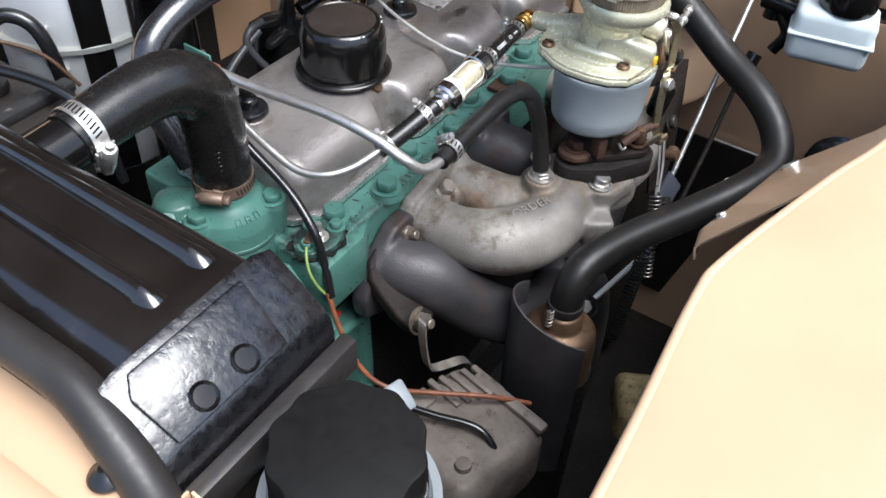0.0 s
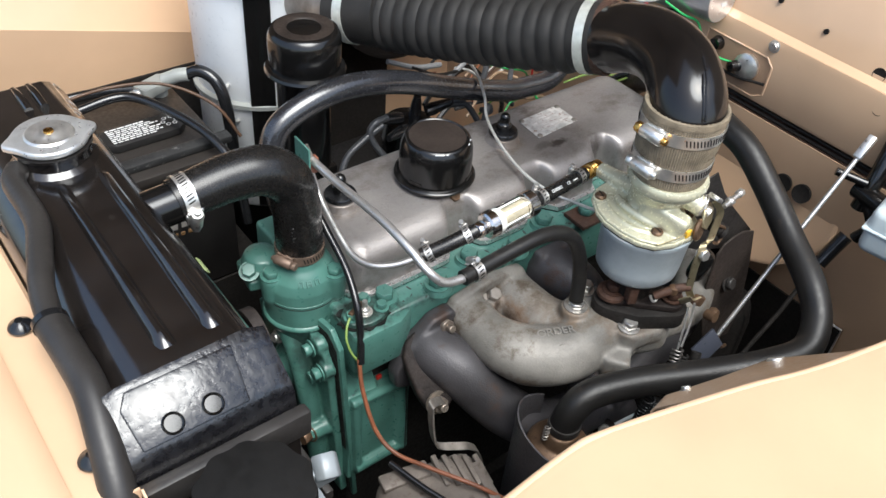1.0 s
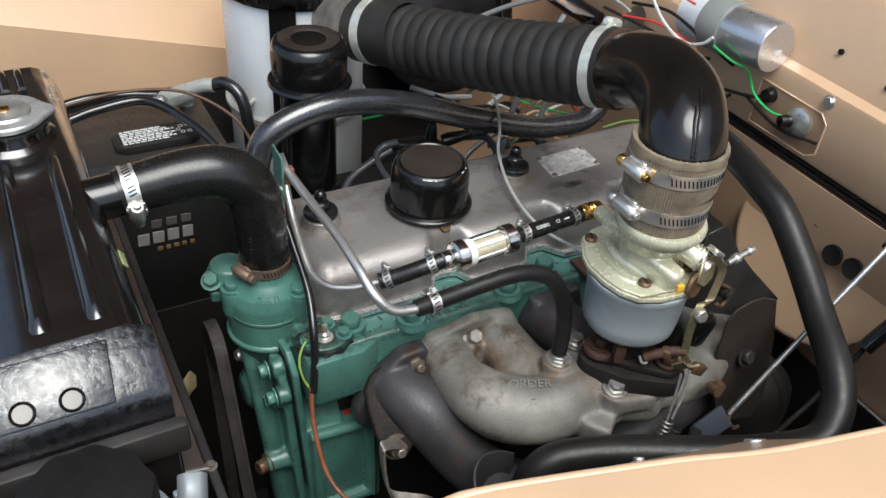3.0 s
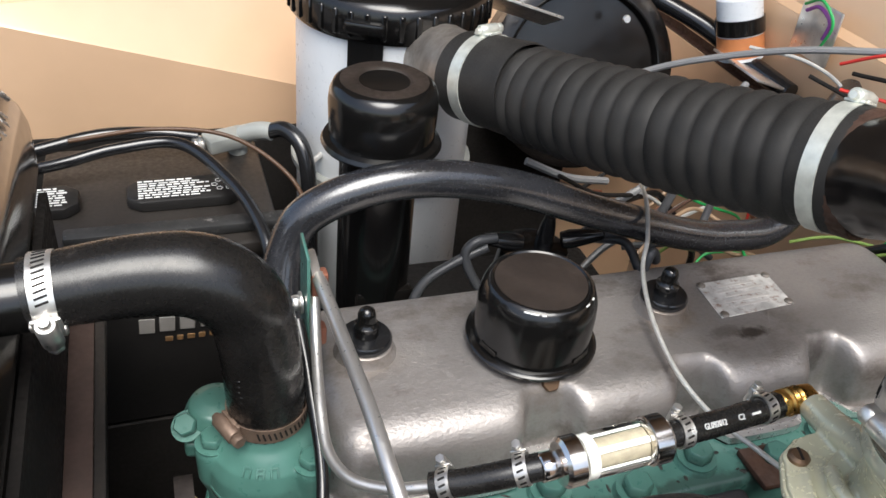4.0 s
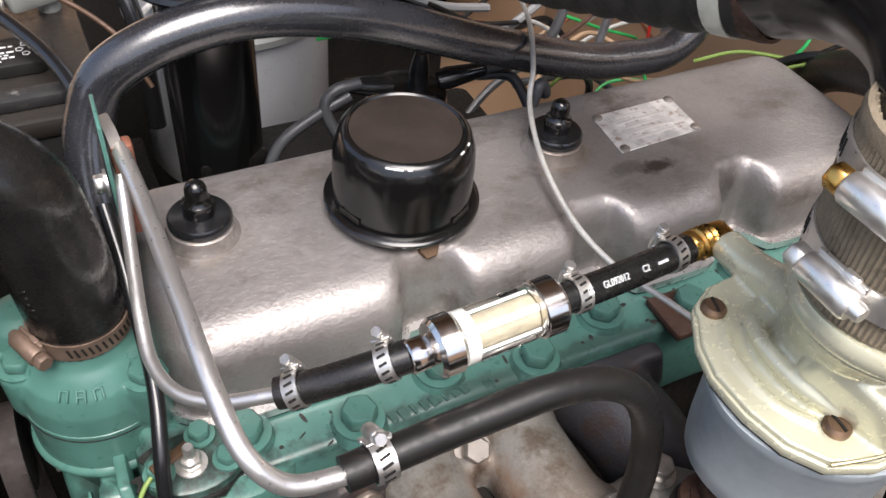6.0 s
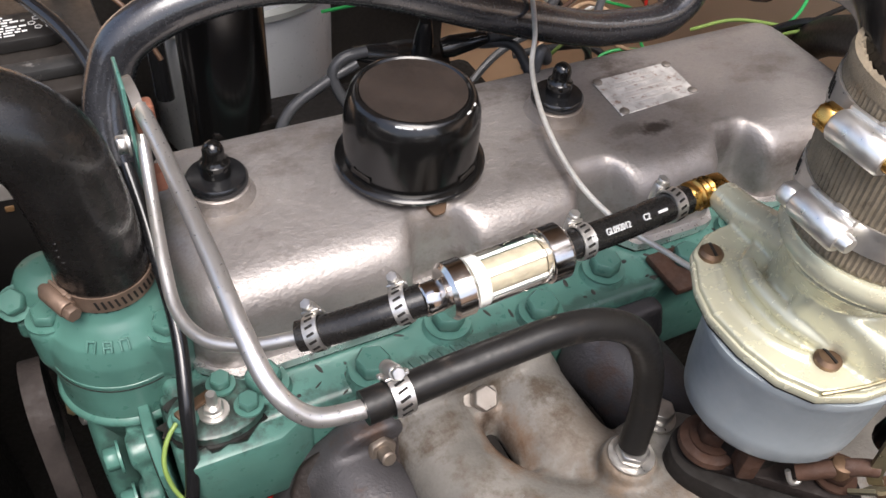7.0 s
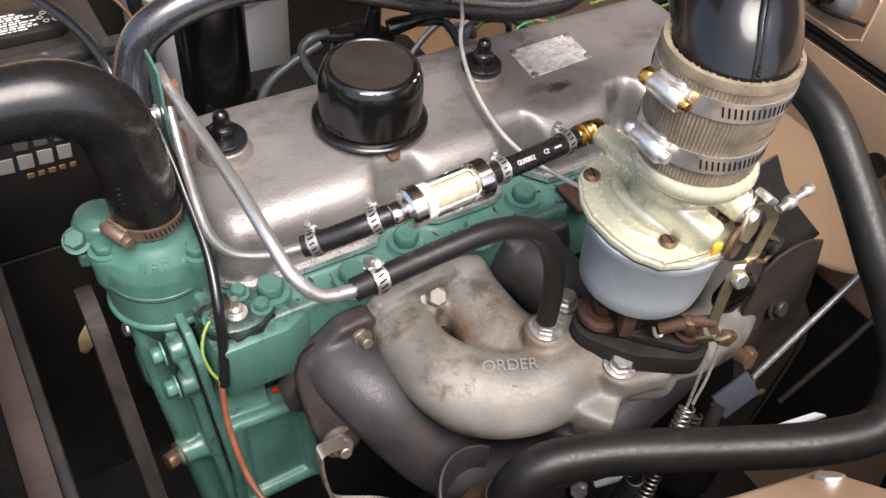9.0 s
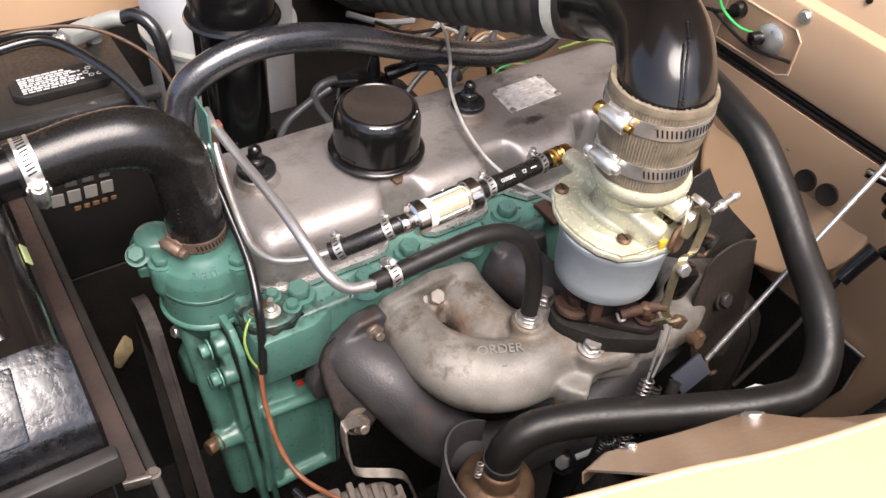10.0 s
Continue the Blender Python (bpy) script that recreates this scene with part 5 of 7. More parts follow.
# the slanting flange that carries both stud nuts
fa = (Vector((0.0435, -0.1395, 0.8185)) - Vector((0.004, -0.186, 0.762))).normalized()
fn = Vector((-0.25, -0.75, 0.62))
fn = (fn - fa * fn.dot(fa)).normalized()
fb = fn.cross(fa)
FL = Matrix(((fa.x, fb.x, fn.x, 0.0238), (fa.y, fb.y, fn.y, -0.1628), (fa.z, fb.z, fn.z, 0.7903), (0, 0, 0, 1)))
exh = thing("exhaust_manifold", (0.05, -0.17, 0.68), "heat-darkened cast iron exhaust manifold", "manifold")
casting("casting", joined(
    tube([(0.024, -0.125, 0.790), (0.028, -0.145, 0.792), (0.039, -0.172, 0.786), (0.054, -0.197, 0.763), (0.075, -0.221, 0.736), (0.102, -0.240, 0.714), (0.135, -0.25, 0.702), (0.20, -0.25, 0.690)], lambda s, w: 0.0300 - 0.002 * s / w, 28, 10),
    moved(prism([(-0.016, 0.752), (0.008, 0.740), (0.050, 0.770), (0.070, 0.815), (0.055, 0.836), (0.030, 0.834), (-0.006, 0.806), (-0.020, 0.775)], 0.1225, 0.141, 0.003), YZ),
    tube([(0.205, -0.125, 0.810), (0.208, -0.145, 0.818), (0.214, -0.172, 0.812), (0.222, -0.190, 0.785), (0.225, -0.20, 0.74), (0.20, -0.23, 0.70)], 0.031, 26, 8),
    moved(prism([(0.176, 0.785), (0.245, 0.785), (0.255, 0.815), (0.245, 0.848), (0.185, 0.848), (0.176, 0.815)], 0.1225, 0.136, 0.003), YZ),
    tube([(0.20, -0.25, 0.70), (0.30, -0.235, 0.715), (0.40, -0.21, 0.74), (0.45, -0.14, 0.78), (0.455, -0.115, 0.79)], 0.031, 24, 8),
    tube([(0.20, -0.25, 0.70), (0.23, -0.265, 0.66), (0.24, -0.27, 0.55), (0.25, -0.26, 0.36)], 0.028, 20, 6),
), IRON, exh, "heat-darkened iron pipes")
part("flange", moved(prism([(-0.053, 0.0), (-0.050, 0.010), (-0.036, 0.022), (-0.012, 0.036), (0.004, 0.043), (0.020, 0.042), (0.036, 0.030), (0.048, 0.018), (0.056, 0.006), (0.055, -0.006), (0.046, -0.016), (0.030, -0.026), (0.0, -0.030), (-0.030, -0.020), (-0.048, -0.012)], -0.016, 0.002, 0.0035, 3), FL), BROWNIRON, exh, "rust-browned manifold flange", angle=60)
stud(exh, (0.0435, -0.1395, 0.8185), (0.05, -0.9, 0.35), 0.0092, 0.008, mat("brown_nut_steel", (0.24, 0.20, 0.165), 0.45, 0.7, var=0.3, scale=70, bump=0.2), 0.008, "browned steel stud nut")
stud(exh, (0.004, -0.186, 0.762), (-0.05, -0.9, 0.35), 0.0098, 0.009, mat("brown_washer_steel", (0.27, 0.23, 0.19), 0.45, 0.7, var=0.3, scale=70, bump=0.2), 0.007, "browned steel stud nut with thick washer")

# ---- carburettor ----
carb = thing("carburettor", (0.205, -0.240, 0.845), "carburettor with yellow chromate lid and blue-grey float bowl", "carburettor")
CX, CY = 0.2070, -0.2370
part("insulator", prism(hull([(0.1915, -0.236, 0.014), (0.237, -0.279, 0.014), (0.216, -0.250, 0.022)]), 0.8620, 0.8700, 0.002), BROWNIRON, carb, "rust-browned mounting flange")
part("flange_gasket", prism(hull([(0.191, -0.237, 0.019), (0.238, -0.280, 0.018), (0.214, -0.253, 0.028)]), 0.8425, 0.8618, 0.001), DARK, carb, "black gasket")
part("throttle_body", lathe([(0, 0.852), (0.027, 0.852), (0.027, 0.862), (0.022, 0.866), (0.022, 0.905), (0, 0.905)], 28, Matrix.Translation((0.213, -0.240, 0))), DARK, carb)
part("web", moved(block(0.010, 0.030, 0.022, 0.002), Matrix.Translation((0.199, -0.250, 0.883)) @ Matrix.Rotation(radians(-30), 4, "Z")), RUST, carb)
part("lobe", lathe([(0, 0.868), (0.0165, 0.868), (0.0160, 0.8715), (0.013, 0.8730), (0, 0.8730)], 28, Matrix.Translation((0.1915, -0.236, 0))), RUST, carb, "rusty bolt lobe")
bolt(carb, (0.1915, -0.236, 0.8730), (0, 0, 1), 0.0085, 0.009, RUST, "rusty flange nut")
bolt(carb, (0.237, -0.280, 0.8725), (0, 0, 1), 0.0085, 0.009, RUST, "rusty flange nut")
part("float_bowl", lathe([(0, 0.899), (0.029, 0.899), (0.0355, 0.9015), (0.0390, 0.907), (0.0402, 0.918), (0.0418, 0.953), (0.0435, 0.9560), (0.0435, 0.9605), (0, 0.9605)], 48, Matrix.Translation((CX + 0.0045, CY - 0.0040, 0)) @ Matrix.Rotation(radians(-38), 4, "Z") @ Matrix.Diagonal((1.09, 1, 1, 1))), BOWL, carb, "blue-grey cast float bowl", angle=50)
lid = [(0.199, -0.178), (0.184, -0.186), (0.171, -0.206), (0.166, -0.222), (0.1665, -0.243), (0.171, -0.262), (0.181, -0.276), (0.200, -0.284), (0.226, -0.286), (0.246, -0.276), (0.257, -0.255), (0.258, -0.222), (0.246, -0.192), (0.224, -0.176)]


def grown(g):
    return [(0.211 + (x - 0.211) * g, -0.233 + (y + 0.233) * g) for x, y in lid]


part("lid", prism(grown(1.0), 0.9625, 0.9675, 0.0012, 2), CHROMATE, carb, "yellow chromate lid flange")
part("lid_gasket", prism(grown(0.97), 0.9607, 0.9624, 0), DARK, carb)


def loft(rings):
    bm = bmesh.new()
    rows = [[bm.verts.new(p) for p in r] for r in rings]
    k = len(rows[0])
    for a, b in zip(rows, rows[1:]):
        for i in range(k):
            bm.faces.new((a[i], a[(i + 1) % k], b[(i + 1) % k], b[i]))
    bm.faces.new(rows[0][::-1])
    bm.faces.new(rows[-1])
    return bm


def rounded(cx, cy, a, b, z, power=3.0, k=32, tilt=0.0):
    out = []
    for i in range(k):
        t = 2 * math.pi * i / k
        c, s = math.cos(t), math.sin(t)
        x, y = a * abs(c) ** (2 / power) * (1 if c > 0 else -1), b * abs(s) ** (2 / power) * (1 if s > 0 else -1)
        out.append((cx + x, cy + y, z + tilt * y))
    return out


casting("upper_casting", joined(
    prism(grown(0.97), 0.9660, 0.9705, 0),
    prism([(x + 0.006, y) for x, y in grown(0.66)], 0.9690, 0.9755, 0),
    loft([rounded(0.219, -0.235, 0.026, 0.027, 0.970, 2.2), rounded(0.218, -0.237, 0.025, 0.026, 0.988, 2.2), rounded(0.215, -0.242, 0.028, 0.029, 1.004, 2.0), rounded(0.2125, -0.246, 0.0335, 0.0335, 1.012, 2.0), rounded(0.2125, -0.246, 0.0335, 0.0335, 1.044, 2.0)]),
    tube([(0.2240, -0.160, 0.970), (0.2225, -0.180, 0.973), (0.221, -0.200, 0.979), (0.216, -0.224, 0.988)], lambda s, w: 0.0085 + 0.003 * s / w, 20),
    moved(block(0.019, 0.050, 0.024, 0.006, 3), Matrix.Translation((0.2065, -0.2595, 0.9835)) @ Matrix.Rotation(radians(22), 4, "Z") @ Matrix.Rotation(radians(14), 4, "X")),
    tube([(0.224, -0.242, 1.000), (0.235, -0.262, 0.995), (0.242, -0.274, 0.990)], 0.0105, 18),
    tube([(0.189, -0.193, 0.968), (0.189, -0.193, 0.9705)], 0.0080, 16, smooth=False),
    tube([(0.195, -0.264, 0.966), (0.195, -0.264, 0.9705)], 0.0080, 16, smooth=False),
    tube([(0.197, -0.207, 0.976), (0.190, -0.224, 0.9785), (0.191, -0.244, 0.977), (0.199, -0.260, 0.974)], 0.0040, 10),
    tube([(0.189, -0.200, 0.9690), (0.1795, -0.219, 0.9695), (0.180, -0.244, 0.9695), (0.189, -0.260, 0.9700)], 0.0032, 10),
), CHROMATE, carb, "yellow chromate upper casting", 0.0011, 2)
part("neck_ring", lathe([(0.030, 1.018), (0.0375, 1.018), (0.0390, 1.021), (0.0390, 1.025), (0.0375, 1.028), (0.030, 1.028)], 40, Matrix.Translation((0.2120, -0.2465, 0))), CHROMATE, carb)
part("choke_screw", joined(lathe([(0, 0), (0.0085, 0), (0.0085, 0.004), (0.0065, 0.005), (0.0065, 0.012), (0, 0.012)], 18), hexprofile(0.0095, 0.006)), STEEL, carb, "plated end screw", along((0.242, -0.271, 0.988), (0.45, -0.82, -0.35)))
for x, y in ((0.195, -0.264), (0.189, -0.193), (0.2435, -0.262), (0.240, -0.200)):
    part("lid_screw", lathe([(0, 0), (0.0058, 0), (0.0060, 0.0025), (0.0045, 0.0042), (0, 0.0046)], 18), DULLBRASS, carb, "brown slotted lid screw", Matrix.Translation((x, y, 0.9702)))
    part("slot", block(0.0085, 0.0012, 0.0008), DARK, carb, "", Matrix.Translation((x, y, 0.9748)) @ Matrix.Rotation(x * 40, 4, "Z"))
part("wire_clip", tube([(0.181, -0.276, 0.970), (0.198, -0.281, 0.972), (0.212, -0.283, 0.973), (0.218, -0.282, 0.973)], 0.0009, 8), GOLDPLATE, carb, "yellow plated wire clip")

link = thing("throttle_linkage", (0.24, -0.300, 0.90), "yellow zinc throttle levers with springs and a black shield plate", "linkage")
part("choke_lever", strip([(0.250, -0.282, 0.999), (0.262, -0.284, 0.982), (0.259, -0.286, 0.962), (0.254, -0.288, 0.949), (0.242, -0.290, 0.948), (0.238, -0.291, 0.932), (0.238, -0.292, 0.910), (0.240, -0.293, 0.893), (0.247, -0.294, 0.882)], (0.8, -0.55, 0.25), 0.0072, 0.0022), GOLDPLATE, link, "yellow zinc cranked lever")
part("lever_plate", strip([(0.230, -0.296, 0.890), (0.240, -0.296, 0.880), (0.252, -0.297, 0.878)], (0.3, -0.6, 0.7), 0.014, 0.002), GOLDPLATE, link)
part("top_pad", moved(block(0.014, 0.012, 0.005, 0.0015), Matrix.Translation((0.2520, -0.280, 1.0005)) @ Matrix.Rotation(radians(38), 4, "Y")), STEEL, link, "bright pad on the lever")
part("spindle_coil", helix((0.239, -0.262, 0.997), (0.246, -0.277, 0.992), 0.0078, 0.0010, 5), STEEL, link, "bright coil spring")
part("quadrant", moved(prism([(-0.014, -0.006), (-0.004, -0.013), (0.010, -0.010), (0.016, 0.002), (0.008, 0.012), (-0.008, 0.010)], -0.0015, 0.0015, 0.0006, 1), along((0.246, -0.281, 0.981), (0.3, -0.9, 0.3))), GOLDPLATE, link)
part("cam_disc", lathe([(0, 0), (0.011, 0), (0.012, 0.002), (0.010, 0.004), (0, 0.004)], 24), DULLBRASS, link, "", along((0.232, -0.283, 0.972), (0.3, -1, 0.2)))
part("coil_housing", lathe([(0, 0), (0.007, 0), (0.008, 0.003), (0.0065, 0.006), (0.008, 0.009), (0.0065, 0.012), (0.008, 0.015), (0, 0.016)], 18), DARK, link, "", along((0.272, -0.276, 0.955), (0.5, -0.6, -0.4)))
part("link_clip", tube([(0.268, -0.285, 0.962), (0.278, -0.287, 0.955), (0.282, -0.286, 0.944), (0.275, -0.287, 0.936), (0.266, -0.288, 0.942)], 0.0018, 8), DULLBRASS, link)
part("yellow_tag", block(0.007, 0.003, 0.008, 0.0006), mat("bright_yellow_tag", (0.75, 0.45, 0.04), 0.4, bump=0), link, "small bright yellow tag", Matrix.Translation((0.2175, -0.2835, 0.973)))
part("adjuster_screw", joined(lathe([(0, 0), (0.0028, 0), (0.0028, 0.030), (0, 0.030)], 10), moved(hexprofile(0.0050, 0.006), Matrix.Translation((0, 0, 0.008))), moved(hexprofile(0.0045, 0.007), Matrix.Translation((0, 0, 0.025)))), STEEL, link, "", along((0.268, -0.283, 0.985), (1, 0.1, 0.12)))
part("pivot_nut", joined(lathe([(0, 0), (0.0075, 0), (0.0075, 0.002), (0, 0.002)], 18), moved(hexprofile(0.0062, 0.006), Matrix.Translation((0, 0, 0.002)))), STEEL, link, "", along((0.243, -0.290, 0.940), (-0.2, -1, 0.3)))
part("dashpot", lathe([(0, 0), (0.008, 0), (0.0095, 0.004), (0.010, 0.030), (0.008, 0.034), (0.003, 0.035), (0, 0.035)], 20), SATIN, link, "dark dashpot cylinder", along((0.256, -0.284, 0.897), (0.1, -0.15, 1)))
part("ball_joint", lathe([(0, -0.006), (0.005, -0.004), (0.0060, 0), (0.005, 0.004), (0, 0.006)], 16), DULLBRASS, link, "", Matrix.Translation((0.226, -0.284, 0.893)))
part("cross_rod", tube([(0.211, -0.274, 0.884), (0.222, -0.282, 0.892), (0.232, -0.288, 0.896), (0.240, -0.293, 0.897)], 0.0046, 10), RUST, link, "browned cross rod")
part("hook_clip", tube([(0.206, -0.272, 0.886), (0.2075, -0.276, 0.880), (0.212, -0.277, 0.880), (0.214, -0.274, 0.886)], 0.0014, 8), STEEL, link)
part("lower_bracket", moved(block(0.018, 0.008, 0.012, 0.002), Matrix.Translation((0.262, -0.296, 0.868)) @ Matrix.Rotation(radians(35), 4, "Y")), DULLBRASS, link)
part("lower_pivot", lathe([(0, 0), (0.005, 0), (0.006, 0.004), (0.004, 0.009), (0, 0.010)], 14), DULLBRASS, link, "", along((0.292, -0.300, 0.838), (0, -1, 0.3)))
for dx in (0.0, 0.010):
    part("pull_wire", tube([(0.229 + dx, -0.305, 0.884), (0.222 + dx, -0.312, 0.860), (0.216 + dx * 0.6, -0.317, 0.838)], 0.0012, 6, 4), STEEL, link)
part("return_spring", helix((0.217, -0.317, 0.838), (0.180, -0.338, 0.765), 0.0054, 0.0010, 21), mat("dulled_spring_wire", (0.16, 0.15, 0.14), 0.35, 0.8), link, "dulled coil return spring")
part("dark_spring", helix((0.228, -0.320, 0.824), (0.206, -0.334, 0.780), 0.0050, 0.0011, 14), DARK, link)
solo("coil_spring", helix((0.160, -0.335, 0.815), (0.156, -0.328, 0.690), 0.0062, 0.0011, 26), mat("black_spring_wire", (0.02, 0.02, 0.02), 0.35, 0.6), "long black coil spring beside the wing", "spring")
shield = thing("heat_shield", (0.34, -0.265, 0.82), "black sheet steel heat shield behind the carburettor", "shield")
part("sheet", moved(prism([(0.377, 0.896), (0.356, 0.906), (0.339, 0.907), (0.322, 0.902), (0.313, 0.890), (0.316, 0.839), (0.335, 0.778), (0.36, 0.72), (0.42, 0.70), (0.425, 0.743), (0.40, 0.834)], 0.271, 0.2735, 0.0008, 1), YZ), mat("sooty_brown_sheet", (0.030, 0.0225, 0.0185), 0.7, 0.1, var=0.3, scale=25, bump=0.15, spec=0.3, stain=(0.05, 0.032, 0.024), amount=0.4), shield)
part("upper_sheet", moved(prism([(0.268, 0.996), (0.290, 1.000), (0.318, 0.962), (0.351, 0.927), (0.410, 0.870), (0.376, 0.857), (0.301, 0.890), (0.268, 0.91)], 0.2525, 0.254, 0.0005, 1), YZ), SHEETBLACK, shield)
bolt(shield, (0.359, -0.275, 0.826), (0.1, -1, 0.4), 0.008, 0.006, SHEETBLACK)

part("pivot", lathe([(0, 0), (0.006, 0), (0.006, 0.012), (0, 0.012)], 14), DULLBRASS, shield, "", along((0.284, -0.300, 0.838), (0, -1, 0.3)))
part("grey_tab", moved(block(0.036, 0.004, 0.026, 0.001), Matrix.Translation((0.300, -0.308, 0.782)) @ Matrix.Rotation(radians(-25), 4, "Y") @ Matrix.Rotation(radians(-30), 4, "X")), SLATE, shield, "slate-grey steel tab")
part("cable_sleeve", tube([(0.266, -0.315, 0.800), (0.255, -0.322, 0.780), (0.245, -0.328, 0.765)], 0.006, 12), DARK, shield)
rods = thing("throttle_rods", (0.42, -0.30, 0.75), "bright throttle rod and a dark control rod from the bulkhead", "rod")
part("bright_rod", tube([(0.505, -0.300, 0.985), (0.425, -0.300, 0.890), (0.333, -0.300, 0.775)], 0.0028, 10, smooth=False), STEEL, rods)
part("rod_hook", tube([(0.333, -0.300, 0.775), (0.331, -0.304, 0.768), (0.336, -0.308, 0.760), (0.345, -0.308, 0.757)], 0.0024, 8), DULLBRASS, rods)
part("dark_rod", tube([(0.540, -0.300, 0.800), (0.480, -0.300, 0.728), (0.417, -0.300, 0.676)], 0.003, 10, smooth=False), DARK, rods)
part("rubber_end", tube([(0.560, -0.306, 0.828), (0.545, -0.302, 0.806), (0.532, -0.300, 0.790)], 0.0095, 14), RUBBER2, rods)
part("rod_clip", block(0.030, 0.010, 0.008, 0.002), STEEL, rods, "", Matrix.Translation((0.500, -0.300, 0.982)) @ Matrix.Rotation(radians(-48), 4, "Y"))
pedal = thing("pedal_bracket", (0.54, -0.33, 0.9), "black pivot bracket with rods on the bulkhead", "bracket")
part("arm", tube([(0.568, -0.305, 0.985), (0.545, -0.312, 0.955), (0.530, -0.316, 0.925), (0.525, -0.315, 0.895)], 0.010, 12), SATIN, pedal)
part("pivot", lathe([(0, -0.02), (0.012, -0.02), (0.012, 0.02), (0, 0.02)], 18), SATIN, pedal, "", along((0.525, -0.322, 0.915), (0.2, 1, 0)))
part("lower_arm", tube([(0.525, -0.318, 0.910), (0.522, -0.338, 0.885), (0.515, -0.330, 0.862)], 0.007, 12), SATIN, pedal)
part("cross_pin", tube([(0.505, -0.280, 0.935), (0.522, -0.312, 0.930)], 0.005, 10, smooth=False), SATIN, pedal)
bottle = thing("fluid_reservoir", (0.49, -0.40, 0.87), "milky plastic fluid reservoir beside the bulkhead", "reservoir")
part("body", moved(block(0.055, 0.085, 0.060, 0.010, 3), Matrix.Translation((0.505, -0.385, 0.910)) @ Matrix.Rotation(radians(10), 4, "Z")), BLUEWH, bottle)
part("seam", moved(block(0.060, 0.090, 0.004, 0.002), Matrix.Translation((0.505, -0.385, 0.912)) @ Matrix.Rotation(radians(10), 4, "Z")), BLUEWH, bottle)
part("top_cap", lathe([(0, 0), (0.029, 0), (0.030, 0.004), (0.030, 0.030), (0.027, 0.034), (0.020, 0.040), (0, 0.041)], 28), SATIN, bottle, "black screw cap", Matrix.Translation((0.508, -0.39, 0.940)))
boot = solo("corrugated_boot", tube([(0.40, -0.452, 0.735), (0.48, -0.450, 0.712), (0.59, -0.445, 0.700)], lambda s, w: 0.036 + 0.006 * math.sin(s / 0.016 * 2 * math.pi), 20, 40), RUBBER2, "black corrugated rubber boot behind the wing", "boot")

# ---- intake trunking ----
CO = Matrix.Translation((0.2112, -0.2448, 0))


def knit(profile, cords=104):
    """A turned sleeve whose outer face is knitted in upright cords."""
    bm = lathe(profile, cords * 2, CO)
    for v in bm.verts:
        d = Vector((v.co.x - 0.2112, v.co.y + 0.2448, 0))
        if d.length > 0.0352:
            a = round(math.atan2(d.y, d.x) * cords / math.pi)
            v.co += d.normalized() * (0.00030 if a % 2 else -0.00030) + Vector((0, 0, 0.0007 if a % 4 < 2 else -0.0007))
    return bm


def sleeve(z):
    return 0.0362 if z < 1.050 else 0.0362 + 0.0018 * min(1.0, (z - 1.050) / 0.020)


ZS = [1.030 + 0.0034 * k for k in range(21)]
collar = solo("rubber_collar", knit([(0.033, 1.028), (0.0350, 1.028)] + [(sleeve(z) + 0.0002 * (k % 2), z) for k, z in enumerate(ZS)] + [(0.0368, 1.1005), (0.0352, 1.1010), (0.0335, 1.0985)]), COLLAR, "grey-brown knitted rubber collar joining carburettor and intake elbow", "collar", angle=20)
hose_clamp((0.2112, -0.2448, 1.0835), (0.0, 0, 1), 0.0385, 0.0120, "wide bright worm clamp with brass screw on the intake collar", spin=182, screw=0.0150, flip=-1, screws=BRASS)
hose_clamp((0.2112, -0.2448, 1.0460), (0.0, 0, 1), 0.0368, 0.0120, "wide bright worm clamp on the carburettor neck", spin=180, screw=0.0150, flip=-1)
part("lip", lathe([(0.0362, 1.0945), (0.0388, 1.0950), (0.0391, 1.0980), (0.0384, 1.1010), (0.0362, 1.1015)], 60, CO), COLLAR, collar, "turned rubber lip")
trunk = solo("intake_elbow", tube([(0.2125, -0.246, 1.060), (0.2135, -0.245, 1.088), (0.222, -0.233, 1.104), (0.240, -0.205, 1.112), (0.257, -0.165, 1.109), (0.267, -0.125, 1.096), (0.270, -0.098, 1.082), (0.266, -0.068, 1.074)], lambda s, w: 0.0362 - 0.002 * math.sin(math.pi * s / w), 40, 10), GLOSS, "gloss black painted steel intake elbow", "intake elbow", angle=60)
part("seam", tube([(0.1985, -0.2742, 1.1000), (0.2003, -0.2719, 1.1076), (0.2057, -0.2619, 1.1230), (0.2138, -0.2524, 1.1322), (0.2235, -0.2380, 1.1405)], lambda q, w: 0.0011 + 0.0002 * math.sin(q * 700) * math.sin(q * 2300), 8, 24), GLOSS, trunk, "rough welded seam")
part("seam_edge", tube([(0.1965, -0.2728, 1.1010), (0.1982, -0.2700, 1.1090), (0.2035, -0.2600, 1.1245), (0.2115, -0.2505, 1.1335)], 0.0011, 8, 10), GLOSS, trunk)
RA, RB = Vector((0.2712, -0.0865, 1.0775)), Vector((0.145, 0.231, 1.003))


def ribs(s, w):
    if s < 0.028 or s > w - 0.078:
        return 0.0372
    return 0.0372 + 0.0029 * abs(math.sin(math.pi * (s - 0.028) / 0.0168)) ** 0.8


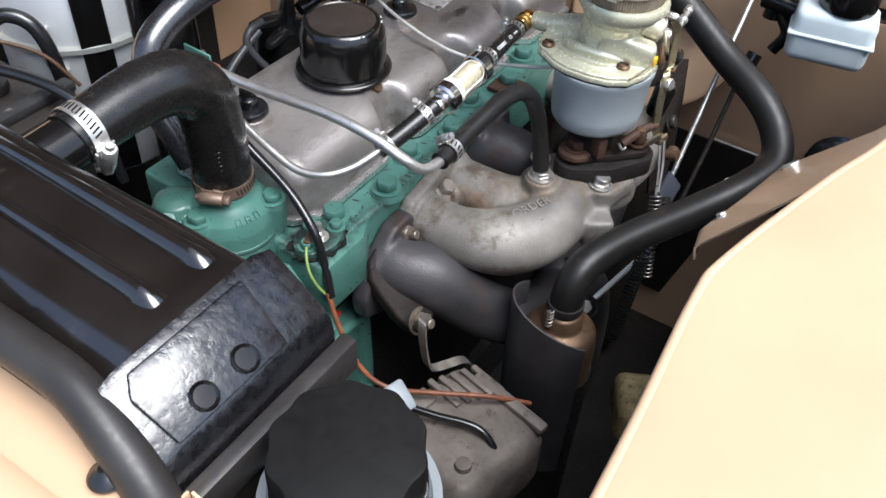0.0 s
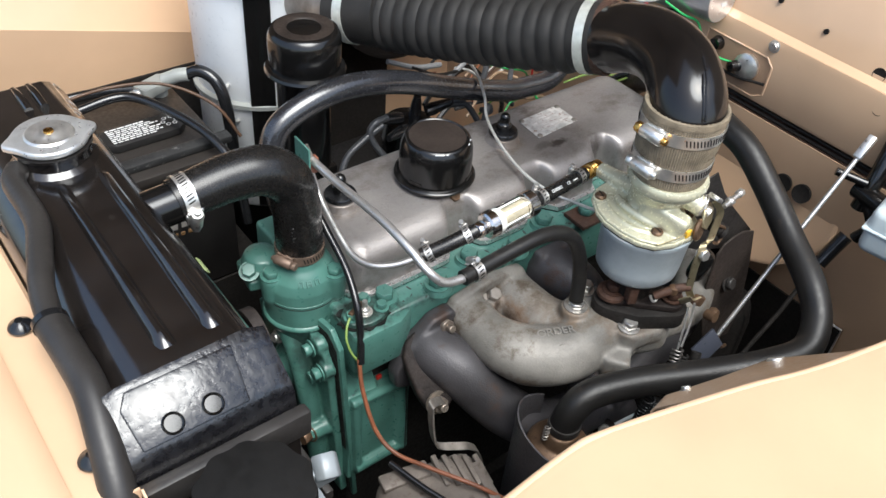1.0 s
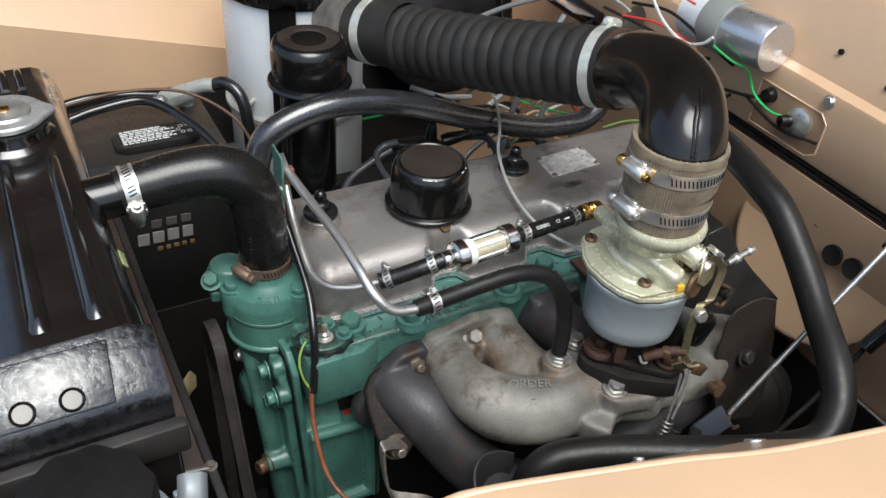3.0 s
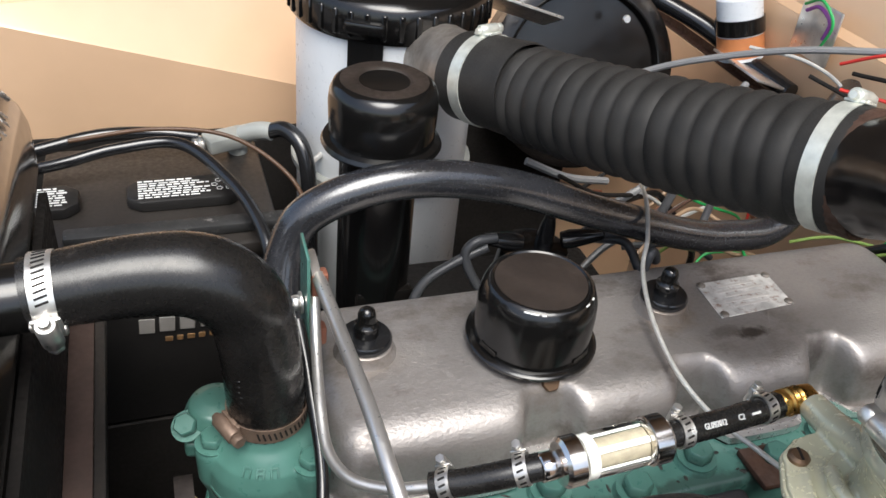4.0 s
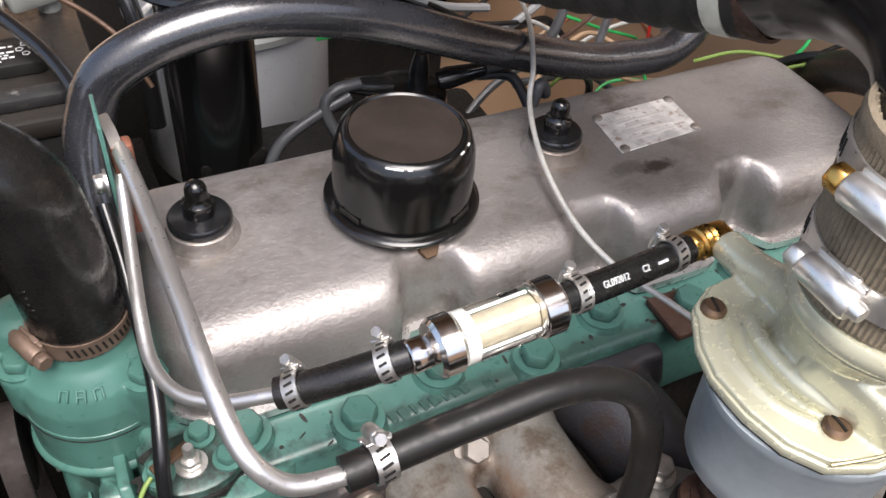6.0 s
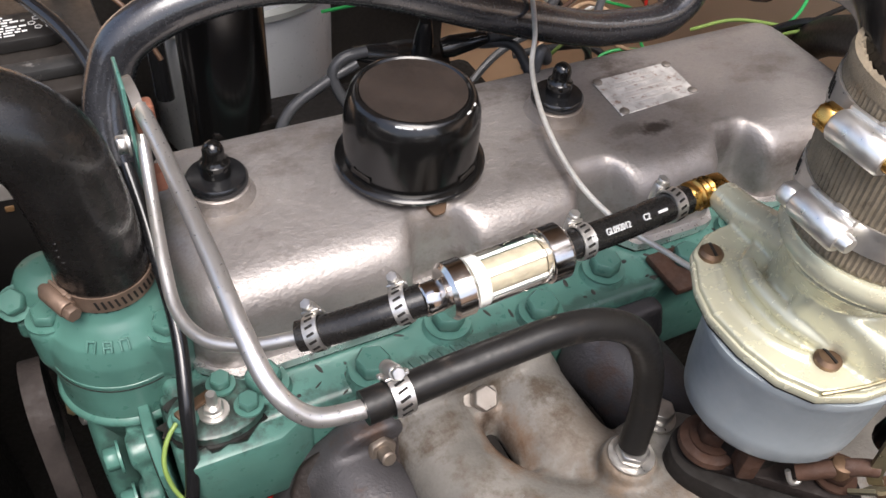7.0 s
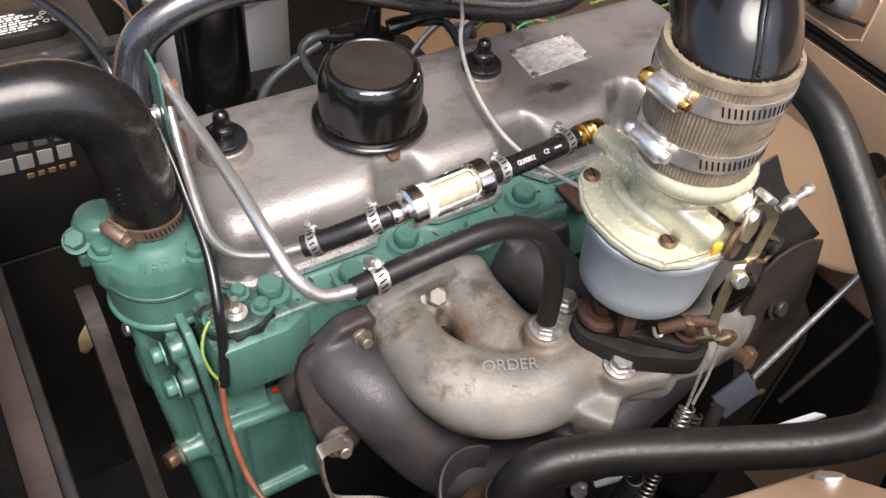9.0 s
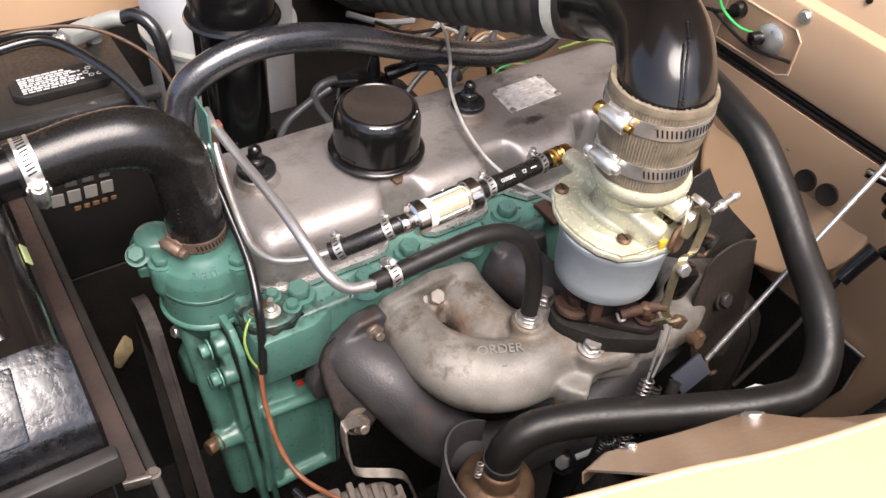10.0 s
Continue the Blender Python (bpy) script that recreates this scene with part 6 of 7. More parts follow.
rib = solo("ribbed_hose", tube([RA + (RB - RA) * k / 200 + Vector((0, 0, -0.006)) * math.sin(math.pi * k / 200) for k in range(201)], ribs, 40, smooth=False), RIBBED, "ribbed matt black rubber intake hose to the air cleaner", "hose", "rubber hoses", angle=60)
D = (RB - RA).normalized()
part("cuff", lathe([(0.0370, 0), (0.0385, 0.001), (0.0388, 0.004), (0.0388, 0.024), (0.0380, 0.027), (0.0370, 0.027)], 44), RIBBED, rib, "smooth rubber cuff", along(RA, D))
part("cuff", lathe([(0.0370, 0), (0.0380, 0.0), (0.0388, 0.004), (0.0388, 0.072), (0.0385, 0.074), (0.0370, 0.075)], 44), RIBBED, rib, "smooth rubber cuff", along(RB - D * 0.075, D))
for p, sp, wd in ((RA + D * 0.013, 285, 0.0105), (RB - D * 0.026, 268, 0.013)):
    hose_clamp(p, D, 0.0390, wd, "flat bright band clamp on the ribbed intake hose", spin=sp, screw=0.012, slots=False, material=BANDMAT)
solo("rust_sleeve", lathe([(0.0365, 0), (0.0385, 0), (0.0390, 0.004), (0.0385, 0.012), (0.0365, 0.012)], 36, along(RA - D * 0.010, D)), RUST, "rusty rim where the elbow enters the ribbed hose", "rim")

# ---- air cleaner ----
AX, AY, AR = 0.118, 0.395, 0.094
air = thing("air_cleaner", (AX, AY, 0.70), "tall white air cleaner canister with black lid and strap", "air cleaner")
part("body", lathe([(0, 0.66), (AR - 0.006, 0.66), (AR, 0.668), (AR, 1.005), (AR - 0.004, 1.010), (0, 1.010)], 56, Matrix.Translation((AX, AY, 0))), mat("white_and_grey_enamel", (0.74, 0.76, 0.77), 0.34, var=0.10, scale=10, bump=0.04), air)
part("lower_ring", lathe([(AR, 0.835), (AR + 0.006, 0.837), (AR + 0.006, 0.843), (AR, 0.846)], 56, Matrix.Translation((AX, AY, 0))), GREYP, air)
part("lid", lathe([(0, 1.003), (AR + 0.004, 1.003), (AR + 0.0075, 1.008), (AR + 0.0075, 1.034), (AR + 0.003, 1.040), (AR - 0.012, 1.046), (0, 1.048)], 56, Matrix.Translation((AX, AY, 0))), SATIN, air, "black ribbed lid")
for k in range(40):
    a = 2 * math.pi * k / 40
    part("grip_rib", shared(("grip_rib",), lambda: block(0.003, 0.0055, 0.024, 0.001, 1), SATIN), SATIN, air, "", Matrix.Translation((AX, AY, 1.021)) @ Matrix.Rotation(a, 4, "Z") @ Matrix.Translation((AR + 0.008, 0, 0)))
part("strap", moved(block(0.003, 0.034, 0.36, 0.001), Matrix.Translation((AX, AY, 0.85)) @ Matrix.Rotation(radians(242), 4, "Z") @ Matrix.Translation((AR + 0.0025, 0, 0))), SATIN, air, "black strap")
part("strap_hinge", moved(block(0.014, 0.038, 0.012, 0.003), Matrix.Translation((AX, AY, 1.020)) @ Matrix.Rotation(radians(242), 4, "Z") @ Matrix.Translation((AR + 0.008, 0, 0))), SATIN, air)
part("outlet", tube([(0.142, 0.320, 0.985), (0.144, 0.262, 0.996), (0.149, 0.220, 1.005)], 0.0350, 32), STAYSTEEL, air, "browned steel outlet")
part("handle", tube([(0.040, 0.345, 0.870), (0.020, 0.330, 0.862), (0.017, 0.325, 0.845), (0.030, 0.330, 0.822), (0.045, 0.335, 0.815)], 0.0028, 8), STEEL, air)

# oil filler tube and cap
oil = thing("oil_filler", (0.045, 0.142, 0.70), "black oil filler tube with a round breather cap", "oil filler")
part("tube", lathe([(0, 0.66), (0.031, 0.66), (0.031, 0.985), (0, 0.985)], 36, Matrix.Translation((0.0455, 0.150, 0))), SATIN, oil)
ocap = part("cap", lathe([(0, 0.975), (0.038, 0.975), (0.0405, 0.985), (0.0414, 1.012), (0.0405, 1.0205), (0.0378, 1.0268), (0.034, 1.0290), (0.0225, 1.0302), (0.0205, 1.0294), (0.0185, 1.0284), (0, 1.0290)], 48, Matrix.Translation((0.0445, 0.142, 0.015))), SATIN, oil, "black breather cap with a pressed ring", angle=55)
part("dusty_top", lathe([(0.0190, 1.0288), (0.0205, 1.0298), (0.0225, 1.0306), (0.0330, 1.0298), (0.0330, 1.0292), (0.0190, 1.0280)], 44, Matrix.Translation((0.0445, 0.142, 0.015))), BROWNTOP, ocap, "brown dusted top")
part("cap_rim", lathe([(0.038, 0.978), (0.0455, 0.979), (0.0465, 0.981), (0.0450, 0.984), (0.039, 0.986)], 48, Matrix.Translation((0.0445, 0.142, 0.014))), SATIN, ocap)
part("dark_sleeve", moved(block(0.05, 0.012, 0.12, 0.004), Matrix.Translation((0.050, 0.128, 0.80))), GLOSS, oil)

# ---- battery ----
prng = random.Random(3)
bat = thing("battery", (-0.10, 0.32, 0.68), "black plastic battery with white printed vent caps", "battery")
part("case", box(-0.225, -0.022, 0.215, 0.405, 0.68, 0.868, 0.006), PLASTIC, bat)
part("cover", box(-0.228, -0.019, 0.212, 0.408, 0.8685, 0.886, 0.005), DUSTY, bat, "dusty battery top")
part("hold_down", box(-0.205, -0.010, 0.228, 0.246, 0.886, 0.897, 0.003), mat("chipped_black_bar", (0.03, 0.03, 0.03), 0.5, 0.2, var=0.3, scale=40, stain=(0.22, 0.21, 0.20), amount=0.35), bat, "chipped black hold-down bar")
for cx, w in ((-0.099, 0.105), (-0.212, 0.040)):
    v = part("vent_cap", prism([(cx - w / 2 + 0.012, 0.276), (cx + w / 2 - 0.012, 0.276), (cx + w / 2, 0.286), (cx + w / 2, 0.310), (cx + w / 2 - 0.012, 0.320), (cx - w / 2 + 0.012, 0.320), (cx - w / 2, 0.310), (cx - w / 2, 0.286)], 0.886, 0.8975, 0.003), PLASTIC, bat, "black vent cap with white print")
    for k in range(8):
        x, end, words_ = cx - w * 0.40, cx + w * (0.12, 0.20, 0.16, 0.22, 0.10, 0.20, 0.15, 0.05)[k], []
        while x < end:
            ln = prng.uniform(0.003, 0.009)
            words_.append(box(x, min(x + ln, end + 0.002), 0.2825 + 0.0041 * k, 0.2841 + 0.0041 * k + 0.0005 * (k % 2), 0.8976, 0.8979))
            x += ln + 0.0016
        part("print_bar", joined(*words_), LABEL, v)
    if w > 0.1:
        for a in range(6):
            q = (cx + 0.036 + 0.0085 * math.cos(a * 1.047), 0.298 + 0.0085 * math.sin(a * 1.047))
            part("printed_symbol", lathe([(0.0024, 0), (0.0034, 0), (0.0034, 0.0003), (0.0024, 0.0003), (0.0024, 0)], 5, Matrix.Translation((*q, 0.8977))), LABEL, v)
# big lettering on the battery front, drawn as plain bars
for mt, z, h, row in ((FADED, 0.822, 0.012, ((-0.128, 0.013), (-0.110, 0.013), (-0.092, 0.012))), (PRINT, 0.802, 0.017, ((-0.146, 0.014), (-0.128, 0.014), (-0.110, 0.014), (-0.092, 0.013))), (ORANGE, 0.784, 0.006, ((-0.128, 0.007), (-0.118, 0.006), (-0.108, 0.007), (-0.098, 0.006), (-0.088, 0.006)))):
    for x, w in row:
        part("print_bar", moved(block(w, 0.0012, h, 0.0005, 1), Matrix.Translation((x, 0.2142, z)) @ Matrix.Rotation(radians(4), 4, "Y")), mt, bat)
part("terminal", lathe([(0, 0), (0.010, 0), (0.009, 0.018), (0, 0.018)], 20), GREYP, bat, "lead terminal post", Matrix.Translation((-0.040, 0.380, 0.886)))
term = thing("battery_clamp", (-0.045, 0.375, 0.90), "grey lead battery terminal clamp with a bolt", "terminal clamp")
part("clamp_body", moved(block(0.046, 0.026, 0.016, 0.004, 2), Matrix.Translation((-0.052, 0.372, 0.905)) @ Matrix.Rotation(radians(20), 4, "Z")), GREYP, term)
part("barrel", tube([(-0.036, 0.372, 0.910), (-0.020, 0.362, 0.918), (-0.008, 0.355, 0.920)], 0.0095, 14), GREYP, term)
bolt(term, (-0.078, 0.362, 0.906), (-1, -0.4, 0.2), 0.007, 0.007, STEEL)
for pts, r, mt, lb in (([(-0.34, 0.345, 0.875), (-0.28, 0.34, 0.895), (-0.207, 0.333, 0.912), (-0.157, 0.338, 0.921), (-0.099, 0.331, 0.926), (-0.062, 0.272, 0.920), (-0.042, 0.213, 0.910), (-0.036, 0.170, 0.885), (-0.036, 0.15, 0.82)], 0.0058, RUBBER2, "black battery cable looping over the battery"),
                      ([(-0.34, 0.375, 0.885), (-0.25, 0.372, 0.902), (-0.175, 0.378, 0.915), (-0.12, 0.376, 0.915), (-0.08, 0.372, 0.910)], 0.0066, RUBBER2, "thick black battery cable along the battery top"),
                      ([(-0.010, 0.356, 0.920), (0.005, 0.345, 0.926), (0.018, 0.325, 0.915), (0.022, 0.31, 0.88), (0.022, 0.30, 0.80)], 0.0082, RUBBER2, "thick black starter cable from the terminal"),
                      ([(-0.20, 0.365, 0.918), (-0.12, 0.36, 0.928), (-0.05, 0.34, 0.925), (0.000, 0.30, 0.90), (0.02, 0.27, 0.86)], 0.0022, mat("brown_wire_sheath", (0.08, 0.04, 0.02), 0.5, bump=0), "thin brown wire over the battery")):
    solo("battery_cable", tube(pts, r, 12, 8), mt, lb, "cable", "battery cables")
solo("battery_bracket", box(-0.235, -0.228, 0.16, 0.22, 0.80, 0.93, 0.001), GREYP, "grey steel battery frame corner", "bracket")

# the battery, its tray and cables stand low in the bay
for ob in [o for o in bpy.data.objects if o.parent is None and o.name.startswith("battery")]:
    ob.matrix_basis = Matrix.Translation((0.0, 0.008, -0.030)) @ ob.matrix_basis

# ---- ignition: distributor and leads ----
dist = thing("distributor", (0.185, 0.125, 0.80), "black distributor cap with four plug-lead boots", "distributor")
part("cap", lathe([(0, 0.80), (0.032, 0.80), (0.034, 0.86), (0.030, 0.885), (0, 0.890)], 28, Matrix.Translation((0.185, 0.128, 0))), SATIN, dist)
for p, d in (((0.190, 0.122, 0.888), (0, -0.1, 1)), ((0.165, 0.118, 0.900), (-1, 0, 0.25)), ((0.205, 0.118, 0.897), (1, -0.2, 0.2)), ((0.170, 0.112, 0.885), (-1, -0.3, 0.1))):
    part("boot", lathe([(0, 0), (0.0075, 0), (0.0085, 0.008), (0.0065, 0.026), (0.0045, 0.036), (0, 0.036)], 14), RUBBER2, dist, "", along(p, d))
for pts in ([(0.132, 0.110, 0.905), (0.105, 0.11, 0.893), (0.078, 0.108, 0.876), (0.064, 0.10, 0.850), (0.060, 0.09, 0.82)],
            [(0.140, 0.112, 0.912), (0.122, 0.112, 0.910), (0.113, 0.110, 0.900), (0.118, 0.104, 0.882), (0.132, 0.095, 0.86)],
            [(0.240, 0.110, 0.904), (0.270, 0.11, 0.905), (0.31, 0.13, 0.91), (0.36, 0.18, 0.93)],
            [(0.238, 0.118, 0.895), (0.265, 0.11, 0.892), (0.275, 0.09, 0.87)],
            [(0.272, 0.085, 0.895), (0.262, 0.060, 0.910), (0.250, 0.052, 0.925), (0.244, 0.050, 0.900), (0.246, 0.06, 0.85)]):
    solo("plug_lead", tube(pts, 0.0042, 10, 8), LEADGREY, "grey-black ignition lead behind the rocker cover", "lead", "ignition leads")
coilb = thing("ignition_bits", (0.15, 0.2, 0.75), "dark ignition and starter parts low beside the block", "engine part")
part("body", box(0.09, 0.30, 0.12, 0.24, 0.55, 0.80, 0.01), DARK, coilb)

# choke cable
solo("choke_cable", tube([(0.300, 0.20, 0.93), (0.262, 0.10, 0.953), (0.240, 0.050, 0.945), (0.2245, 0.024, 0.932), (0.206, -0.025, 0.9275), (0.199, -0.075, 0.9215), (0.203, -0.115, 0.919), (0.213, -0.145, 0.920), (0.2155, -0.170, 0.926), (0.216, -0.195, 0.935)], 0.0018, 10, 10), CABLE, "thin coiled steel choke cable over the rocker cover", "cable")

# ---- wiring at the back ----

def wire(mt, *pts):
    """A thin sheathed wire along a few points."""
    solo("wire", tube(pts, 0.0038 if mt in (GREYW, RUBBER2, LEADGREY) else 0.0016 if mt in (YELLOW, WGREEN, RED, COPPERW) else 0.0021, 8, 8), mt, "loose " + mt.name.replace("_wire_sheath", "").replace("_", " ") + " wire by the bulkhead", "wire", "loose wires")


wire(RED, (0.470, 0.20, 0.895), (0.468, 0.195, 0.865), (0.466, 0.19, 0.838), (0.47, 0.20, 0.80))
wire(WWHITE, (0.355, 0.20, 0.825), (0.375, 0.20, 0.855), (0.41, 0.20, 0.876), (0.46, 0.21, 0.890), (0.52, 0.23, 0.91))
wire(COPPERW, (0.455, 0.20, 0.865), (0.475, 0.19, 0.842), (0.51, 0.18, 0.83))
wire(WGREEN, (0.505, 0.14, 0.83), (0.51, 0.12, 0.80), (0.50, 0.10, 0.77))
wire(GREYW, (0.30, 0.20, 0.870), (0.34, 0.20, 0.895), (0.40, 0.22, 0.93), (0.47, 0.26, 0.965))
wire(YELLOW, (0.475, 0.07, 0.87), (0.495, 0.03, 0.905), (0.495, -0.02, 0.915), (0.485, -0.05, 0.885), (0.478, -0.06, 0.84))
wire(RUBBER2, (0.480, 0.075, 0.875), (0.502, 0.03, 0.912), (0.502, -0.025, 0.918), (0.492, -0.055, 0.885), (0.485, -0.065, 0.83))
wire(YELLOW, (0.30, 0.12, 0.86), (0.315, 0.11, 0.885), (0.335, 0.11, 0.895))
wire(WGREEN, (0.43, 0.16, 0.85), (0.44, 0.14, 0.82), (0.435, 0.12, 0.80))
wire(COPPERW, (0.36, 0.24, 0.87), (0.42, 0.25, 0.885), (0.50, 0.27, 0.89))
wire(RED, (0.47, 0.15, 1.035), (0.485, 0.12, 1.055), (0.50, 0.10, 1.06), (0.52, 0.07, 1.05))
wire(RED, (0.46, 0.13, 1.02), (0.49, 0.09, 1.02), (0.52, 0.05, 1.00))
wire(WWHITE, (0.47, 0.10, 1.06), (0.48, 0.075, 1.03), (0.50, 0.055, 1.01), (0.505, 0.03, 1.018), (0.51, 0.02, 1.03))
wire(WGREEN, (0.515, 0.02, 1.018), (0.525, -0.005, 1.008), (0.54, -0.02, 1.000), (0.548, -0.032, 0.975), (0.555, -0.055, 0.962), (0.565, -0.075, 0.960))
wire(DARK, (0.56, -0.01, 0.96), (0.562, -0.07, 0.945), (0.566, -0.125, 0.952))
wire(DARK, (0.55, 0.02, 0.955), (0.56, -0.02, 0.962), (0.568, -0.04, 0.972))
wire(GREYW, (0.38, 0.36, 0.93), (0.43, 0.32, 0.965), (0.50, 0.25, 1.005), (0.56, 0.18, 1.03))
wire(WWHITE, (0.52, 0.33, 0.975), (0.54, 0.27, 0.985), (0.55, 0.22, 0.98), (0.55, 0.19, 0.96))
wire(PURPLE, (0.548, 0.295, 1.03), (0.545, 0.275, 1.04), (0.548, 0.258, 1.03), (0.55, 0.262, 1.01))
wire(WGREEN, (0.548, 0.300, 1.035), (0.543, 0.272, 1.048), (0.547, 0.252, 1.03), (0.55, 0.262, 1.00))
wire(WGREEN, (0.16, 0.26, 0.86), (0.20, 0.27, 0.855), (0.25, 0.26, 0.862))
wire(GREYW, (0.20, 0.20, 0.93), (0.24, 0.19, 0.915), (0.29, 0.2, 0.90))
wire(DARK, (0.22, 0.17, 0.93), (0.27, 0.18, 0.90), (0.33, 0.20, 0.88))
wire(COPPERW, (0.19, 0.19, 0.91), (0.24, 0.20, 0.895), (0.30, 0.22, 0.875))
wire(LEADGREY, (0.33, 0.10, 0.885), (0.36, 0.13, 0.905), (0.40, 0.17, 0.90), (0.45, 0.20, 0.93))
wire(CABLE, (0.30, 0.20, 0.93), (0.36, 0.19, 0.915), (0.42, 0.20, 0.92), (0.50, 0.22, 0.945))
wire(DARK, (0.26, 0.22, 0.87), (0.34, 0.24, 0.90), (0.44, 0.26, 0.93), (0.54, 0.28, 0.94))
wire(GREYW, (0.43, 0.13, 0.86), (0.46, 0.12, 0.90), (0.50, 0.14, 0.93), (0.55, 0.18, 0.95))
wire(RUST, (0.34, 0.17, 0.87), (0.40, 0.19, 0.885), (0.48, 0.22, 0.91), (0.55, 0.24, 0.92))
wire(DARK, (0.48, 0.10, 0.86), (0.50, 0.06, 0.885), (0.53, 0.03, 0.92), (0.56, 0.01, 0.95))
wire(WGREEN, (0.49, 0.06, 0.88), (0.505, 0.05, 0.91), (0.52, 0.06, 0.94), (0.55, 0.09, 0.96))
wire(YELLOW, (0.45, 0.11, 0.87), (0.48, 0.09, 0.885), (0.51, 0.04, 0.90), (0.55, 0.02, 0.92))
wire(RED, (0.46, 0.17, 0.88), (0.48, 0.14, 0.90), (0.50, 0.13, 0.93))
wire(DARK, (0.50, 0.16, 1.02), (0.51, 0.10, 1.03), (0.53, 0.05, 1.01), (0.56, 0.02, 0.985))
wire(DARK, (0.47, 0.18, 1.01), (0.50, 0.12, 1.00), (0.53, 0.08, 0.985), (0.56, 0.06, 0.975))
rnd = random.Random(23)
for k in range(16):
    x, y, z = rnd.uniform(0.30, 0.47), rnd.uniform(0.15, 0.27), rnd.uniform(0.80, 0.875)
    dx, dz = rnd.uniform(0.02, 0.05), rnd.uniform(-0.03, 0.03)
    wire((TANW, LEADGREY, COPPERW, WWHITE, WGREEN, RUBBER2, TANW, LEADGREY)[k % 8], (x - dx, y + rnd.uniform(-0.03, 0.03), z - dz), (x, y, z + rnd.uniform(0, 0.015)), (x + dx, y + rnd.uniform(-0.02, 0.02), z + dz * 0.6), (x + 1.7 * dx, y + rnd.uniform(-0.03, 0.03), z + dz - 0.02))
blower = thing("heater_blower", (0.40, 0.42, 0.80), "round black heater blower with a screwed face ring", "blower")
part("drum", lathe([(0, -0.05), (0.115, -0.05), (0.118, -0.045), (0.118, 0.0), (0.112, 0.004), (0.098, 0.004), (0.096, -0.004), (0, -0.004)], 48, along((0.375, 0.435, 0.905), (-0.1, -0.95, 0.3))), GLOSS, blower)
part("face_ring", lathe([(0.094, 0.0), (0.0965, 0.006), (0.0985, 0.0065), (0.100, 0.0)], 48, along((0.375, 0.435, 0.905), (-0.1, -0.95, 0.3))), SATIN, blower)
part("screw", lathe([(0, 0), (0.005, 0), (0.004, 0.002), (0, 0.002)], 14), STEEL, blower, "", along((0.408, 0.415, 0.978), (-0.1, -0.95, 0.3)))
part("bracket", moved(block(0.075, 0.05, 0.004, 0.002), Matrix.Translation((0.262, 0.385, 1.002)) @ Matrix.Rotation(radians(-28), 4, "X") @ Matrix.Rotation(radians(18), 4, "Y")), STEEL, blower, "dull bright bracket plate")
hose("drain_hose", [(0.46, 0.48, 0.99), (0.52, 0.42, 0.965), (0.545, 0.36, 0.945), (0.56, 0.29, 0.935)], 0.0115, RUBBER2, "black hose running down the bulkhead", 16)
coil = thing("ignition_coil", (0.53, 0.38, 0.95), "small canister with black band and orange label on the bulkhead", "coil")
part("can", lathe([(0, 0), (0.026, 0), (0.026, 0.07), (0.02, 0.075), (0, 0.075)], 28), WHITE, coil, "", along((0.545, 0.37, 0.945), (-0.2, 0.25, 1)))
part("band", lathe([(0.0262, 0.030), (0.028, 0.030), (0.028, 0.048), (0.0262, 0.048)], 28), SATIN, coil, "", along((0.545, 0.37, 0.945), (-0.2, 0.25, 1)))
part("label", lathe([(0.0262, 0.004), (0.0268, 0.004), (0.0268, 0.028), (0.0262, 0.028)], 28), mat("orange_label", (0.55, 0.2, 0.07), 0.5, bump=0), coil, "orange label", along((0.545, 0.37, 0.945), (-0.2, 0.25, 1)))
solo("coil_bracket", joined(moved(block(0.05, 0.09, 0.003, 0.001), Matrix.Translation((0.535, 0.335, 0.945)) @ Matrix.Rotation(0.3, 4, "Y")), moved(block(0.004, 0.06, 0.06, 0.002), Matrix.Translation((0.560, 0.285, 1.01)))), STEEL, "bright steel bracket plate on the bulkhead", "bracket")
wiper = thing("wiper_motor", (0.50, -0.03, 1.03), "polished aluminium wiper motor with a grey clamp band", "motor")
WA, WB = Vector((0.553, 0.106, 1.024)), Vector((0.556, -0.037, 1.034))
wm = along(WA, WB - WA)
WL = (WB - WA).length
part("rear_can", lathe([(0, 0), (0.0255, 0), (0.031, 0.005), (0.0315, 0.042), (0, 0.042)], 40), WHITE, wiper, "pale rear housing", wm)
part("band", lathe([(0, 0.042), (0.0330, 0.042), (0.0335, 0.044), (0.0335, 0.074), (0.0330, 0.076), (0, 0.076)], 40), GREYP, wiper, "grey band", wm)
part("front_can", lathe([(0, 0.0765), (0.0305, 0.0765), (0.0305, WL - 0.002), (0.0290, WL), (0, WL)], 40), mat("brushed_aluminium_can", (0.66, 0.66, 0.67), 0.30, 0.85, var=0.04, scale=30, bump=0.0, rvar=0.1), wiper, "", wm)
part("printed_mark", block(0.011, 0.005, 0.0004), LABEL, wiper, "", wm @ Matrix.Translation((0.004, -0.006, WL + 0.0003)))
switch = thing("bulkhead_fitting", (0.56, -0.08, 0.955), "small metal fitting with wires in the bulkhead recess", "fitting")
part("disc", lathe([(0, 0), (0.017, 0), (0.018, 0.006), (0.012, 0.010), (0, 0.010)], 24), STEEL, switch, "", along((0.571, -0.092, 0.962), (-1, 0, 0)))
part("plug", lathe([(0, 0), (0.008, 0), (0.007, 0.016), (0, 0.018)], 16), SATIN, switch, "", along((0.566, -0.083, 0.960), (-1, 0.3, 0)))
part("grommet", lathe([(0, 0), (0.010, 0), (0.008, 0.010), (0, 0.010)], 18), SATIN, switch, "", along((0.571, -0.040, 0.972), (-1, 0, 0)))
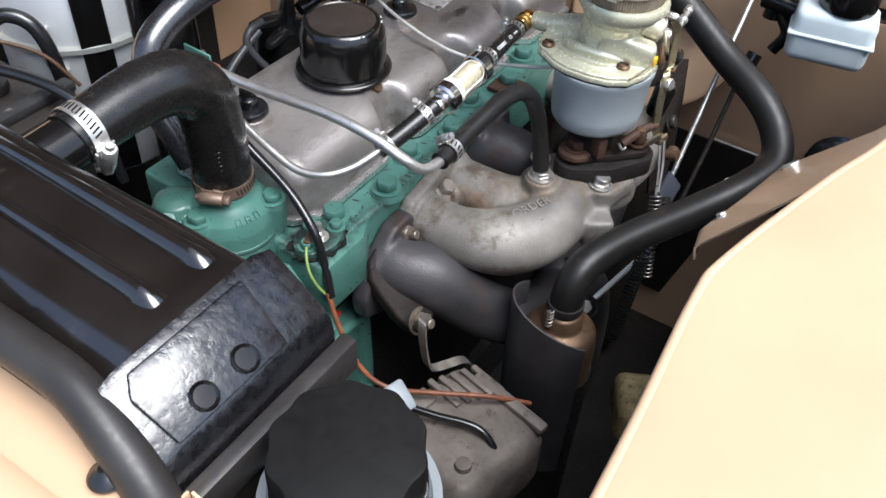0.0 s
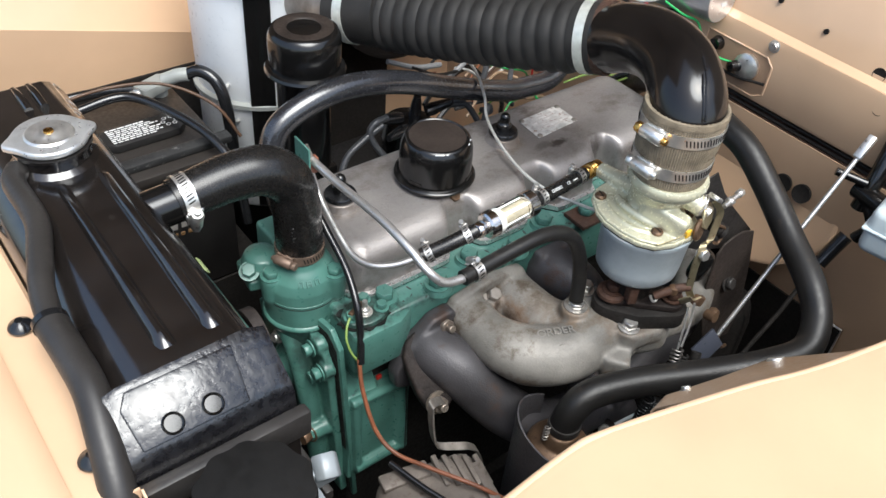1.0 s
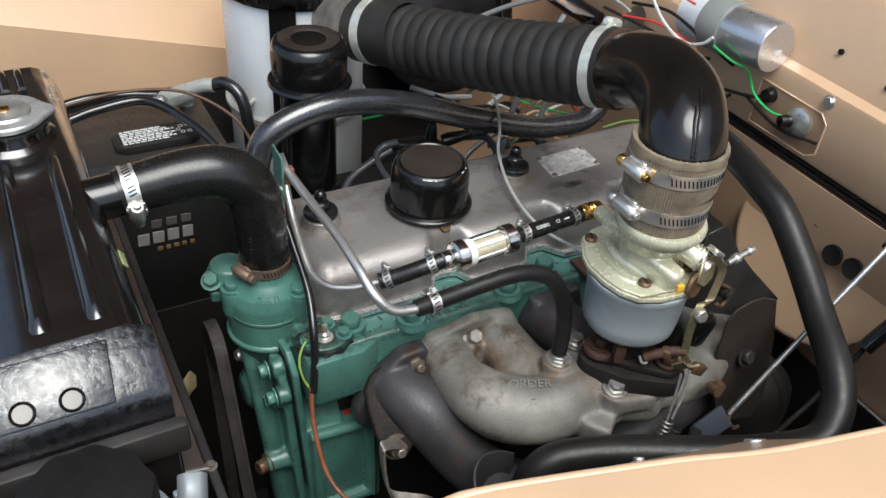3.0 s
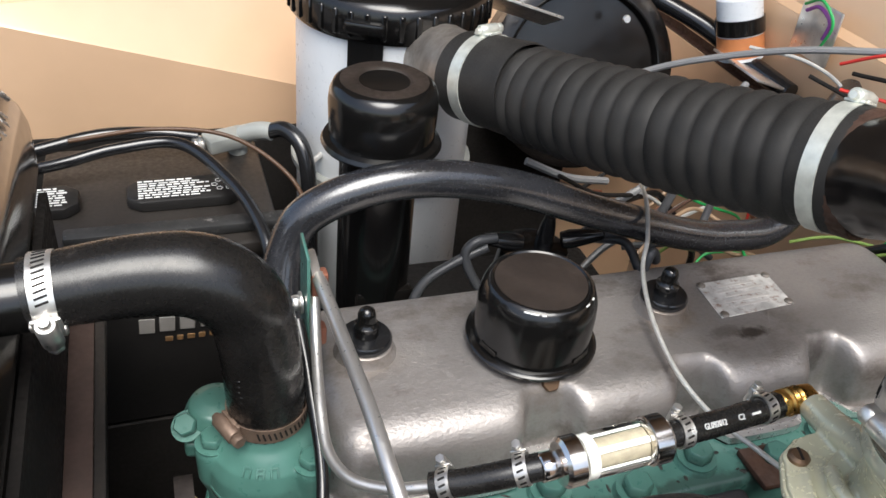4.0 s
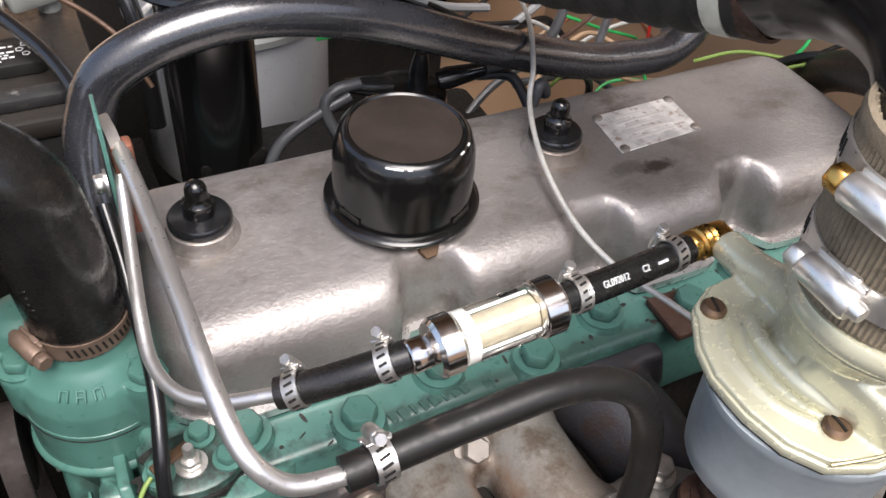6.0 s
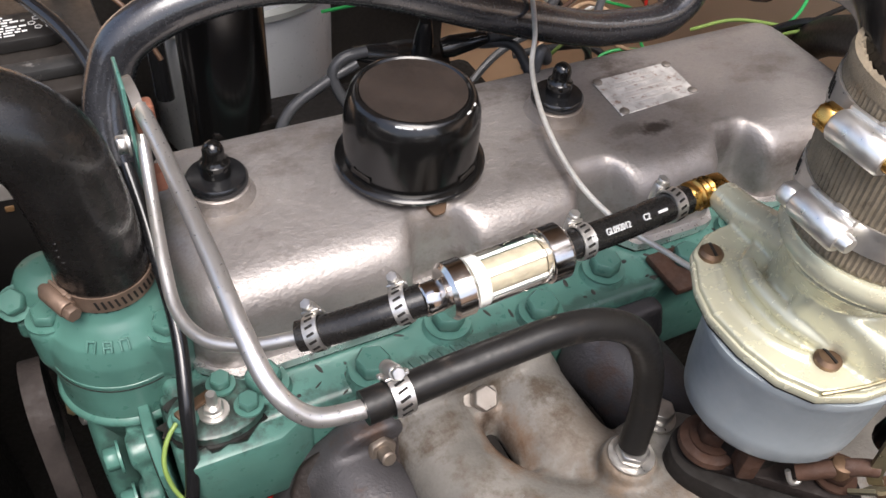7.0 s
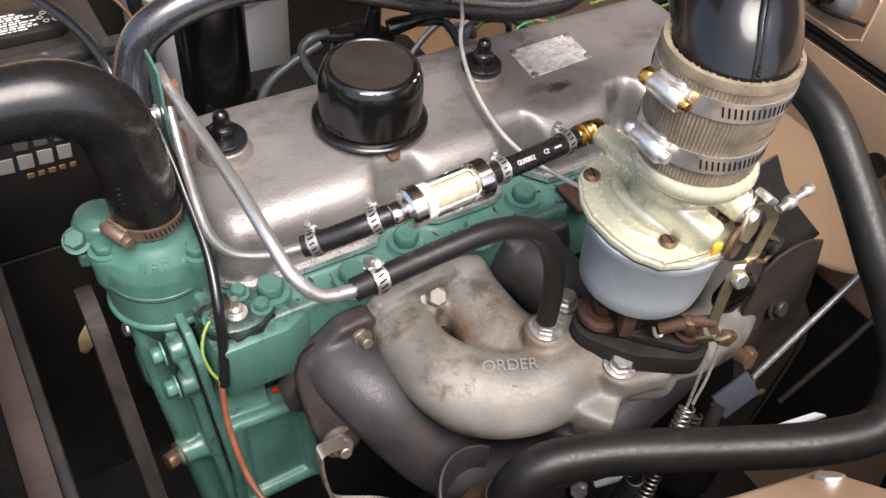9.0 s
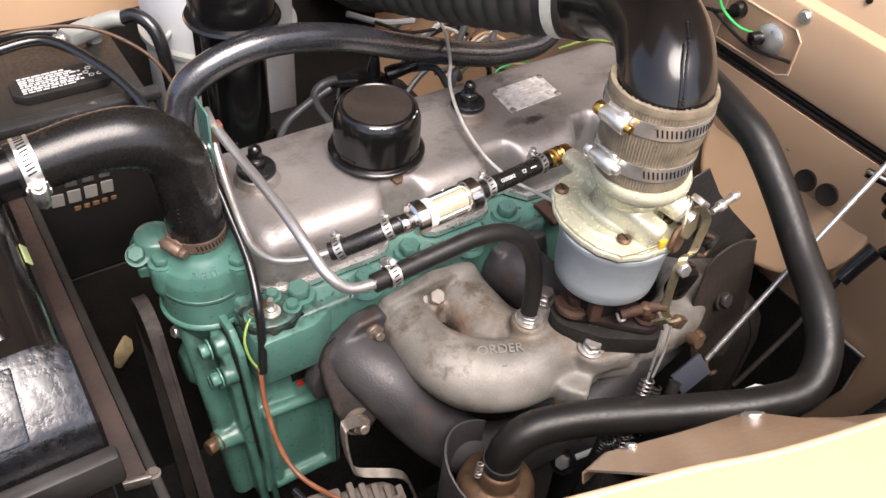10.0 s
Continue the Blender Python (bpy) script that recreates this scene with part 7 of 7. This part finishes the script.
for p in ((0.50, 0.02, 0.985), (0.51, 0.05, 0.975)):
    solo("grommet", lathe([(0, 0), (0.011, 0), (0.009, 0.014), (0, 0.016)], 16, along(p, (-1, 0, 0.2))), SATIN, "black rubber grommet on wires near the bulkhead", "grommet")

# ---- low down, near side ----
can = thing("screw_top_can", (-0.265, -0.339, 0.75), "black screw-top can in a grey strap beside the radiator", "can")
part("body", lathe([(0, 0.76), (0.040, 0.76), (0.042, 0.765), (0.042, 0.972), (0.040, 0.983), (0, 0.986)], 44, Matrix.Translation((-0.267, -0.323, 0))), SATIN, can)
lobes = [((0.0385 + 0.0012 * math.cos(10 * a)) * math.cos(a), (0.0385 + 0.0012 * math.cos(10 * a)) * math.sin(a)) for a in [2 * math.pi * k / 80 for k in range(80)]]
part("cap", prism(lobes, 0.985, 1.012, 0.002, 2), mat("matt_black_cap", (0.010, 0.0095, 0.009), 0.55, spec=0.15, var=0.15, scale=40, bump=0.08), can, "matt black screw cap", Matrix.Translation((-0.267, -0.323, 0)))
part("worn_edge", tube([(x * 1.006 - 0.267, y * 1.006 - 0.323, 0.9870) for x, y in lobes[46:78]], 0.0006, 6, 2), FLECK, can, "bright worn lower edge of the cap")
part("strap", lathe([(0.0425, 0.944), (0.0475, 0.944), (0.0480, 0.946), (0.0480, 0.966), (0.0475, 0.968), (0.0425, 0.968)], 44, Matrix.Translation((-0.267, -0.323, 0))), STRAPG, can, "grey strap")
part("strap_lug", joined(moved(block(0.020, 0.006, 0.020, 0.002), Matrix.Translation((-0.209, -0.308, 0.960))), moved(hexprofile(0.010, 0.018), along((-0.209, -0.316, 0.965), (0.3, 1, 0.6)))), STRAPG, can, "grey wing nut")
part("bracket", box(-0.288, -0.265, -0.384, -0.370, 0.70, 0.966, 0.002), STRAPG, can, "grey bracket leg")
over = hose("overflow_hose", [(-0.290, 0.040, 1.043), (-0.298, 0.022, 1.043), (-0.2985, -0.033, 1.043), (-0.310, -0.075, 1.042), (-0.3200, -0.108, 1.039), (-0.3255, -0.145, 1.035)], 0.0096, GREYHOSE, "dusty grey-brown overflow hose lying along the radiator", 18)
part("sleeve", tube([(-0.3252, -0.138, 1.0358), (-0.3235, -0.170, 1.0315), (-0.3235, -0.205, 1.0285), (-0.3285, -0.236, 1.0160), (-0.3335, -0.260, 1.000), (-0.3385, -0.279, 0.978), (-0.343, -0.296, 0.955)], 0.0120, 20), GREYHOSE, over, "thicker outer hose")
part("sleeve_ring", tube([(-0.3251, -0.136, 1.0360), (-0.3252, -0.141, 1.0355)], 0.0128, 20, 2, smooth=False), RUBBER2, over, "black binding ring")
solo("overflow_spout", tube([(-0.270, 0.050, 1.043), (-0.281, 0.047, 1.046), (-0.294, 0.038, 1.041)], 0.006, 12), EDGE, "bare metal overflow spout on the radiator neck", "spout")
hose_clamp((-0.343, -0.2955, 0.956), (-0.20, -0.65, -0.75), 0.0124, 0.010, "bright worm clamp on the overflow hose", spin=150, screw=0.011)
hose("washer_hose", [(-0.322, -0.305, 0.985), (-0.312, -0.325, 0.992), (-0.307, -0.350, 0.985), (-0.308, -0.385, 0.955), (-0.31, -0.40, 0.90)], 0.0105, RUBBER2, "short black hose beside the screw-top can", 16)
solo("hole_grommet", lathe([(0.010, 0), (0.020, 0), (0.022, 0.003), (0.018, 0.006), (0.010, 0.004), (0, 0.002)], 24, along((-0.372, -0.2880, 0.958), (0.7, -0.7, 0))), RUBBER2, "black grommet in the tan front brace", "grommet")

gen = thing("alternator", (-0.05, -0.27, 0.64), "dusty grey finned alternator below the manifold", "alternator")
gm = Matrix.Translation((-0.045, -0.268, 0.678)) @ Matrix.Rotation(radians(-12), 4, "Z")
part("body", moved(block(0.118, 0.118, 0.085, 0.022, 4), gm), FINS, gen)
for k in range(5):
    part("fin", moved(block(0.0065, 0.040, 0.007, 0.002, 2), gm @ Matrix.Translation((0.012 + 0.0105 * k, 0.036 - 0.004 * k, 0.0425))), FINS, gen)
part("corner_step", moved(block(0.055, 0.020, 0.008, 0.003), gm @ Matrix.Translation((-0.025, 0.044, 0.0425))), FINS, gen)
part("rear_ridge", moved(block(0.012, 0.085, 0.009, 0.003), gm @ Matrix.Translation((0.050, -0.012, 0.0425))), FINS, gen)
part("bolt_head", lathe([(0, 0), (0.008, 0), (0.007, 0.005), (0, 0.006)], 20), FINS, gen, "", gm @ Matrix.Translation((-0.03, -0.03, 0.0425)))
strap = thing("steel_stay", (0.0, -0.21, 0.72), "thin bent steel stay from the exhaust stud", "stay")
part("bar", strip([(0.006, -0.193, 0.772), (-0.008, -0.199, 0.787), (-0.021, -0.205, 0.795), (-0.021, -0.206, 0.770), (-0.016, -0.208, 0.735), (-0.010, -0.211, 0.724), (0.006, -0.217, 0.718), (0.022, -0.223, 0.712), (0.034, -0.227, 0.696), (0.046, -0.23, 0.650)], (0.1, -0.75, -0.6), 0.010, 0.0025, 6), STAYSTEEL, strap)
copper = thing("copper_canister", (0.083, -0.296, 0.55), "tarnished copper canister with a round shoulder in a steel wrap", "canister")
part("can", lathe([(0, 0.45), (0.036, 0.45), (0.036, 0.738), (0.0345, 0.750), (0.029, 0.758), (0.021, 0.759), (0.0185, 0.762), (0.0185, 0.775), (0.015, 0.778), (0, 0.778)], 40, Matrix.Translation((0.083, -0.2955, 0))), DULLBRASS, copper, angle=55)
part("lower_tin", lathe([(0.0365, 0.45), (0.038, 0.45), (0.038, 0.700), (0.0365, 0.700)], 40, Matrix.Translation((0.083, -0.2955, 0))), DARK, copper)
part("bracket_screw", helix((0.064, -0.290, 0.768), (0.066, -0.289, 0.788), 0.0028, 0.0010, 5), STAYSTEEL, copper)
# curved guard plate round the canister
gp = [(0.083 + 0.050 * math.cos(radians(a)), -0.2955 + 0.050 * math.sin(radians(a))) for a in range(70, 231, 10)]
solo("guard_plate", sheet([[(x, y, 0.58) for x, y in gp], [(x, y, 0.775 + 0.022 * math.sin(math.pi * k / (len(gp) - 1))) for k, (x, y) in enumerate(gp)]], 0.0018), IRON, "curved dark steel guard plate round the copper canister", "guard plate")
wnut = thing("dash_rod", (0.187, -0.283, 0.684), "flat pale steel bar with a round rubber washer and nut", "rod")
part("bar", strip([(0.187, -0.2826, 0.684), (0.230, -0.307, 0.7235), (0.275, -0.333, 0.765), (0.325, -0.361, 0.811)], (0.2, -0.75, 0.55), 0.0085, 0.003), WHITE, wnut, "flat pale steel bar")
part("washer", lathe([(0, 0), (0.013, 0), (0.014, 0.002), (0.013, 0.004), (0, 0.004)], 22), RUBBER2, wnut, "", along((0.186, -0.2826, 0.6835), (-0.7, -0.3, 0.6)))
part("nut", hexprofile(0.0075, 0.008), STEEL, wnut, "", along((0.1845, -0.2832, 0.6850), (-0.7, -0.3, 0.6)))
solo("steering_casting", moved(block(0.07, 0.05, 0.05, 0.012, 3), Matrix.Translation((0.175, -0.37, 0.58)) @ Matrix.Rotation(0.5, 4, "Z")), mat("greasy_ochre_casting", (0.30, 0.24, 0.12), 0.6, 0.2, var=0.4, scale=60, bump=0.4, stain=(0.05, 0.035, 0.02), amount=0.5), "greasy ochre casting deep beside the wing", "casting")
# wires from the sender down to the alternator
solo("sender_wire", tube([(-0.046, -0.006, 0.952), (-0.045, -0.045, 0.928), (-0.046, -0.085, 0.903), (-0.0525, -0.115, 0.878), (-0.057, -0.128, 0.850), (-0.063, -0.138, 0.823)], 0.0040, 12, 8), RUBBER2, "black sleeved wire down the engine front", "wire", "loose wires")
solo("alternator_wire", tube([(-0.064, -0.136, 0.828), (-0.068, -0.150, 0.795), (-0.066, -0.172, 0.752), (-0.058, -0.198, 0.735), (-0.040, -0.232, 0.735), (-0.012, -0.275, 0.732), (0.015, -0.305, 0.715)], 0.0024, 10, 8), COPPERW, "orange-brown wire to the alternator", "wire", "loose wires")
solo("alternator_lead", tube([(-0.070, -0.205, 0.735), (-0.058, -0.245, 0.732), (-0.045, -0.285, 0.728), (-0.052, -0.315, 0.71)], 0.0036, 10, 8), RUBBER2, "black lead across the alternator", "wire", "loose wires")
solo("earth_wire", tube([(-0.046, -0.104, 0.866), (-0.062, -0.113, 0.862), (-0.070, -0.122, 0.850), (-0.069, -0.130, 0.835), (-0.063, -0.136, 0.822)], 0.0013, 10, 8), YELLOW, "thin yellow-green wire at the sender", "wire", "loose wires")
solo("sender_tag", moved(block(0.022, 0.006, 0.003, 0.001), Matrix.Translation((-0.048, -0.106, 0.867)) @ Matrix.Rotation(0.4, 4, "Z")), DULLBRASS, "brown crimp terminal on the sender stud", "terminal")
leaf = sheet([[(-0.0145, 0, -0.022), (-0.010, -0.002, -0.026), (-0.006, 0, -0.028)], [(-0.012, -0.004, 0.004), (0.0, -0.008, 0.002), (0.012, -0.005, 0.0)], [(-0.008, 0, 0.008), (0.003, -0.004, 0.014), (0.014, -0.002, 0.018)], [(0.004, 0, 0.026), (0.006, -0.001, 0.028), (0.008, 0, 0.028)]], 0.0006)
solo("dry_leaf", moved(leaf, Matrix.Translation((-0.1285, 0.188, 0.536))), mat("dry_yellow_leaf", (0.46, 0.36, 0.20), 0.7, var=0.2, scale=90, bump=0.1), "small dry yellow leaf caught low behind the radiator", "leaf")
